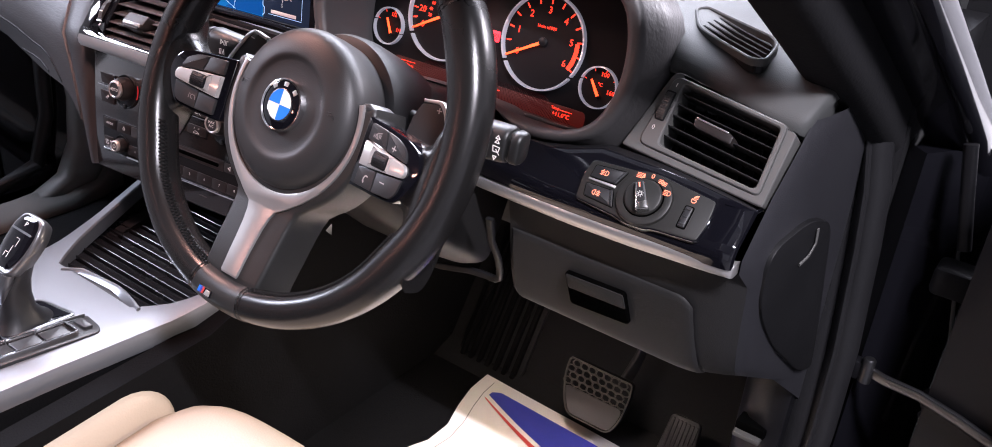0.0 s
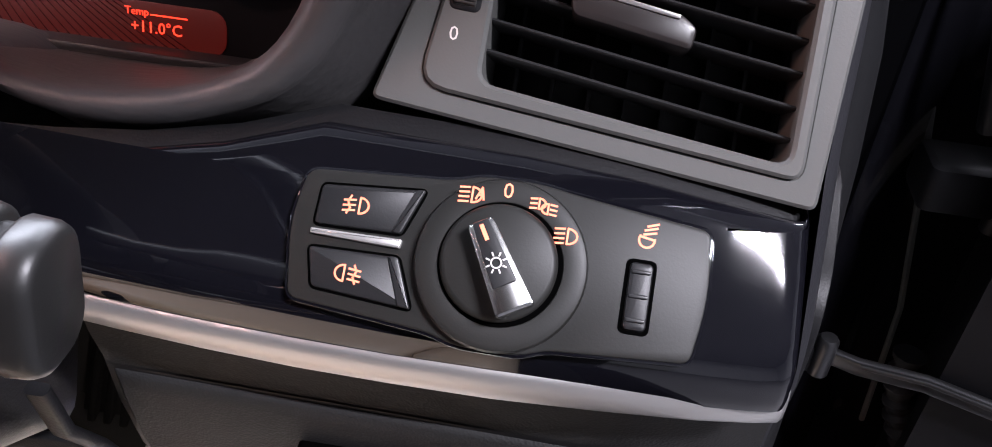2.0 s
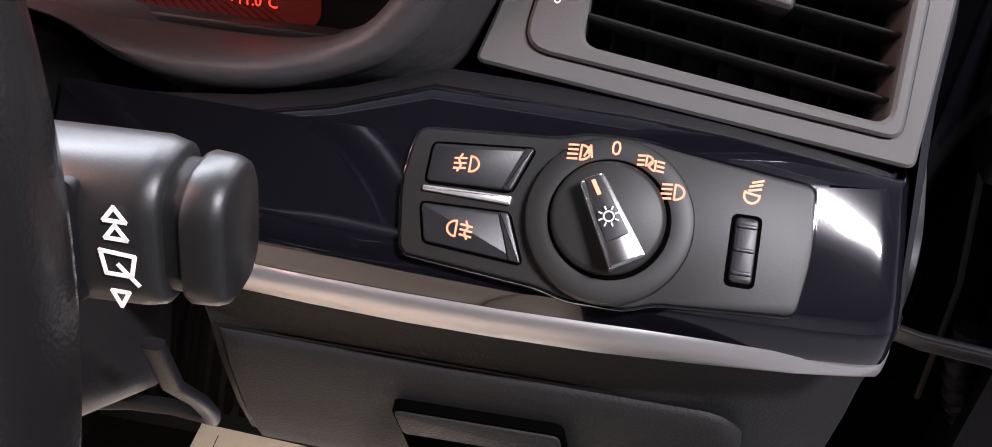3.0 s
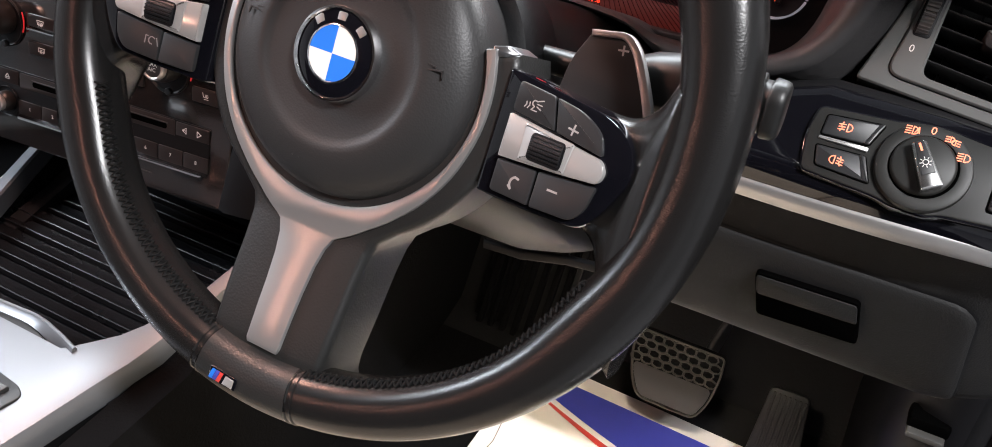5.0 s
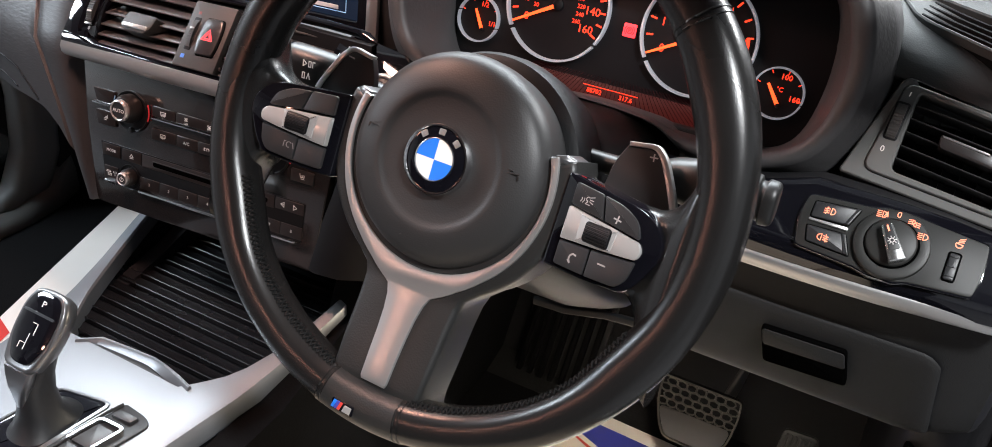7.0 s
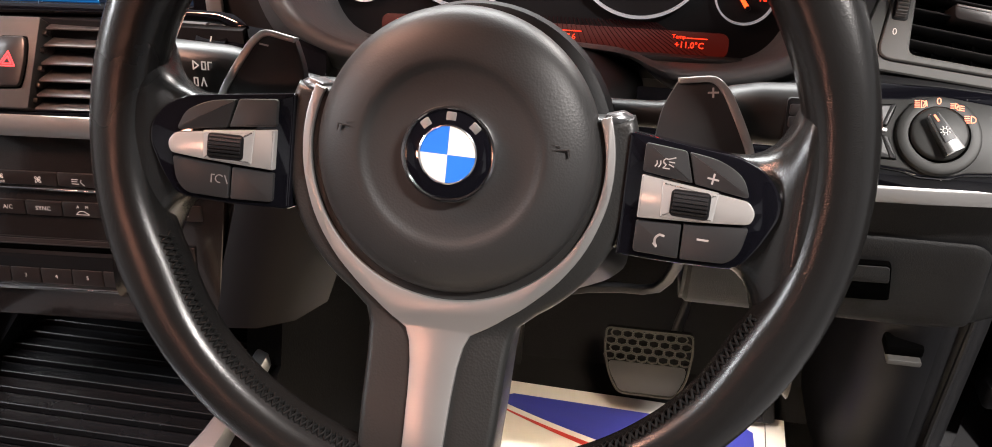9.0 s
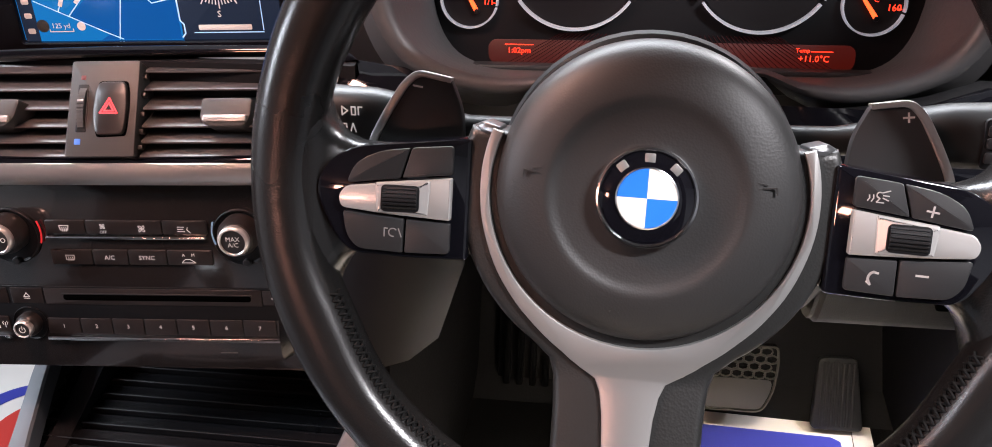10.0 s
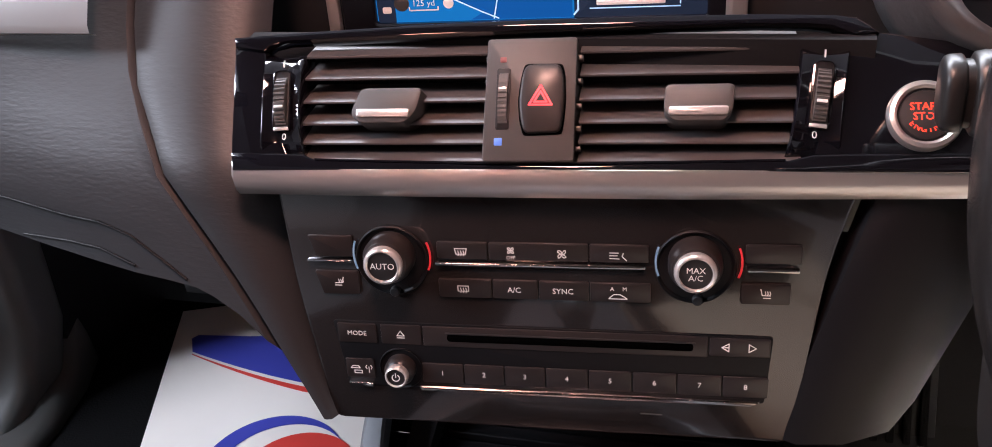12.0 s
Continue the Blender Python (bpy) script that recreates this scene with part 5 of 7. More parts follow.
LIP_IN = [(0, -33), (30, -34), (58, -37), (78, -43.5), (100, -46.5), (125, -44.5), (147, -38), (163, -28), (174, -12), (180, 9), (181, 31), (177, 55), (166, 78), (140, 92), (80, 98), (0, 98)]
LIP_OUT = [(0, -37.5), (30, -38.5), (59, -42), (79, -52), (104, -57), (130, -55), (152, -48.5), (171, -38.5), (185, -22), (195, 2), (198, 28), (194, 58), (181, 86), (150, 104), (80, 112), (0, 112)]
SKIRT = [(u * (1 + 0.055 * min(1.0, max(0.0, (u - 60) / 80))), v - 11.0 * min(1.0, max(0.0, (u - 62) / 30)) * min(1.0, max(0.0, (20 - v) / 50))) for u, v in LIP_OUT]
WELL = [(0, -50), (28, -50), (55, -50), (75, -50), (98, -50), (120, -49), (138, -45), (151, -36), (160, -20), (165, 5), (166, 30), (163, 55), (153, 78), (130, 92), (75, 98), (0, 98)]
MIDDLE = [((a + c) / 2, (b + d) / 2) for (a, b), (c, d) in zip(WELL, LIP_IN)]
CREST = [(a * 0.6 + c * 0.4, b * 0.6 + d * 0.4) for (a, b), (c, d) in zip(LIP_IN, LIP_OUT)]
bm = rings([half_loop(WELL, -30), half_loop(WELL, 0), half_loop(MIDDLE, 30), half_loop(LIP_IN, 52), half_loop(LIP_IN, 56.5, 0.6), half_loop(CREST, 60), half_loop(LIP_OUT, 57.5, -1.2), half_loop(LIP_OUT, 53), half_loop(SKIRT, 40), half_loop(SKIRT, 22, 2.0), half_loop(SKIRT, 0, 3.0)], scale=MM, ends=(False, False))
bmesh.ops.recalc_face_normals(bm, faces=bm.faces)
part("hood", bm, HOOD, clu, "grained dark hood round the dials", sharp=80)
part("face", plate(rrect(340, 170, 30, 0, 20), -30, -8, 1), FACE, clu)
part("light_field", plate(rrect(250, 17, 6, 0, -38.5), -8, -7.4, 0.2), RED_DIM, clu, "dim red glow under the dials")
fanl = [[(u * 0.72, -25), (u * 1.1, -47)] for u in range(-102, 103, 4)]
tagged(part("line_field", strokes(fanl, 0.45, -7.4), RED_GLOW, clu, "fan of thin red lines under the dials"), kind="stuff")


def gauge(cx, cy, r, needle, marks, words, a0, a1, px=0.0, py=0.0):
    g = part("dial", lathe([(r * 0.93, -8), (r * 0.93, -6.6), (r * 0.4, -6.6), (0.1, -6.6)], 48, cx=cx, cy=cy), FACE, clu)
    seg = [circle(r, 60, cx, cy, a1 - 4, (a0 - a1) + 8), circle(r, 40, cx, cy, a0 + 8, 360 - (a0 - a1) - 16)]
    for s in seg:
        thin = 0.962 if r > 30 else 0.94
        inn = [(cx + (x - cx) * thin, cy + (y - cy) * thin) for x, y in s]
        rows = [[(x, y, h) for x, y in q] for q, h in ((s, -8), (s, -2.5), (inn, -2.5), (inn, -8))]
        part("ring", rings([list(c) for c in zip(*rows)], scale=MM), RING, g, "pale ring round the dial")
    ticks = []
    for i in range(marks + 1):
        a = radians(a0 + (a1 - a0) * i / marks)
        ticks.append([(cx + r * 0.80 * math.cos(a), cy + r * 0.80 * math.sin(a)), (cx + r * 0.90 * math.cos(a), cy + r * 0.90 * math.sin(a))])
    part("scale", strokes(ticks, r * 0.028, -6.6), LIT, g, "lit red scale")
    for i, wd in enumerate(words):
        if wd:
            a = radians(a0 + (a1 - a0) * i / (len(words) - 1))
            lettering(wd, r * (0.20 if r > 30 else 0.30), cx + r * 0.66 * math.cos(a), cy + r * 0.66 * math.sin(a), -6.5, LIT, g)
    a = radians(needle)
    d, p = Vector((math.cos(a), math.sin(a))), Vector((-math.sin(a), math.cos(a)))
    c0 = Vector((cx + px * r, cy + py * r))
    w0, w1, back = (0.034, 0.016, 0.05) if r > 30 else (0.075, 0.045, 0.02)
    q = [c0 - d * r * back - p * r * w0, c0 + d * r * 0.93 - p * r * w1, c0 + d * r * 0.93 + p * r * w1, c0 - d * r * back + p * r * w0]
    part("needle", rings([[(v.x, v.y, h) for v in q] for h in (-5, -4)], scale=MM), NEEDLE, g, "lit orange needle")
    part("hub", lathe([(r * 0.10, -6.5), (r * 0.10, -4.5), (r * 0.07, -3.6), (0.1, -3.5)], 20, cx=cx + px * r, cy=cy + py * r), FACE, g)
    return g


g1 = gauge(-65.0, 25, 48, 208, 16, ["0", "20", "40", "60", "80", "100", "120", "140", "160"], 208, -28)
for i, wd in enumerate(("", "20", "40", "60", "80", "100", "120", "140", "160", "180", "200", "220", "240", "260")):
    a = radians(208 - 236 * i / 13)
    if wd:
        lettering(wd, 5.0, -65.0 + 21 * math.cos(a), 25 + 21 * math.sin(a), -6.5, LIT, g1)
g2 = gauge(60.0, 25, 48, 208, 12, ["0", "1", "2", "3", "4", "5", "6"], 208, -28)
part("redline", strokes([circle(38.5, 10, 60.0, 25, -28, 36)], 4.5, -6.6), LIT, g2, "lit red end of the scale")
lettering("1/min x1000", 4.5, 60.0, 40, -6.5, LIT, g2)
g3 = gauge(-138, -2, 20.5, 118, 4, ["", "", "1/2", "", "1/1"], 160, -10, 0.25, -0.42)
g4 = gauge(131.8, -2.5, 20.5, 126, 4, ["", "", "100", "", "160"], 160, -10, 0.12, -0.45)
lettering("°C", 5, 132.5, 0.5, -6.5, LIT, g4)
lettering("1:02pm", 5.6, -103, -37.6, -6.8, LIT, clu)
lettering("88702", 5.6, -17, -38.4, -6.8, LIT, clu)
lettering("317.6", 5.6, 12, -38.4, -6.8, LIT, clu)
lettering("+11.0°C", 6.0, 98, -39.4, -6.8, LIT, clu)
lettering("Temp", 4.0, 90.5, -33.8, -6.8, LIT, clu)
[part("text_line", strokes([l], 0.5, -6.9), LIT, clu) for l in ([(-113, -33.4), (-93, -33.4)], [(-28, -34.2), (22, -34.2)], [(96, -34.4), (110, -34.4)])]
sign = part("parking_lamp", plate(rrect(11, 11, 1, 2, 18), -8, -6.6, 0.1), HAZARD, clu, "lit red parking brake sign")
part("sign_mark", strokes([circle(2.6, 12, 2, 18) + [circle(2.6, 12, 2, 18)[0]], circle(4.2, 8, 2, 18, 130, 100), circle(4.2, 8, 2, 18, -50, 100), [(1.2, 16.6), (1.2, 19.4), (2.6, 19.2), (2.6, 18.2), (1.2, 18)]], 0.55, -6.65), FACE, sign)
glass_bar = plate(rrect(280, 4, 1.5, 0, -48), -20, 4, 1.2)
part("lower_lip", glass_bar, SMOOTH, clu)

# ---- steering wheel ----
WM = panel(0.36, 0.0, 0.67, 24, 0, -2)
wheel = thing("steering_wheel", WM, "black leather three spoke steering wheel with satin silver trim", "steering wheel")
RC, RIM_U, RIM_V = 170.5, 2.6, 4.0


def rim_h(v):
    return -17.5 - 0.027 * v


def bump_at(a, centre, width):
    return math.exp(-(((a - centre + 180) % 360 - 180) / width) ** 2)


def rim_thick(a):
    """How far the rim reaches inwards and outwards of its middle line, and its half depth."""
    grip = max(bump_at(a, 30, 15), bump_at(a, 150, 15))
    thumb = max(bump_at(a, 332, 10), bump_at(a, 208, 10))
    low = max(0.0, -math.sin(radians(a))) ** 0.6
    return 16.0 + 3.5 * grip + 3.0 * thumb - 2.5 * low, 15.8 + 0.8 * grip, 17.2 + 1.0 * grip


def rim_point(a, phi, lift=0.0):
    """A point on the rim's skin: a round the wheel, phi round the section (0 outwards, 90 to the driver)."""
    ri, ro, rv = rim_thick(a)
    mid, ru = (ro - ri) / 2, (ro + ri) / 2 + lift
    c, s = math.cos(radians(phi)), math.sin(radians(phi))
    d = RC + mid + ru * math.copysign(abs(c) ** 0.80, c)
    x, y = RIM_U + d * math.cos(radians(a)), RIM_V + d * math.sin(radians(a))
    return Vector((x, y, rim_h(y) + (rv + lift) * math.copysign(abs(s) ** 0.86, s)))


def rim_band(a0, a1, n, lift=0.0, closed=False):
    angles = [a0 + (a1 - a0) * i / (n if closed else n - 1) for i in range(n)]
    bm = rings([[rim_point(a, 360 * k / 28, lift) for k in range(28)] for a in angles], scale=MM, tail=closed)
    bmesh.ops.recalc_face_normals(bm, faces=bm.faces)
    return bm


rim = part("rim", rim_band(0, 360, 180, closed=True), LEATHER, wheel, "worn black leather rim", sharp=80)
for a in (43.0, 137.0, 258.8, 278.4):
    bm = bmesh.new()
    for d in (-0.55, 0.55):
        pts = [rim_point(a + d, 15 * k, 0.0) for k in range(24)]
        ax = (math.cos(radians(a)), math.sin(radians(a)), 0.001)
        sweep(pts, [(0.75 * math.cos(radians(k * 60)), 0.75 * math.sin(radians(k * 60))) for k in range(6)], closed=True, up=ax, scale=MM, bm=bm)
    part("seam", bm, LEATHER, rim, "rolled seam across the rim")
lace = bmesh.new()
for a0, a1 in ((203, 257.5), (279.5, 337)):
    n = 44
    for i in range(n):
        a, b = a0 + (a1 - a0) * i / n, a0 + (a1 - a0) * (i + 0.9) / n
        for p, q in ((rim_point(a, 143, 0.5), rim_point(b, 166, 0.3)), (rim_point(b, 146, 0.4), rim_point(a, 169, 0.5))):
            mid = (p + q) / 2 + (rim_point(a, 156, 1.5) - rim_point(a, 156))
            sweep([p, mid, q], [(0.62 * math.cos(radians(k * 72)), 0.62 * math.sin(radians(k * 72))) for k in range(5)], up=(0.1, 0.2, 1), scale=MM, bm=lace)
tagged(part("lacing", lace, THREAD, rim, "black cross stitched lacing"), kind="stuff")
part("rim_insert", rim_band(259.6, 277.6, 16, 0.35), SPOKE, rim, "smooth lower rim piece with a small striped badge", sharp=70)
BADGE = Matrix.Translation(rim_point(265.5, 82, 0.4) * MM) @ pose(0, 0, 0, 8, 0, -3)
part("badge_plate", plate(rrect(17, 7.4, 0.8, 0, 0), -2, 0.5, 0.3), GLOSS, rim, m=BADGE)
for m_, u in ((BLUE_GLASS, -6.6), (BLUE, -4.2), (RED, -1.8)):
    part("badge_stripe", plate([(u - 1.9, -3), (u + 0.3, -3), (u + 2.2, 3), (u, 3)], 0.2, 0.9, 0.1), m_, rim, m=BADGE)
part("badge_mark", plate([(0.4, -2.6), (6.6, -2.6), (7.2, 2.5), (2.0, 2.5)], 0.3, 1.0, 0.2), BRIGHT, rim, "small silver badge", m=BADGE)

# airbag cover and the badge
prof = [(64, -62), (67.5, -40), (68.8, -26), (68.5, -21.5), (67.4, -17.4), (65.6, -13.9), (63.0, -11.2), (59, -8.9), (54, -6.9), (49, -5.5), (45.5, -4.8), (43.5, -4.8), (41.8, -5.4), (40.2, -6.2), (38, -6.7), (32, -6.9), (0.1, -6.6)]
cover = part("airbag_cover", lathe(prof, 96), PAD, wheel, "round black grained airbag cover", m=pose(0, -0.0005, 0), sharp=60)
badge = part("badge", lathe([(22.4, -8), (22.4, -2.2), (21.8, -1.0), (20.9, -0.8), (20.2, -1.8)], 56, ends=(True, False)), CHROME, cover, "round badge with blue and white quarters")
part("badge_ring", lathe([(20.4, -4), (20.2, -2.0), (17, -1.0), (13.4, -0.6)], 56), GLOSS, badge, "gloss black ring")
part("badge_edge", lathe([(13.8, -1), (13.6, -0.2), (13.0, 0.1), (12.6, -0.4)], 48, ends=(False, False)), CHROME, badge)
for q in range(4):
    pts = [(0, 0)] + circle(12.7, 12, 0, 0, 90 * q, 90)
    part("badge_quarter", rings([[(x, y, h) for x, y in pts] for h in (-1, -0.15)], scale=MM), BLUE_GLASS if q in (1, 3) else WHITE_GLASS, badge, "blue quarter" if q in (1, 3) else "white quarter")
for a in (131, 90, 49):
    mk = plate(rrect(4.6, 5.2, 0.8), -0.4, 0.35, 0.2)
    part("badge_mark", mk, SILVER, badge, m=pose(0, 0, -0.0012, 0, 0, 0) @ pose(16.8 * MM * math.cos(radians(a)), 16.8 * MM * math.sin(radians(a)), 0, 0, 0, a - 90))
for k in (-1, 1):
    horn = [[(k * 46, 6.6), (k * 48.5, 7.4), (k * 54, 8.0), (k * 54.6, 5.2)], [(k * 46, 9.4), (k * 50, 9.0)]]
    part("horn_mark", strokes(horn, 0.7, -6.0, thick=0.9), PAD, cover)
part("word_mark", strokes([[(-12 + 4 * j, -52.8), (-9.6 + 4 * j, -50.2)] for j in range(6)], 0.7, -7.6, thick=1.0), PAD, cover)


def rising(bm):
    """The lower spoke rises towards the driver and dips again at the rim."""
    for v in (-86, -100, -115, -130, -148, -152, -160, -165):
        bmesh.ops.bisect_plane(bm, geom=bm.verts[:] + bm.edges[:] + bm.faces[:], plane_co=(0, v * MM, 0), plane_no=(0, 1, 0))
    for p in bm.verts:
        p.co.z += float(np.interp(p.co.y / MM, (-168, -160, -152, -148, -130, -100, -86), (11.0, 11.6, 13.2, 13.2, 10.0, 3.6, 0.5))) * MM
    return bm


# silver yoke with the lower spoke
def polar(r, a, dv=-1.2):
    return (r * math.cos(radians(a)), dv + r * math.sin(radians(a)))


def yoke_out(a):
    low = min(abs(a - 270), 90)
    return float(np.interp(low, (14, 24, 36, 50, 70, 90, 111), (86.5, 82.0, 79.0, 77.2, 75.6, 75.2, 75.2)))


arcR = [polar(yoke_out(a), a) for a in np.linspace(380, 286, 26)]
arcL = [(-x, y) for x, y in arcR[::-1]]
side = [(16.2, -88), (13.6, -94), (11.8, -104), (10.8, -118), (10.2, -136), (9.9, -148.0), (9.0, -150.5)]
innL = [polar(70.9 - 1.2 * max(0.0, math.sin(radians(a))) * 2, a) for a in np.linspace(160, 380, 48)]
outer = arcR + side + [(-x, y) for x, y in side[::-1]] + arcL
part("yoke", rising(plate((outer + innL)[::-1], -30, -17.0, 0.8)), SILVER, wheel, "satin silver trim round the cover and down the lower spoke")
for s in (1, -1):
    q = [(68.2, 20.0), (74.6, 21.6), (79.8, 22.0), (80.6, 25.0), (75.5, 27.4), (67.6, 25.2)]
    q = q if s > 0 else [(-x, y) for x, y in q][::-1]
    bm = plate(round_corners(q, 1.0), -40, -18.6, 1.4)
    for p in bm.verts:
        p.co.z -= 0.75 * max(0.0, abs(p.co.x) - 74.5 * MM)
    part("yoke_end", bm, DULL, wheel, "mitred end of the silver trim")
# dark surround and lower spoke behind the trim
low = [polar(85.6 + 1.6 * max(0.0, -math.sin(radians(a))), a) for a in np.linspace(377, 303, 22)]
low = [(73.5, 23.6), (81.0, 25.0)] + low[1:] + [(38.5, -82), (36, -90), (35.0, -104), (34.6, -128), (33.6, -149), (33.2, -158), (35.5, -165), (40, -172)]
low = low + [(-x, y) for x, y in low[::-1]]


def soft_plate(pts, low_h, high, w):
    """A plate whose front edge falls away in a round shoulder w wide."""
    pts = pts[::-1]
    steps = [(0.0, w * 1.1), (0.12, w * 0.66), (0.32, w * 0.32), (0.6, w * 0.1), (1.0, 0.0)]
    loops = [[(x, y, low_h) for x, y in pts]]
    for f, d in steps:
        loops.append([(x, y, high - d) for x, y in inset(pts, w * f)])
    return rings(loops, scale=MM)


part("lower_spoke", rising(soft_plate(low, -60, -19.4, 4.2)), SPOKE, wheel, "grained black lower spoke", sharp=60)

TOPS = [(70, 20.0), (84, 17.6), (103, 15.8), (128, 13.2), (136, 13.6), (142, 16.2), (147, 20.5), (151, 27.0), (154, 37.0), (158, 47.0), (166, 56.0)]
BOTS = [(70, -37.0), (84, -38.0), (106, -38.2), (128, -38.2), (135, -40.5), (140, -45.0), (144, -52.0), (147, -62.0), (150, -74.0), (156, -86.0), (166, -96.0)]


def at(tab, u):
    return float(np.interp(u, [a for a, _ in tab], [b for _, b in tab]))


for s in (1, -1):
    loops = []
    for u in list(np.linspace(70, 126, 9)) + list(np.linspace(130, 166, 19)):
        vt, vb = at(TOPS, u), at(BOTS, u)
        mid, half = (vt + vb) / 2, (vt - vb) / 2
        crest = float(np.interp(u, (70, 120, 138, 146, 152, 158, 166), (-21.0, -17.5, -15.5, -11.0, -6.5, -3.6, -4.5)))
        back = -46.0
        loop = []
        for k in range(32):
            a = radians(360 * k / 32)
            c, w = math.cos(a), math.sin(a)
            loop.append((s * u, mid + half * math.copysign(abs(c) ** 0.5, c), (crest + back) / 2 + (crest - back) / 2 * math.copysign(abs(w) ** 0.55, w)))
        loops.append(loop)
    bm = rings(loops, scale=MM)
    bmesh.ops.recalc_face_normals(bm, faces=bm.faces)
    part("side_spoke", bm, LEATHER, wheel, "black leather side spoke that swells into the rim", sharp=75)

    def mir(q):
        return q if s > 0 else [(-x, y) for x, y in q][::-1]

    lean_up = Matrix.Identity(4)
    lean_up[2][0] = s * 0.15
    lean_up[2][3] = -14.0 * MM - 0.15 * 85 * MM
    K = lambda q, lo, hi, b: plate(mir(q), lo, hi, b)
    pod_q = round_corners([(80, -38.2), (106, -38.4), (134.5, -37.0), (142.5, -26), (149.4, -11), (149.0, -2.2), (143, 7.0), (132, 12.8), (103.5, 16.2), (80, 19)], [2, 8, 6, 8, 6, 6, 7, 8, 8, 2])
    pod = part("switch_pod", K(pod_q, -24, -2.2, 1.6), GLOSS, wheel, "gloss black switch pod", m=lean_up)
    wing_q = round_corners([(87.6, -19.2), (118, -17.4), (137, -15.4), (138.6, -10.0), (135.4, -5.4), (106, -1.7), (87.6, 0.6)], [1, 10, 2.4, 2.4, 2.0, 12, 1])
    wing = part("silver_wing", K(wing_q, -6, 1.8, 0.9), BRIGHT, pod, "satin silver wing", m=lean_up)
    part("roller_frame", K(round_corners([(97.5, -17.8), (121.0, -17.0), (122.2, -3.0), (96.6, -0.4)], 1.2), 0.8, 2.7, 1.7), BRIGHT, wing, "bright chamfer round the roller", m=lean_up)
    part("roller_slot", K(rrect(17.4, 12.4, 2.2, 110.2, -9.8), 1.0, 2.85, 0.2), FACE, pod, m=lean_up)
    arc = [(5.6, -3.0)]
    for k in range(6):
        for f, d in ((0.02, 0.0), (0.12, 0.7), (0.55, 0.7), (0.65, 0.0)):
            v = 5.4 - 10.8 * (k + f) / 6
            arc.append((v, 2.6 - 0.075 * v * v + d))
    arc.append((-5.6, -3.0))
    roll = rings([[(s * 110.2 + x, v - 9.8, w + 1.6) for v, w in arc] for x in (-7.6, -7.0, 7.0, 7.6)], scale=MM)
    bmesh.ops.recalc_face_normals(roll, faces=roll.faces)
    part("roller", roll, RUBBER, pod, "ribbed black roller", m=lean_up)
    up1 = round_corners([(87.6, 2.0), (110.2, -0.6), (106.2, 13.4), (87.6, 15.2)], [1.5, 1, 1.5, 2])
    up2 = round_corners([(111.2, -0.8), (135.4, -4.2), (131.6, 5.4), (121, 11.2), (107.2, 13.2)], [1, 2.5, 6, 7, 1])
    dn1 = round_corners([(87.6, -35.0), (108.0, -35.4), (107.8, -19.6), (87.6, -20.6)], [2, 1, 1, 1])
    dn2 = round_corners([(109.0, -35.4), (129.5, -34.4), (134.6, -28.6), (136.8, -16.8), (108.8, -19.4)], [1, 6, 5, 2, 1])
    for q in (up1, up2, dn1, dn2):
        part("key", K(q, -5, 0.0, 0.6), SMOOTH, pod, m=lean_up)
    if s > 0:
        mic = [[(94.4, 4.8), (95.2, 6.2), (95.0, 7.6)], [(92.9, 5.0), (93.6, 6.2), (93.4, 7.4)], circle(1.3, 8, 97.6, 7.6, 60, 180), [(96.6, 7.0), (97.6, 6.2), (96.4, 4.6), (99.2, 4.5)], [(98.6, 8.8), (101.4, 9.8)], [(98.8, 7.6), (101.2, 7.5)], [(98.8, 6.5), (101, 5.6)]]
        plus = [[(116.4, 2.8), (121.0, 2.2)], [(118.4, 0.4), (119.0, 4.8)]]
        phone = [circle(3.2, 9, 100.2, -28.6, 110, 110), [(99.0, -25.6), (100.8, -26.0)], [(96.6, -30.0), (98.0, -31.2)]]
        marks = [(mic, 0.5), (plus, 0.8), (phone, 1.0), ([[(115.6, -25.2), (120.2, -25.2)]], 0.9)]
    else:
        marks = [([circle(1.9, 9, -113.5, -26, 40, 240), [(-117.4, -28), (-117.4, -24.2), (-116.0, -24.2)], [(-111, -24.2), (-109.6, -28)]], 0.5)]
    for lines, w in marks:
        part("symbol", strokes(lines, w, 0.0), PRINT_DIM if s > 0 else MARK, pod, m=lean_up)
    if s < 0:
        lettering("SET", 4.2, -104, 5.4, 0, MARK, pod, turn=3).matrix_basis = lean_up
    else:
        lettering("MODE", 3.6, 129.5, -10.4, 1.8, GREY, pod, turn=-3).matrix_basis = lean_up
    # shift paddle behind the spoke
    deep = -50.5 if s > 0 else -57.5
    bl = round_corners([(88, -20), (139, -20), (140.5, -4), (138.5, 12), (131.5, 27), (122.0, 42.4), (115.8, 47.0), (99.4, 44.4), (93, 30)], [3, 4, 8, 20, 20, 4, 4, 2, 6])
    pd = part("shift_paddle", plate(mir(bl), deep - 7, deep - 1.2, 1.2), SMOOTH, wheel, "black shift paddle with a silver edge")
    e_out = round_corners([(98.8, 45.2), (117.2, 48.4), (124.6, 42.0), (133.2, 27.4), (140.4, 12.8), (143.0, -2), (143.5, -16)], [0, 5, 10, 30, 30, 20, 0], 5)
    e_in = round_corners([(99.6, 42.4), (115.6, 45.0), (121.2, 39.6), (129.6, 25.0), (136.2, 11.8), (138.8, -3), (139.2, -16)], [0, 4, 8, 30, 30, 20, 0], 5)
    ed = plate(mir(e_in + e_out[::-1]), deep - 6, deep, 0.9)
    bmesh.ops.recalc_face_normals(ed, faces=ed.faces)
    part("paddle_edge", ed, SILVER, pd, "satin silver paddle edge")
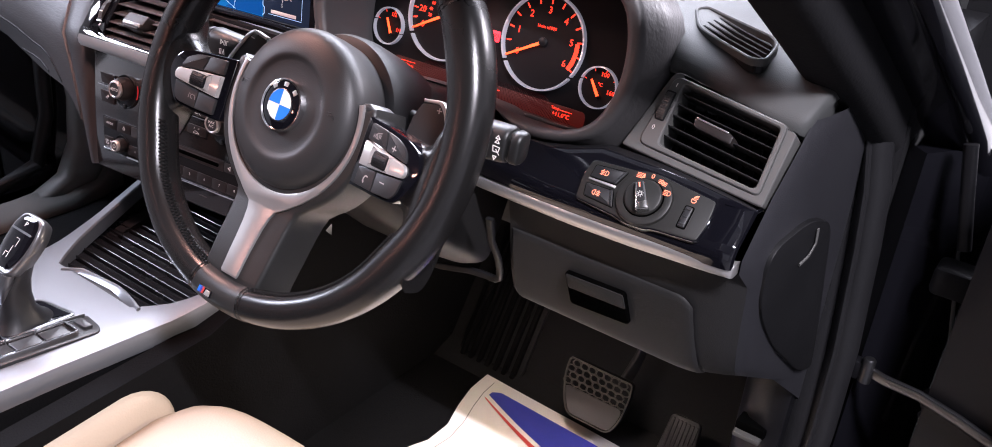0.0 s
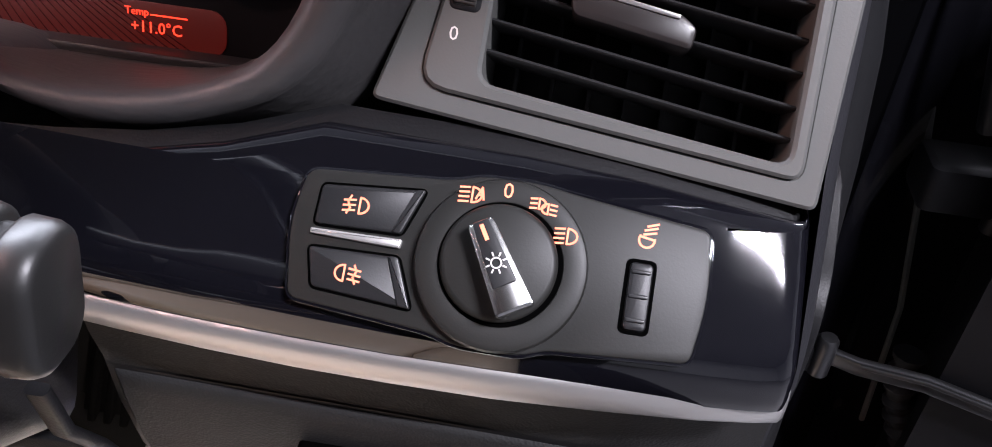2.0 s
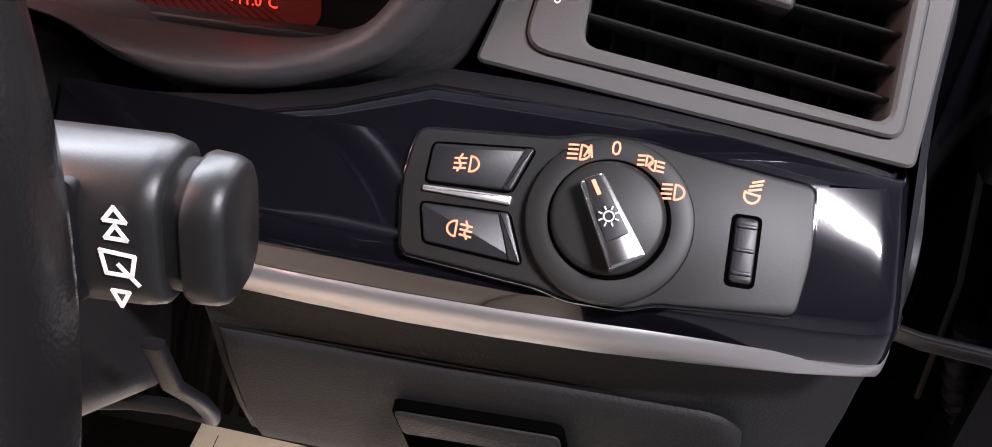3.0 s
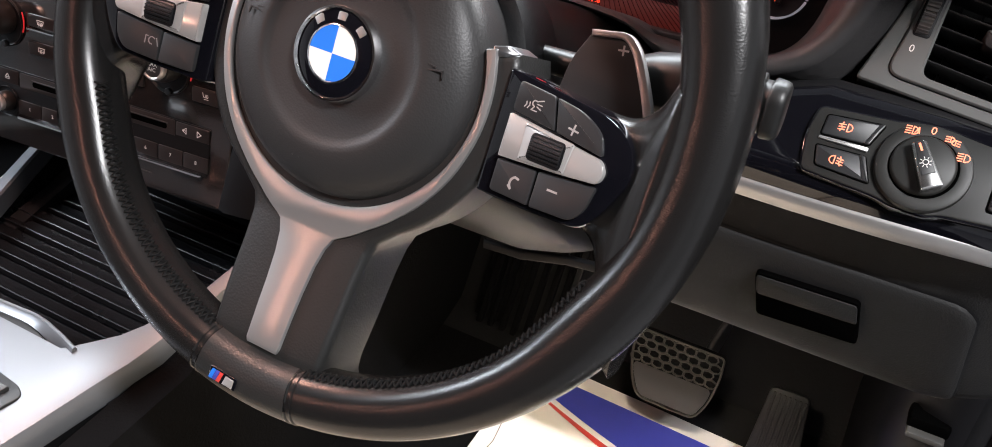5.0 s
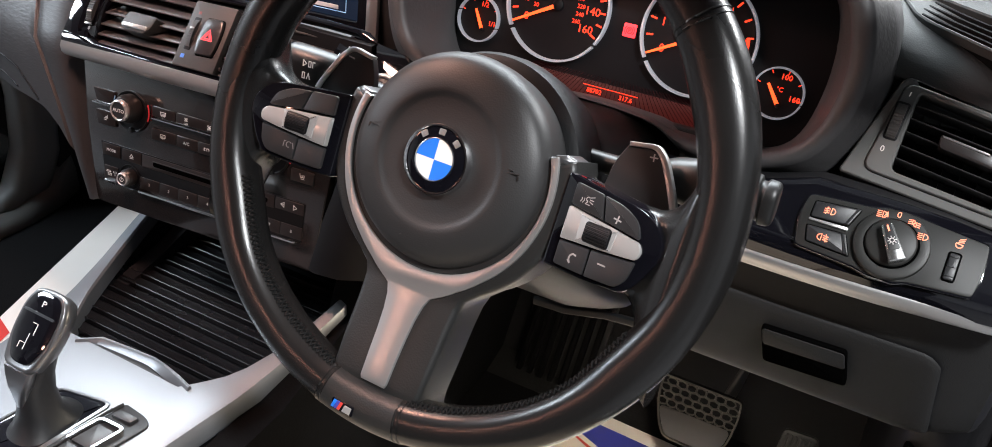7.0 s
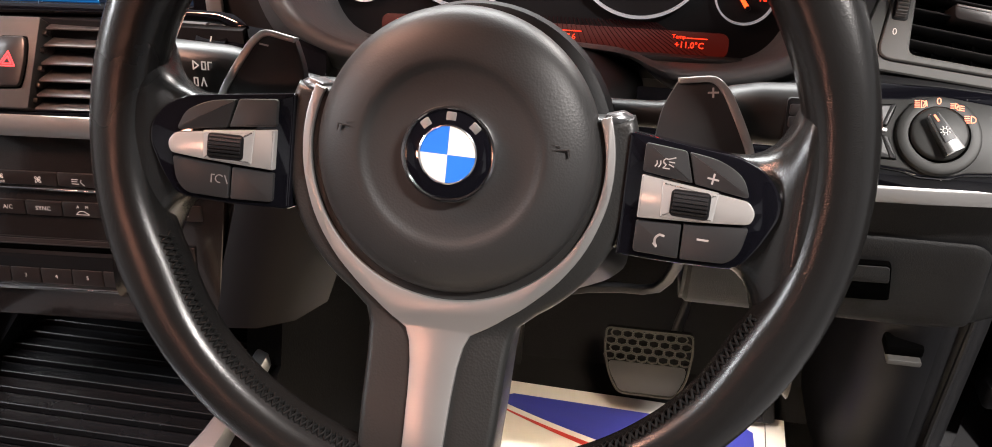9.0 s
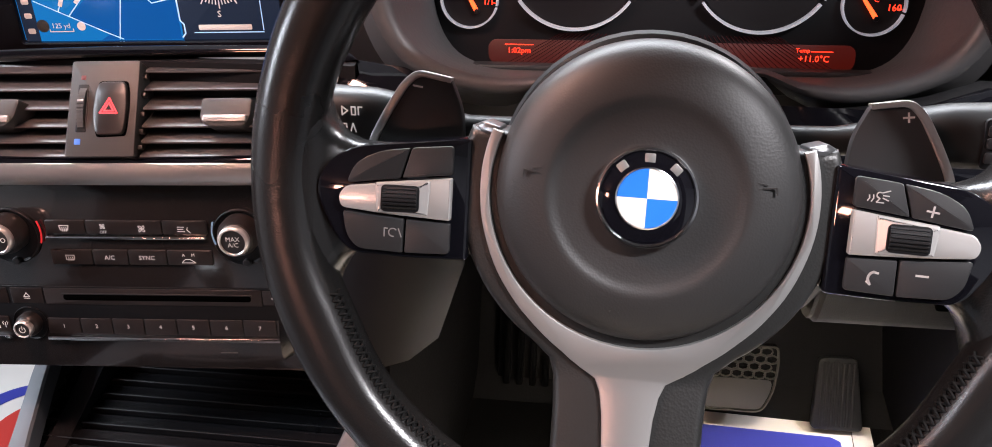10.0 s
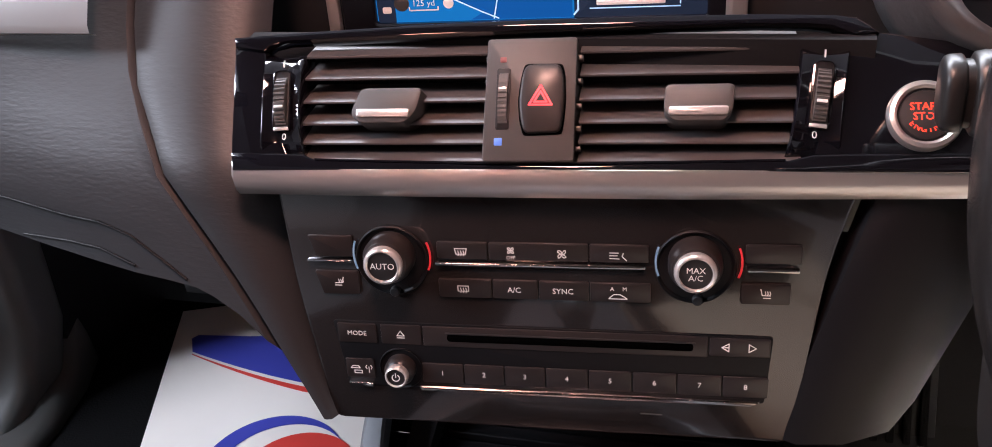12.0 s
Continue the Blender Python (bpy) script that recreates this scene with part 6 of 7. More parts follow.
    sign = [[(s * 114.0, 39.6), (s * 118.6, 40.2)]] + ([[(116.0, 42.0), (116.6, 37.8)]] if s > 0 else [])
    part("sign", strokes(sign, 0.9, deep - 1.2), PRINT_DIM, pd, "pale sign")

# ---- column, stalks ----
col = thing("steering_column", panel(0.36, 0.0, 0.67, 24), "dark plastic shroud of the steering column", "steering column")
def shroud(w, top, bottom, h):
    return [(x, y, h) for x, y in round_corners([(-w, bottom + 14), (-w * 0.6, bottom), (w * 0.6, bottom), (w, bottom + 14), (w, top - 18), (w * 0.62, top), (-w * 0.62, top), (-w, top - 18)], 12)]
part("shroud", rings([shroud(84, 60, -114, -260), shroud(80, 58, -106, -205), shroud(72, 54, -94, -165), shroud(63, 50, -78, -115), shroud(54, 44, -62, -80), shroud(48, 38, -54, -72)], scale=MM), DARK_TRIM, col)
part("hub_shroud", lathe([(64, -140), (70, -110), (74, -80), (74, -66), (72, -60), (66, -57)], 64), LID_BLACK, col, "round dark collar behind the wheel hub", m=pose(0, 0, 0))


into_col = panel(0.36, 0.0, 0.67, 24).inverted()
part("adjuster_bow", sweep([(0.350, 0.20, 0.440), (0.381, 0.200, 0.442), (0.418, 0.200, 0.452), (0.440, 0.199, 0.4555), (0.457, 0.195, 0.459), (0.467, 0.187, 0.468), (0.4735, 0.177, 0.484), (0.4776, 0.165, 0.5053), (0.4785, 0.150, 0.530), (0.478, 0.145, 0.555)], rrect(0.008, 0.005, 0.002), up=(0, 1, 0)), LID_BLACK, col, "curved edge of the column opening", m=into_col)


def stalk(name, s, label):
    ob = thing(name, pose(0.36 + s * 0.062, 0.082, 0.662), label, "stalk", "column stalks")
    def sec(x, y, z, h, d):
        return [(s * (x if x < 0.07 else x - (0.05 if s > 0 else 0.17) * (x - 0.07)), y + a + 0.22 * b, z + b) for a, b in rrect(d * 0.92, h * 0.9, 0.38 * min(h, d), n=6)]
    body = [sec(-0.01, 0.004, -0.006, 0.013, 0.012), sec(0.03, 0.002, -0.005, 0.014, 0.013), sec(0.050, 0.0, -0.002, 0.018, 0.016), sec(0.066, -0.004, 0.002, 0.028, 0.021), sec(0.080, -0.006, 0.004, 0.031, 0.023), sec(0.104, -0.007, 0.005, 0.032, 0.0235), sec(0.117, -0.0075, 0.006, 0.0315, 0.0235), sec(0.1205, -0.0075, 0.006, 0.030, 0.0220), sec(0.1215, -0.0075, 0.006, 0.027, 0.0190)]
    part("lever", rings(body), STALK, ob, sharp=60)
    tip = [sec(0.1205, -0.0075, 0.006, 0.025, 0.017), sec(0.1245, -0.0075, 0.006, 0.025, 0.017), sec(0.1252, -0.0075, 0.006, 0.0275, 0.0195), sec(0.1262, -0.0075, 0.006, 0.0285, 0.0205), sec(0.1305, -0.0075, 0.006, 0.0280, 0.0200), sec(0.1325, -0.0075, 0.006, 0.0265, 0.0185), sec(0.1335, -0.0075, 0.006, 0.0235, 0.0155)]
    part("end_cap", rings(tip), STALK, ob, "smooth rounded stalk end", sharp=60)
    return ob


st = stalk("wiper_stalk", 1, "black wiper stalk with pale symbols")
mk = [[(91.6, -3), (96.4, -3), (97.2, 1.0), (90.8, 1.4), (91.6, -3)], [(92, 4), (94, 6.6), (96, 4), (92, 4)], [(92, 7.4), (94, 10), (96, 7.4), (92, 7.4)], [(94, -1), (97.6, -4.6)], [(94, -9.4), (92.4, -6.4), (95.6, -6.4), (94, -9.4)]]
slot = part("rocker_slot", plate(rrect(13, 24, 2, 79, 1), -2, 0.3, 0.2), FACE, st, m=pose(0.019, -0.0178, 0.005, 90, 0, 0) @ pose(0, 0, 0, -12, 0, 0))
for v in (-5.5, 1.5, 7.5):
    part("rocker", plate(rrect(10.5, 5.4, 1.2, 79, v), -1, 1.2, 0.6), SMOOTH, slot, m=pose(0.019, -0.0178, 0.005, 90, 0, 0) @ pose(0, 0, 0, -12, 0, 0))
[part("symbol", strokes([mark], 0.8, 0), PRINT, st, m=pose(0.018, -0.0188, 0.005, 90, 0, 0) @ pose(0, 0, 0, -12, 0, 0)) for mark in mk]
st = stalk("indicator_stalk", -1, "black indicator stalk with pale symbols")
mk = [[(-92, 6.6), (-92, 11), (-89, 8.8), (-92, 6.6)], [(-87, 6.8), (-87, 10.8), (-85, 10.8), (-85, 6.8), (-87, 6.8)], [(-83.4, 6.8), (-83.4, 10.8), (-81.4, 10.8)], [(-92, -2.2), (-90, -2.2), (-90, 2), (-92, 2), (-92, -2.2)], [(-88, -2.2), (-86.6, 2.2), (-85.2, -2.2)]]
[part("symbol", strokes([mark], 0.7, 0), PRINT, st, m=pose(0, -0.0187, 0.004, 90, 0, 0) @ pose(0, 0, 0, -12, 0, 0)) for mark in mk]

# ---- centre console ----
con = thing("centre_console", pose(0, 0, 0), "silver centre console with a ribbed roller tray", "console")
def top_z(y):
    return np.interp(y, (-0.5, -0.05, 0.03, 0.10, 0.18, 0.24), (0.335, 0.346, 0.349, 0.362, 0.385, 0.41))
right_e = [(-0.50, 0.112), (-0.20, 0.118), (-0.10, 0.128), (0.0, 0.142), (0.05, 0.150), (0.10, 0.158), (0.16, 0.167), (0.20, 0.172), (0.24, 0.176)]
right_i = [(0.0165, 0.086), (0.03, 0.108), (0.06, 0.126), (0.10, 0.140), (0.16, 0.152), (0.20, 0.158), (0.24, 0.162)]
left_e = [(-0.50, -0.085), (-0.20, -0.090), (-0.10, -0.098), (0.0, -0.105), (0.05, -0.110), (0.10, -0.121), (0.16, -0.133), (0.20, -0.139), (0.24, -0.145)]
left_i = [(0.010, -0.054), (0.03, -0.072), (0.06, -0.087), (0.10, -0.101), (0.16, -0.115), (0.20, -0.122), (0.24, -0.128)]
ex = lambda tab, y: np.interp(y, [a for a, _ in tab], [b for _, b in tab])
def rail(inner, outer_, s, name):
    loops = []
    for y in np.linspace(0.0085, 0.24, 15):
        i, o, zt = ex(inner, y), ex(outer_, y), top_z(y)
        loops.append([(i, y, zt - 0.020), (i, y, zt - 0.002), (i + s * 0.002, y, zt), (o - s * min(0.012, abs(o - i) - 0.004), y, zt), (o - s * 0.004, y, zt - 0.002), (o, y, zt - 0.010), (o - s * 0.001, y, zt - 0.024)])
    bm = rings(loops)
    bmesh.ops.recalc_face_normals(bm, faces=bm.faces)
    return part(name, bm, CONSOLE, con, "satin silver rail")
rail(right_i, right_e, 1, "rail")
rail(left_i, left_e, -1, "rail")
loops = []
for y in (-0.50, -0.35, -0.20, -0.10, -0.05, -0.01, 0.0, 0.006, 0.0085):
    l, r, zt = ex(left_e, y), ex(right_e, y), top_z(y)
    loops.append([(l, y, zt - 0.024), (l, y, zt - 0.010), (l + 0.004, y, zt - 0.002), (l + 0.012, y, zt)] + [(l + 0.012 + (r - l - 0.024) * k / 8, y, zt + 0.0015 * math.sin(math.pi * k / 8)) for k in range(1, 8)] + [(r - 0.012, y, zt), (r - 0.004, y, zt - 0.002), (r, y, zt - 0.010), (r - 0.001, y, zt - 0.024)])
bm = rings(loops)
bmesh.ops.recalc_face_normals(bm, faces=bm.faces)
part("deck", bm, CONSOLE, con, "satin silver console deck")
part("side_body", rings([[(-0.105, y, 0.09), (0.120 + 0.10 * max(0, y), y, 0.09), (ex(right_e, y) - 0.004, y, top_z(y) - 0.022), (ex(left_e, y) + 0.004, y, top_z(y) - 0.022)] for y in (-0.50, -0.2, 0.0)]), CARPET, con)
# roller tray
tray = part("tray", rings([[(-0.105, y, 0.30), (0.170, y, 0.30), (0.170, y, zf), (-0.105, y, zf)] for y, zf in ((0.0, 0.325), (0.24, 0.33))]), FACE, con)
part("tray_wall", rings([[(ex(left_e, y) + 0.006, y, 0.31), (ex(left_e, y) + 0.006, y, top_z(y) - 0.012), (ex(left_e, y) + 0.004, y, top_z(y) - 0.012), (ex(left_e, y) + 0.004, y, 0.31)] for y in np.linspace(0.01, 0.24, 8)]), FACE, con, "black wall beside the tray")
for y in np.arange(0.034, 0.222, 0.0165):
    l, r = ex(left_i, y) - 0.008, ex(right_i, y) + 0.008
    zf = 0.331 + (y - 0.02) * 0.05
    loop = [(y - 0.0074, zf - 0.003), (y - 0.0071, zf + 0.0028), (y - 0.0064, zf + 0.0034), (y - 0.0055, zf + 0.0026), (y - 0.003, zf + 0.0012), (y + 0.006, zf + 0.0006), (y + 0.0076, zf - 0.003)]
    part("slat", rings([[(x, yy, zz) for yy, zz in loop] for x in (r, l)]), TRAY, tray)
loops = []
for x, y, zb in ((-0.038, 0.004, 0.336), (-0.030, 0.010, 0.338), (-0.020, 0.0185, 0.3425), (0.01, 0.0215, 0.3435), (0.044, 0.0240, 0.3435), (0.058, 0.0225, 0.342), (0.080, 0.0180, 0.338), (0.100, 0.0125, 0.336)):
    loops.append([(x, y - (0.0085 if -0.025 < x < 0.07 else 0.0060), zb + (0.0045 if -0.025 < x < 0.07 else 0.0)), (x, y - 0.0028, 0.3502), (x, y - 0.0015, 0.3518), (x, y + 0.0008, 0.3518), (x, y + 0.002, 0.350), (x, y + 0.001, zb)])
bm = rings(loops)
bmesh.ops.recalc_face_normals(bm, faces=bm.faces)
part("tray_handle", bm, CONSOLE, tray, "satin silver lip of the roller tray")
# black strip laid on the deck stands in for the shade under the lip
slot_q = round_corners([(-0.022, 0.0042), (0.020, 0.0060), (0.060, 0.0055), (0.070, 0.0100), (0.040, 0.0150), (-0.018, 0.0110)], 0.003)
part("finger_shade", plate(slot_q, 0.340, 0.3492, 0.0003, scale=1.0), BLACK, con, "black strip on the deck for the shaded slot before the tray lip")
# switch panel beside the lever
pts = round_corners([(0.048, -0.165), (0.084, -0.165), (0.106, -0.040), (0.096, -0.034), (0.068, -0.031)], [0.004, 0.01, 0.006, 0.012, 0.003])
base = part("switch_base", plate(pts, 0.343, 0.3485, 0.001, scale=1.0), BLACK, con, "black switch panel beside the lever")
ring_q = round_corners([(0.052, -0.150), (0.080, -0.150), (0.096, -0.056), (0.067, -0.057)], 0.006)
part("chrome_ring", rings([[(x, y, h) for x, y in q] for q, h in ((ring_q, 0.347), (ring_q, 0.3535), (inset(ring_q, 0.0022), 0.3535), (inset(ring_q, 0.0028), 0.348))], ends=(False, False)), CHROME, base, "chrome ring round the keys")
for y0, y1 in ((-0.145, -0.119), (-0.117, -0.090), (-0.088, -0.062)):
    e0, e1 = 0.0565 + 0.160 * (y0 + 0.145), 0.0565 + 0.160 * (y1 + 0.145)
    part("key", plate(round_corners([(e0, y0), (e0 + 0.022, y0), (e1 + 0.022, y1), (e1, y1)], 0.002), 0.347, 0.3512, 0.0012, scale=1.0), SMOOTH, base)
part("key", plate(round_corners([(0.070, -0.050), (0.092, -0.049), (0.094, -0.040), (0.072, -0.040)], 0.002), 0.347, 0.3518, 0.001, scale=1.0), SMOOTH, base)
part("chrome_strip", sweep([(0.0495, -0.150, 0.350), (0.057, -0.097, 0.350), (0.064, -0.048, 0.350), (0.0675, -0.034, 0.350)], rrect(0.0022, 0.004, 0.0008)), DULL, base, "thin chrome strip along the panel")
left_q = round_corners([(-0.080, -0.150), (-0.050, -0.150), (-0.051, -0.078), (-0.060, -0.070), (-0.078, -0.072)], [0.004, 0.004, 0.006, 0.008, 0.004])
base2 = part("switch_base", plate(left_q, 0.343, 0.3485, 0.001, scale=1.0), BLACK, con, "black switch panel beside the lever")
part("key", plate(rrect(0.020, 0.028, 0.003, -0.065, -0.092), 0.347, 0.3515, 0.001, scale=1.0), SMOOTH, base2)
part("key", plate(rrect(0.020, 0.028, 0.003, -0.065, -0.124), 0.347, 0.3515, 0.001, scale=1.0), SMOOTH, base2)

# gear lever
lev = thing("gear_lever", pose(0.028, -0.085, 0.346), "black gear lever with a gloss inlay and satin chrome rim", "gear lever")
well_q = round_corners([(-0.038, -0.095), (0.0165, -0.095), (0.0285, 0.0445), (-0.0245, 0.0345)], [0.006, 0.006, 0.006, 0.010])
part("well", rings([[(x, y, h) for x, y in q] for q, h in ((well_q, -0.004), (well_q, 0.0028), (inset(well_q, 0.005), 0.0024))]), GLOSS, lev, "gloss black lever well")
part("well_frame", rings([[(x, y, h) for x, y in q] for q, h in ((inset(well_q, -0.003), 0.0), (inset(well_q, -0.0025), 0.0036), (well_q, 0.0040), (inset(well_q, 0.0004), 0.001))], ends=(False, False)), DULL, lev)


def lsec(y, zc, w, d, tilt=0, x=0.0):
    return [(x + a, y + b * math.cos(radians(tilt)), zc + b * math.sin(radians(tilt))) for a, b in rrect(w, d, min(w, d) * 0.45, 0, 0, 5)]


part("stem", rings([lsec(0.002, 0.002, 0.046, 0.064), lsec(0.001, 0.008, 0.040, 0.050), lsec(0.0, 0.020, 0.030, 0.036), lsec(0.0, 0.036, 0.026, 0.032, 4), lsec(0.002, 0.052, 0.027, 0.033, 10), lsec(0.008, 0.066, 0.034, 0.036, 26), lsec(0.013, 0.080, 0.039, 0.052, 40), lsec(0.016, 0.090, 0.040, 0.056, 46), lsec(0.016, 0.0945, 0.036, 0.052, 47)]), BLACK, lev, sharp=70)
HD = pose(-0.001, 0.0135, 0.0965, 47, 0, 0) @ Matrix.Diagonal((1.40, 1.04, 1, 1))
head_q = round_corners([(-0.0125, -0.036), (0.0125, -0.036), (0.0175, -0.008), (0.0170, 0.016), (0.0115, 0.0305), (-0.0115, 0.0305), (-0.0170, 0.016), (-0.0175, -0.008)], [0.009, 0.009, 0.012, 0.010, 0.007, 0.007, 0.010, 0.012])
inlay_q = round_corners([(-0.0075, -0.030), (0.0075, -0.030), (0.0145, -0.010), (0.0145, 0.015), (0.0095, 0.0275), (-0.0095, 0.0275), (-0.0145, 0.015), (-0.0145, -0.010)], [0.006, 0.006, 0.012, 0.010, 0.006, 0.006, 0.010, 0.012])
part("rim", rings([[(x, y, h) for x, y in q] for q, h in ((inset(head_q, 0.003), -0.018), (inset(head_q, 0.0005), -0.011), (head_q, -0.005), (inset(head_q, 0.0006), -0.0008), (inset(head_q, 0.0018), 0.0), (inset(head_q, 0.0032), -0.0006))]), DULL, lev, "satin chrome rim", m=HD, sharp=60)
part("top_inlay", rings([[(x, y, h) for x, y in q] for q, h in ((inlay_q, -0.002), (inlay_q, 0.0004), (inset(inlay_q, 0.003), 0.0016), (inset(inlay_q, 0.006), 0.0021))]), GLOSS, lev, "gloss black inlay with the gear pattern", m=HD, sharp=60)
# chrome bar drawn in place of a reflection stripe across the inlay
part("parking_key_glint", rings([[(x, y, h) for x, y in q] for q, h in ((rrect(0.025, 0.0022, 0.0008, 0, 0.0105), 0.001), (rrect(0.025, 0.0022, 0.0008, 0, 0.0105), 0.0024))]), CHROME, lev, "pale bar standing for the reflection below the parking key", m=HD)
lettering("P", 7, 0.5, 18.5, 2.25, PRINT, lev).matrix_basis = HD
for mark in ([(0, -19), (0, -6)], [(-4.5, -19), (-4.5, -14)], [(-4.5, -14), (0, -14)], [(3, -6), (3, 3)], [(-1, 3), (2, 3)]):
    part("gear_mark", strokes([mark], 0.55, 2.15, thick=0.25), PRINT, lev, m=HD)
part("chin", rings([[(a - 0.001, y + b, z) for a, b in rrect(w, 0.010, 0.0045, 0, 0, 5)] for y, z, w in ((-0.0110, 0.024, 0.010), (-0.0118, 0.036, 0.014), (-0.0112, 0.050, 0.023), (-0.0092, 0.060, 0.030), (-0.0066, 0.0685, 0.033))]), DULL, lev, "satin silver front of the stem", sharp=70)

# ---- driver's seat ----
seat_ = thing("driver_seat", pose(0.365, -0.28, 0.086), "cream leather driver's seat with raised side bolsters", "seat")
def cushion(x0, x1, y0, y1, z0, z1, r, crown=0.012):
    loops = []
    nx = 14
    for i in range(nx + 1):
        f = i / nx
        x = x0 + (x1 - x0) * f
        e = 1 - abs(2 * f - 1) ** 6
        zt = z1 - 0.024 * (1 - e) + crown * math.sin(math.pi * f) - crown
        y_f = y1 - 0.022 * (1 - e)
        loop = [(x, y0, z0), (x, y_f - 0.02, z0), (x, y_f, z0 + 0.05)]
        for k in range(1, 8):
            a = radians(90 * k / 8)
            loop.append((x, y_f - r * (1 - math.cos(a)), zt - r * (1 - math.sin(a))))
        loop += [(x, y_f - r, zt), (x, (y0 + y_f) / 2, zt - 0.02), (x, y0, zt - 0.035)]
        loops.append(loop)
    bm = rings(loops)
    bmesh.ops.recalc_face_normals(bm, faces=bm.faces)
    return bm
def sp(name, bm, label="", mat=CREAM):
    return part(name, bm, mat, seat_, label, m=pose(-0.365, 0.28, -0.09), sharp=70)
sp("cushion", cushion(0.190, 0.545, -0.55, 0.040, 0.14, 0.312, 0.06))
sp("bolster", cushion(0.124, 0.1895, -0.55, -0.004, 0.14, 0.318, 0.06), "raised cream bolster")
sp("bolster", cushion(0.5355, 0.62, -0.55, 0.002, 0.14, 0.318, 0.05))
sp("base", box((0.15, -0.55, 0.086), (0.59, -0.03, 0.15), 0.01), "", BLACK)

# ---- open door side ----
body = thing("door_frame", pose(0, 0, 0), "gloss black driver door frame with rubber seals", "door frame", "door frames")
solo_path = [(0.764, 0.385, 0.06), (0.767, 0.385, 0.20), (0.770, 0.385, 0.32), (0.768, 0.385, 0.426), (0.759, 0.386, 0.54), (0.752, 0.387, 0.60), (0.740, 0.387, 0.66), (0.729, 0.384, 0.70), (0.711, 0.372, 0.745), (0.690, 0.345, 0.785), (0.664, 0.295, 0.83)]
part("rubber_seal", tube(solo_path, 0.0155, 16), RUBBER, body, "thick black rubber door seal")
part("seal_ridge", tube([(x - 0.004, y - 0.0145, z) for x, y, z in solo_path], 0.0035, 8), RUBBER, body, "raised lip along the seal")
inner_path = [(0.748, 0.392, 0.06), (0.748, 0.392, 0.20), (0.746, 0.392, 0.34), (0.740, 0.394, 0.46), (0.730, 0.396, 0.58), (0.717, 0.398, 0.68), (0.700, 0.39, 0.74)]
part("seal_lip", tube(inner_path, 0.020, 14), FELT, body, "soft black edge trim inside the seal")
part("pillar_skin", rings([[(0.785, 0.405, z), (0.80, 0.43, z), (0.835, 0.47, z), (0.85, 0.50, z), (0.85, 0.56, z), (0.76, 0.56, z), (0.76, 0.43, z)] for z in (-0.2, 0.3, 0.6, 0.64)]), PAINT, body, "gloss black door pillar")
part("upper_pillar", sweep([(0.812, 0.50, 0.60), (0.798, 0.455, 0.66), (0.780, 0.40, 0.71), (0.752, 0.28, 0.80), (0.712, 0.09, 0.935), (0.68, -0.07, 1.05), (0.655, -0.17, 1.21)], rrect(0.062, 0.045, 0.016, n=6), up=(0, 0.6, 0.8)), PAINT, body, "gloss black windscreen pillar")
# pale tube stands for the highlight on the black flange edge
part("flange_highlight", tube([(0.788, 0.462, 0.70), (0.806, 0.466, 0.65), (0.825, 0.468, 0.565), (0.845, 0.468, 0.474), (0.862, 0.468, 0.39), (0.870, 0.468, 0.28)], 0.0022, 8), VENT_GREY, body, "grey tube painted as the highlight along the body flange")
for zc in (0.20, 0.515):
    h = part("hinge", box((0.822, 0.412, zc - 0.015), (0.868, 0.45, zc + 0.015), 0.006), DOOR_INNER, body, "black painted hinge")
    part("hinge_pin", lathe([(6, -24), (6, 24)], 14), DOOR_INNER, h, m=pose(0.868, 0.420, zc))
    part("bolt", lathe([(9, -4), (9, 2), (7.5, 4), (4, 4.6), (0.1, 4.6)], 6), STEEL, h, "worn steel hinge bolt", m=pose(0.889, 0.452, zc + 0.012, 70, 0, 0))
strap = thing("check_strap", pose(0.80, 0.38, 0.42), "steel door check strap between pillar and door", "door strap")
part("arm", sweep([(-0.012, 0.020, -0.018), (0.0156, 0.004, -0.014), (0.05, -0.008, -0.008), (0.09, -0.026, -0.006), (0.13, -0.046, -0.006), (0.17, -0.064, -0.006)], rrect(0.006, 0.012, 0.0028)), STEEL, strap)
part("rib", sweep([(0.0156, 0.0005, -0.0105), (0.05, -0.0115, -0.0045), (0.09, -0.0295, -0.0025), (0.13, -0.0495, -0.0025)], rrect(0.003, 0.003, 0.001)), STEEL, strap)
part("bracket", box((-0.020, 0.008, -0.030), (-0.002, 0.024, -0.008), 0.004), DOOR_INNER, strap, "pressed steel bracket")
part("pin", lathe([(6.5, -16), (6.5, 10), (5, 12), (3, 12.4)], 14), STEEL, strap, m=pose(-0.004, 0.010, -0.012))
wing = [(0.78, 0.66), (0.86, 0.625), (0.915, 0.565), (0.945, 0.49), (0.958, 0.40), (0.955, 0.1), (0.94, -0.1), (0.78, -0.1)]
solo("front_wing", rings([[(x + d, y, z - 0.10 * (y - 0.5)) for x, z in wing] for y, d in ((0.50, 0.012), (0.60, 0.016), (0.9, 0.02), (1.2, 0.01), (1.6, -0.02), (1.9, -0.10))]), PAINT, "gloss black front wing beyond the open door", "car wing", group="")
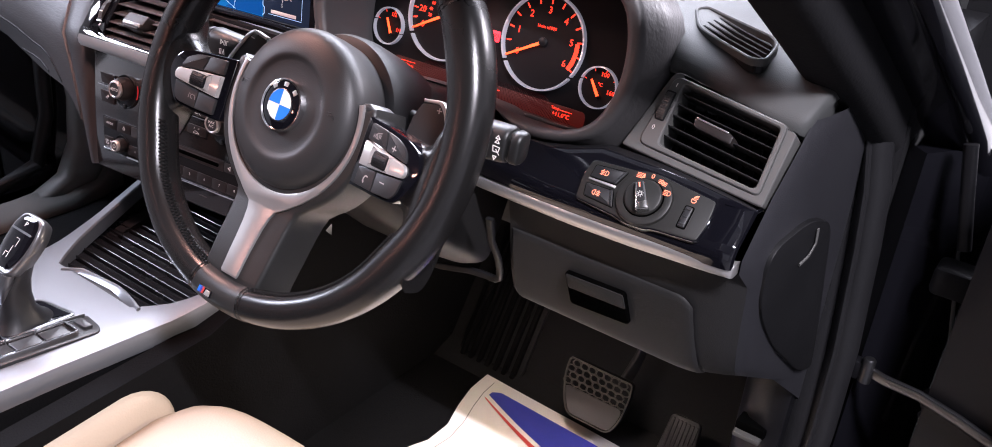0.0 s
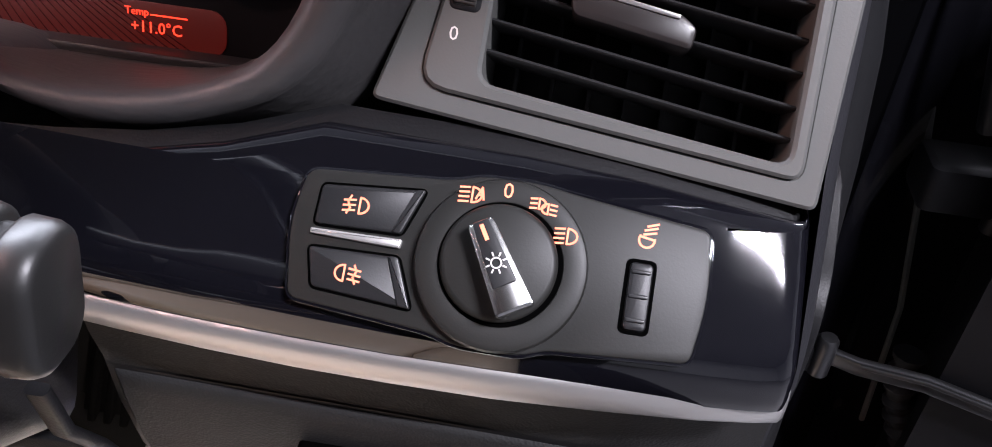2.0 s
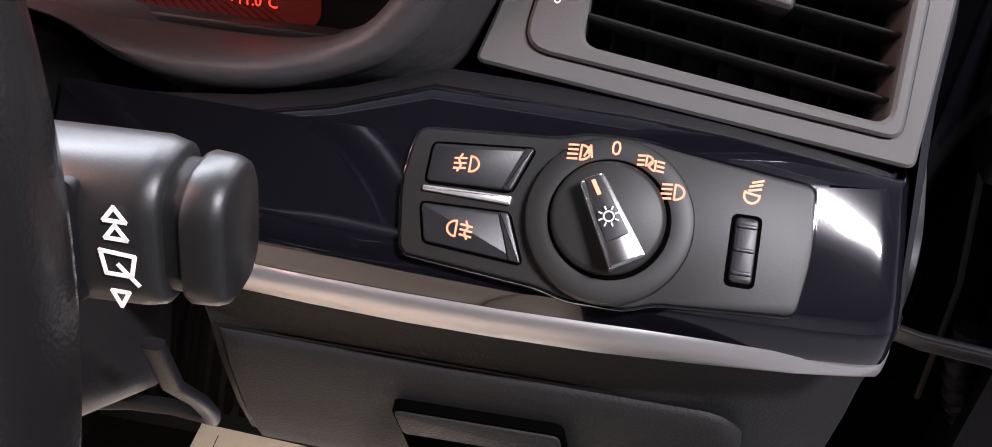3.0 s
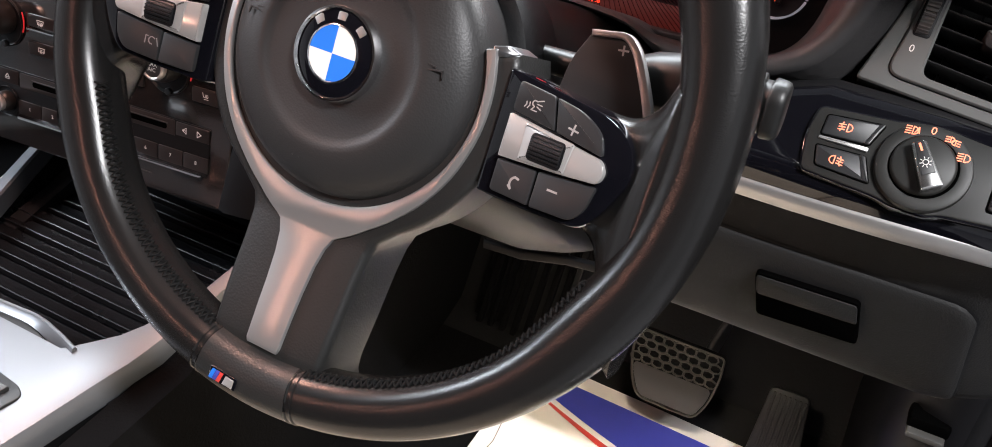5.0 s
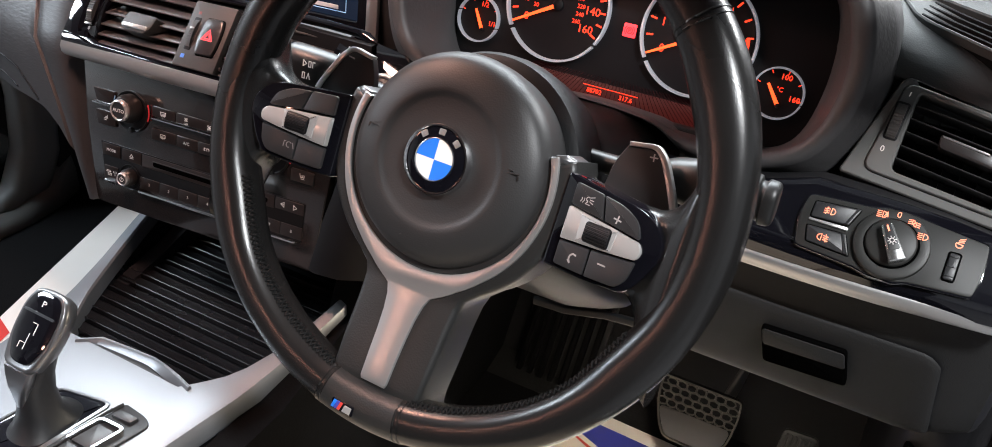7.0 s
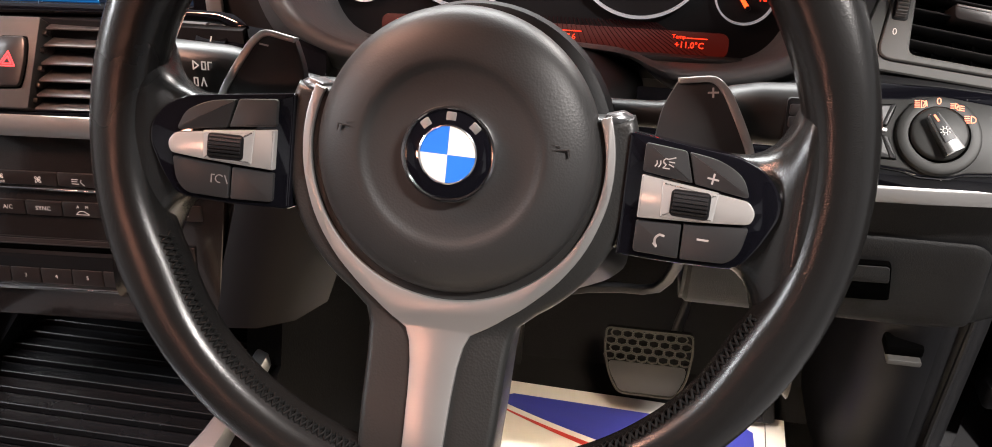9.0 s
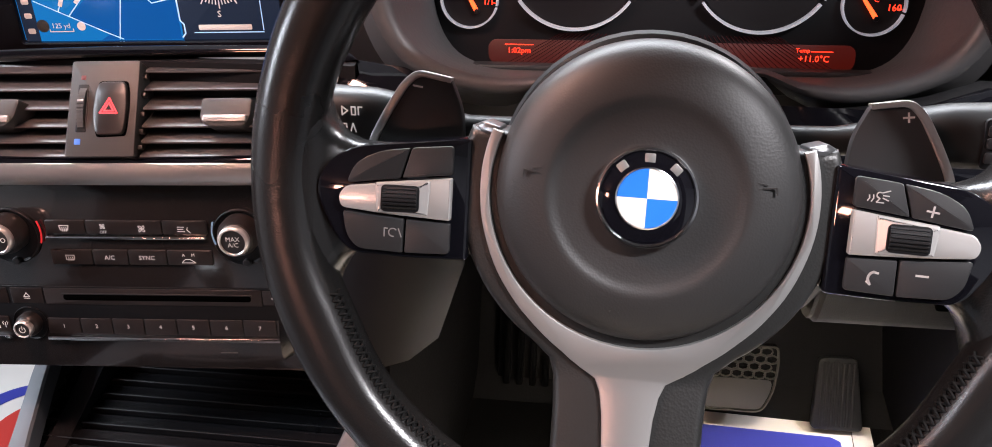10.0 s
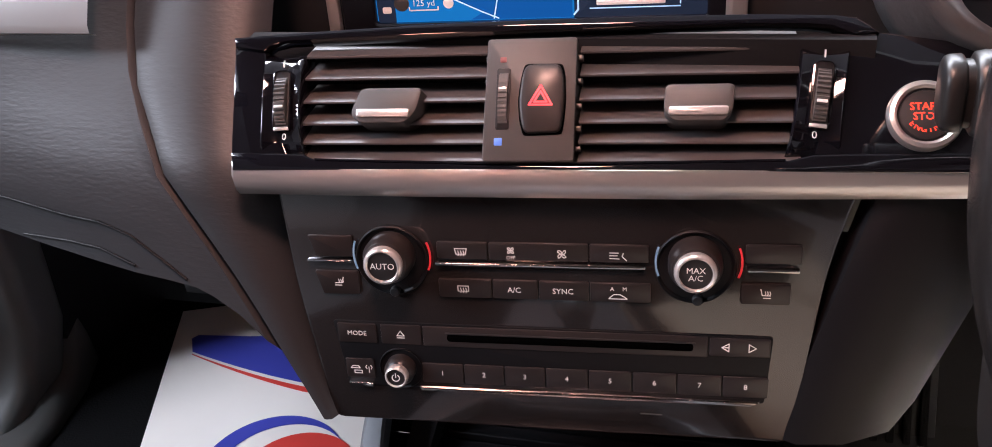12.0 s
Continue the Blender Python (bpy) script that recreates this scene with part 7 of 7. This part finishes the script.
dr = thing("door_2", pose(0.865, 0.415, 0.0), "open gloss black driver's door", "door", kind="structure")
DR = pose(0, 0, 0, 0, 0, -25)
side_view = [(0.0, 0.02), (0.95, 0.02), (0.95, 0.80), (0.12, 0.78), (0.06, 0.735), (0.025, 0.69), (0.0, 0.625)]
part("door_shell", rings([[(x + (0.01 if y < 0 else 0.0), y, z) for x, z in side_view] for y in (0.10, 0.08, -0.03, -0.04)]), DOOR_INNER, dr, m=DR)
part("lining", rings([[(x, y, z) for x, z in ((0.20, 0.06), (0.90, 0.06), (0.90, 0.76), (0.26, 0.75), (0.20, 0.66))] for y in (-0.04, -0.075)]), DOOR_INNER, dr, "black door lining", m=DR)
part("door_seal", sweep([(0.095, -0.048, 0.08), (0.095, -0.050, 0.4), (0.105, -0.050, 0.64), (0.15, -0.048, 0.74), (0.5, -0.048, 0.775)], rrect(0.012, 0.010, 0.004), up=(0, 1, 0)), DOOR_INNER, dr, m=DR)
loops = []
for k in range(49):
    f = k / 48
    a = radians(95 * f)
    p = Vector((0.860 + 0.052 * (1 - math.cos(a)), 0.424 - 0.014 * f, 0.388 - 0.092 * math.sin(a)))
    t_ = Vector((0.052 * math.sin(a), -0.008, -0.092 * math.cos(a))).normalized()
    u_ = t_.cross(Vector((0, 1, 0))).normalized()
    v_ = t_.cross(u_)
    q = 0.0105 * (1.0, 0.95, 0.74, 0.74)[k % 4]
    loops.append([p + (u_ * math.cos(radians(c * 30)) + v_ * math.sin(radians(c * 30))) * q for c in range(12)])
boot = rings(loops)
bmesh.ops.recalc_face_normals(boot, faces=boot.faces)
solo("cable_boot", boot, RUBBER, "ribbed black rubber cable boot between pillar and door", "cable boot")
stop = thing("hinge_cover", pose(0.829, 0.414, 0.607), "dark oblong cover on the door pillar", "cover")
part("cover", sweep([(-0.012, 0, 0.05), (0.0, -0.004, 0.0), (0.012, -0.002, -0.05)], rrect(0.013, 0.012, 0.005, 0, 0, 5), up=(0, 1, 0)), DOOR_INNER, stop)
